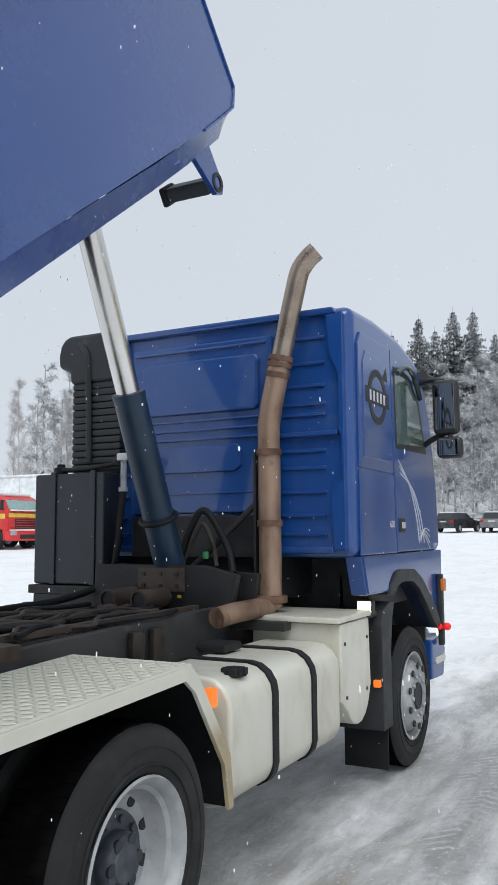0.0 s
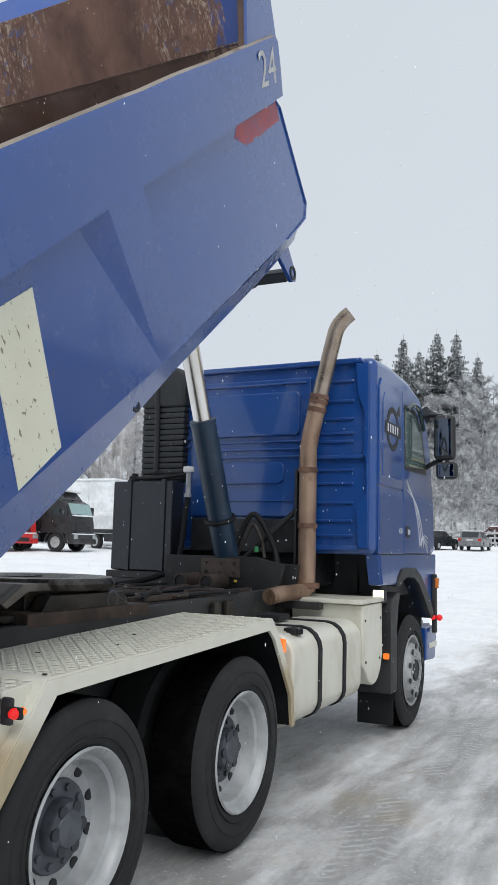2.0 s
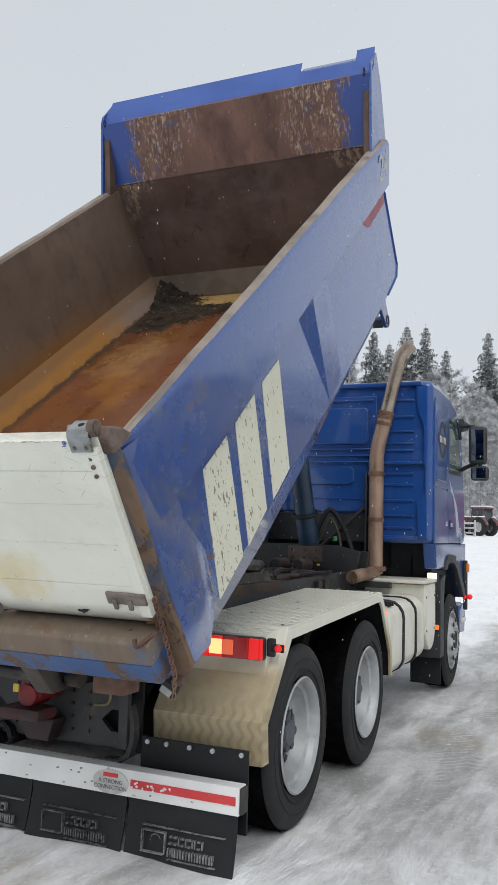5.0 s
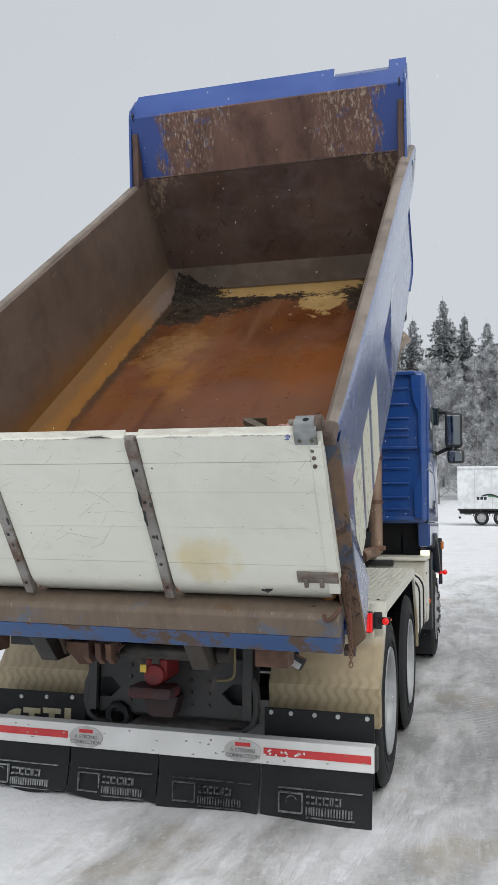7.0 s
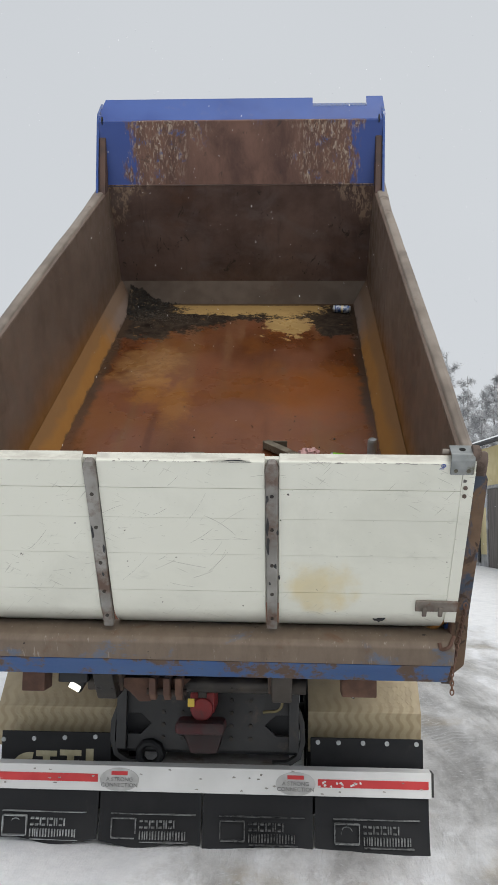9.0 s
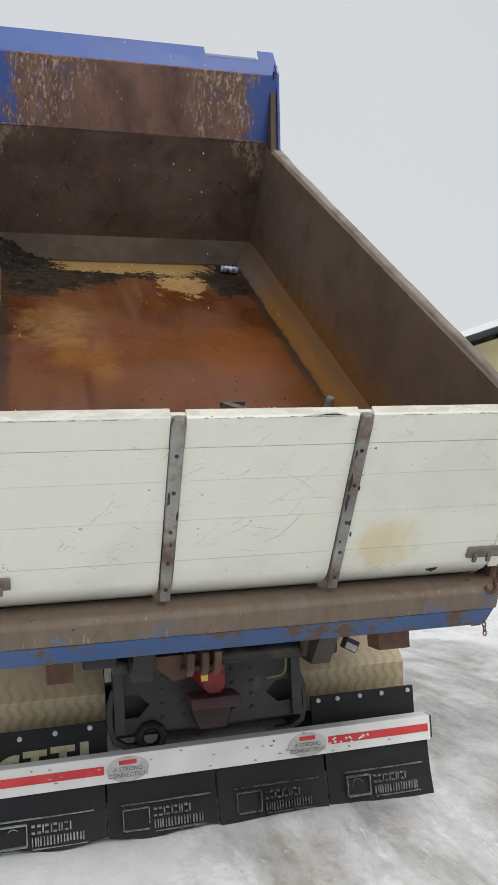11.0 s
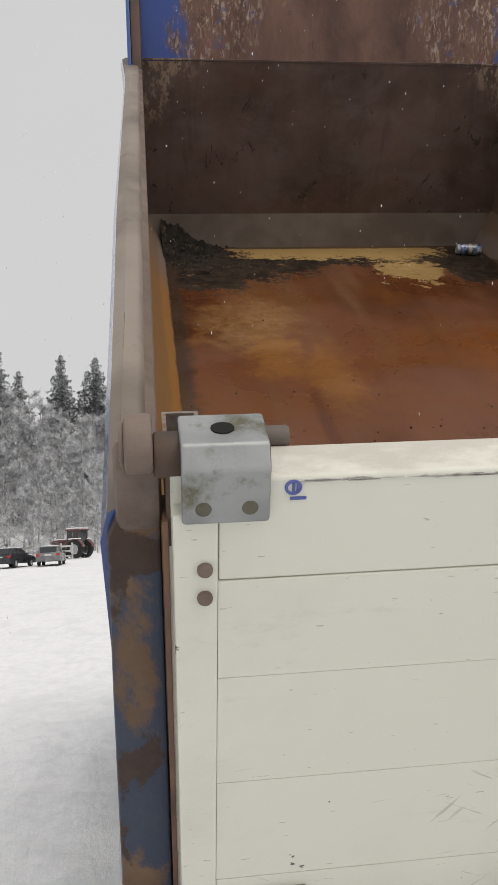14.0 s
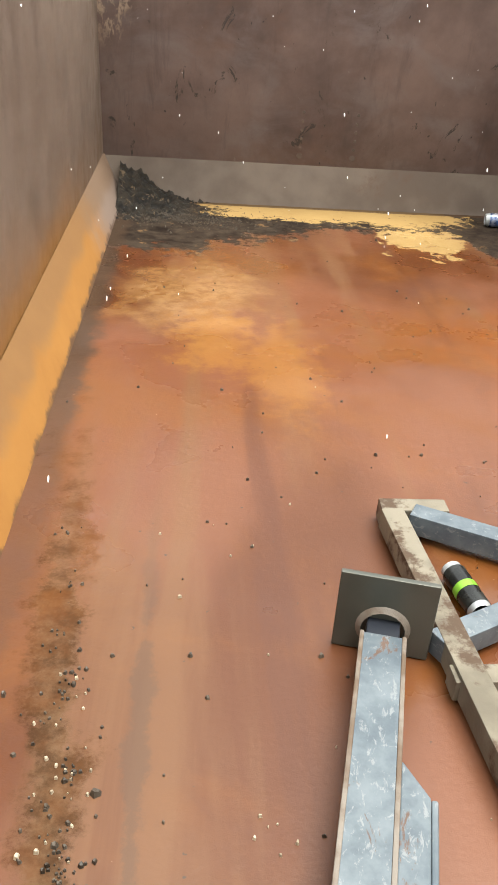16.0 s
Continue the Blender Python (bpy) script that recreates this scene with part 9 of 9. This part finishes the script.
def farm_tractor():
    root = thing("farm_tractor", "dull red farm tractor with a front loader, covered in snow", "tractor")
    part("bonnet", box(-0.38, 0.38, 0.4, 2.3, 0.95, 1.65, 0.08), TRACTOR_RED, root)
    cb = part("cab", prism([(-0.9, 1.2), (-1.0, 2.65), (0.35, 2.65), (0.45, 1.2)], "x", -0.7, 0.7, 0.04), DARK_GLASS, root)
    for x in (-0.7, 0.7):
        for y, y2 in ((-0.9, -1.0), (0.45, 0.35), (-0.25, -0.28)):
            part("cab_post", tube([(x, y, 1.2), (x, y2, 2.65)], 0.04, 6), TRACTOR_RED, cb)
    part("cab_roof", box(-0.8, 0.8, -1.15, 0.55, 2.62, 2.78, 0.06), TRACTOR_RED, root)
    snow_cap(root, -0.75, 0.75, -1.1, 0.5, 2.77, 0.12)
    snow_cap(root, -0.35, 0.35, 0.5, 2.25, 1.64, 0.12)
    for s in (-1, 1):
        small_wheel(root, s * 1.05, -0.6, 0.85, 0.45, 0.5)
        small_wheel(root, s * 0.95, 1.8, 0.55, 0.35, 0.5)
        gd = part("wheel_guard", prism(arc(-0.6, 0.85, 0.98, 20, 170, 10) + arc(-0.6, 0.85, 0.92, 170, 20, 10), "x", *sorted((s * 0.6, s * 1.05))), TRACTOR_RED, root)
        snow_cap(root, *sorted((s * 0.62, s * 1.03)), -1.2, 0.1, 1.80, 0.10)
        snow_cap(root, *sorted((s * 0.65, s * 0.92)), 1.5, 2.1, 1.10, 0.07)
        part("loader_arm", tube([(s * 0.55, 0.4, 1.7), (s * 0.55, 2.0, 1.75), (s * 0.55, 3.2, 0.8)], 0.09, 6), TRACTOR_RED, root)
        part("loader_ram", tube([(s * 0.55, 0.9, 1.1), (s * 0.55, 2.4, 1.45)], 0.05, 6), GALV, root)
    part("loader_fork", box(-0.8, 0.8, 3.2, 3.4, 0.25, 0.95, 0.03), DARK, root)
    part("belly", box(-0.35, 0.35, -0.9, 1.9, 0.6, 1.1, 0.04), DARK, root)
    for s in (-1, 1):
        snow_cap(root, *sorted((s * 0.46, s * 0.64)), 0.5, 2.0, 1.82, 0.09)
    snow_cap(root, -0.8, 0.8, 3.18, 3.42, 0.95, 0.10)
    stand(root, -6.9, 84, 60)


farm_tractor()


# guard rail along the wood
def guard_rail():
    root = thing("guard_rail", "weathered grey board fence along the wood", "fence")
    for k in range(22):
        az = -22 + 15.0 * k / 21
        x, y, z = polar(az, 80)
        part("post", box(x - 0.07, x + 0.07, y - 0.07, y + 0.07, z - 0.1, z + 1.55, 0.01), LABEL_GREY, root)
        if k < 21:
            x2, y2, z2 = polar(-22 + 15.0 * (k + 1) / 21, 80)
            for h in (0.35, 0.8, 1.25):
                b = tube([(x, y - 0.1, z + h), (x2, y2 - 0.1, z2 + h)], 0.11, 4)
                part("rail", b, FENCE_GREY, root)


FENCE_GREY = surface("weathered_boards", (0.20, 0.20, 0.20), (0.42, 0.43, 0.44), 2, (0.8, 0.9), bump=0.2)
guard_rail()
x, y, z = polar(-0.7, 88)
gp = part("gate_pillar", box(x - 0.35, x + 0.35, y - 0.35, y + 0.35, z - 0.2, z + 2.6, 0.04), FENCE_GREY)
tagged(gp, "pale concrete pillar standing in the snow bank", "pillar")


# yellow workshop with its row of doors
def workshop():
    root = thing("workshop", "yellow rendered workshop with dark doors and a snowy eave", "building")
    L, H = 30.0, 4.9
    wl_ = part("wall", box(0, L, 0, 9, -1.5, H, 0.02), RENDER_YELLOW, root)
    part("plinth_band", box(-0.02, L + 0.02, -0.025, 9.02, 2.35, 3.15, 0.0), RENDER_GREY, wl_)
    part("plinth", box(-0.02, L + 0.02, -0.03, 9.03, -1.5, 0.35, 0.0), FENCE_GREY, wl_)
    rf = part("roof", prism([(-0.7, H - 0.05), (4.5, H + 1.7), (9.7, H - 0.05), (9.7, H + 0.12), (4.5, H + 1.9), (-0.7, H + 0.12)], "x", -0.6, L + 0.6, 0.01), SNOW, root, "snow-covered roof")
    part("gutter", tube([(-0.6, -0.75, H), (L + 0.6, -0.75, H)], 0.09, 8), INK, rf)
    for k in range(7):
        x0 = 1.2 + k * 4.1
        dr = part("door", box(x0, x0 + 1.9 + 0.8 * (k % 2), -0.06, 0.05, -0.3, 3.1, 0.01), DOOR_DARK, root, "dark panelled door")
        part("door_frame", prism([(x0 - 0.15, -0.3), (x0 - 0.15, 3.25), (x0 + 2.05 + 0.8 * (k % 2), 3.25), (x0 + 2.05 + 0.8 * (k % 2), -0.3), (x0 + 1.92 + 0.8 * (k % 2), -0.3), (x0 + 1.92 + 0.8 * (k % 2), 3.12), (x0 - 0.02, 3.12), (x0 - 0.02, -0.3)], "y", -0.09, 0.02), FENCE_GREY, dr)
        part("downpipe", tube([(x0 - 0.9, -0.7, H - 0.1), (x0 - 0.9, -0.12, H - 0.6), (x0 - 0.9, -0.12, 0)], 0.06, 8), INK, rf)
    x, y, z = polar(8.6, 44)
    x2, y2, _ = polar(25.0, 23)
    root.matrix_world = Matrix.Translation((x, y, z - 0.1)) @ Matrix.Rotation(math.atan2(y2 - y, x2 - x), 4, "Z")


RENDER_YELLOW = surface("yellow_render", (0.52, 0.44, 0.24), (0.60, 0.52, 0.31), 2, (0.8, 0.9), bump=0.2, dirt=((0.40, 0.37, 0.28), 0.55, 0.8))
RENDER_GREY = surface("grey_render", (0.30, 0.33, 0.35), (0.38, 0.41, 0.43), 2, (0.8, 0.9), bump=0.2)
DOOR_DARK = surface("dark_door_boards", (0.07, 0.06, 0.055), (0.13, 0.115, 0.105), 5, (0.6, 0.8), bump=0.1, stretch=(6, 1, 0.6))
workshop()


# corrugated hall with a rounded roof, and the aerial on it
def hall():
    root = thing("storage_hall", "pale blue-grey corrugated hall with a rounded roof", "building")
    verts, faces = [], []
    prof = []
    n = 40
    W, H = 7.5, 10.6
    for i in range(n + 1):
        a = math.pi * i / n
        prof.append((-W * math.cos(a), 6.0 + (H - 6.0) * math.sin(a) ** 0.8))
    prof = [(-W, -2.0)] + prof + [(W, -2.0)]
    # end wall of narrow upright corrugations
    m = 150
    for i in range(m + 1):
        x = -W + 2 * W * i / m
        top = 6.0 + (H - 6.0) * max(0, 1 - (x / W) ** 2) ** 0.4
        yy = 0.03 * (1 if (i // 2) % 2 else -1)
        verts += [(x, yy, -2.0), (x, yy, top)]
    faces = [(2 * i, 2 * i + 2, 2 * i + 3, 2 * i + 1) for i in range(m)]
    raw("end_wall", verts, faces, CORR, root)
    b = prism([(x, z) for x, z in prof], "y", 0.1, 26.0)
    part("shell", b, CORR, root)
    part("roof_edge", tube([(x, 0.0, z + 0.05) for x, z in prof[1:-1]], 0.10, 6), SNOW, root)
    x, y, z = polar(40.5, 46)
    root.matrix_world = Matrix.Translation((x, y, z)) @ Matrix.Rotation(radians(-32), 4, "Z")
    ae = thing("aerial_mast", "white panel aerial on a short pole above the hall", "aerial")
    part("pole", disc((0, 0, -8.6), 0.08, 9.6, "z", 10), GALV, ae)
    part("aerial_panel", box(-0.22, 0.22, -0.1, 0.1, 0.4, 2.3, 0.05), WHITE, ae)
    part("aerial_panel", box(-0.36, -0.26, -0.06, 0.06, 0.5, 2.2, 0.03), WHITE, ae)
    x, y, z = polar(33.6, 50)
    ae.matrix_world = Matrix.Translation((x, y, z + 10.2))


CORR = surface("pale_corrugated_steel", (0.36, 0.43, 0.48), (0.44, 0.51, 0.56), 3, (0.45, 0.6), metal=0.1, bump=0.0)
hall()


# ---- light snowfall round the truck ----
def snowfall():
    rnd = random.Random(77)
    verts, faces = [], []
    for _ in range(2400):
        c = Vector((rnd.uniform(-2.2, 3.0), rnd.uniform(0.3, 8.0), rnd.uniform(0.1, 6.5)))
        r = rnd.uniform(0.0009, 0.0020) * (1.5 if rnd.random() < 0.05 else 1.0)
        lean = Vector((rnd.uniform(-0.2, 0.2), rnd.uniform(-0.2, 0.2), rnd.uniform(1.4, 4.5)))
        n = len(verts)
        for h in (-0.6, 0.6):
            for k in range(5):
                a = k * math.tau / 5
                verts.append(tuple(c + lean * (r * h) + Vector((r * math.cos(a), r * math.sin(a), 0))))
        for k in range(5):
            a, b = k, (k + 1) % 5
            faces.append((n + a, n + b, n + 5 + b, n + 5 + a))
        verts += [tuple(c + lean * r), tuple(c - lean * r)]
        for k in range(5):
            faces += [(n + 5 + k, n + 5 + (k + 1) % 5, n + 10), (n + (k + 1) % 5, n + k, n + 11)]
    ob = raw("falling_snow", verts, faces, SNOW)
    tagged(ob, "light white snowflakes falling round the tipper truck", "snow", "", "stuff")


snowfall()
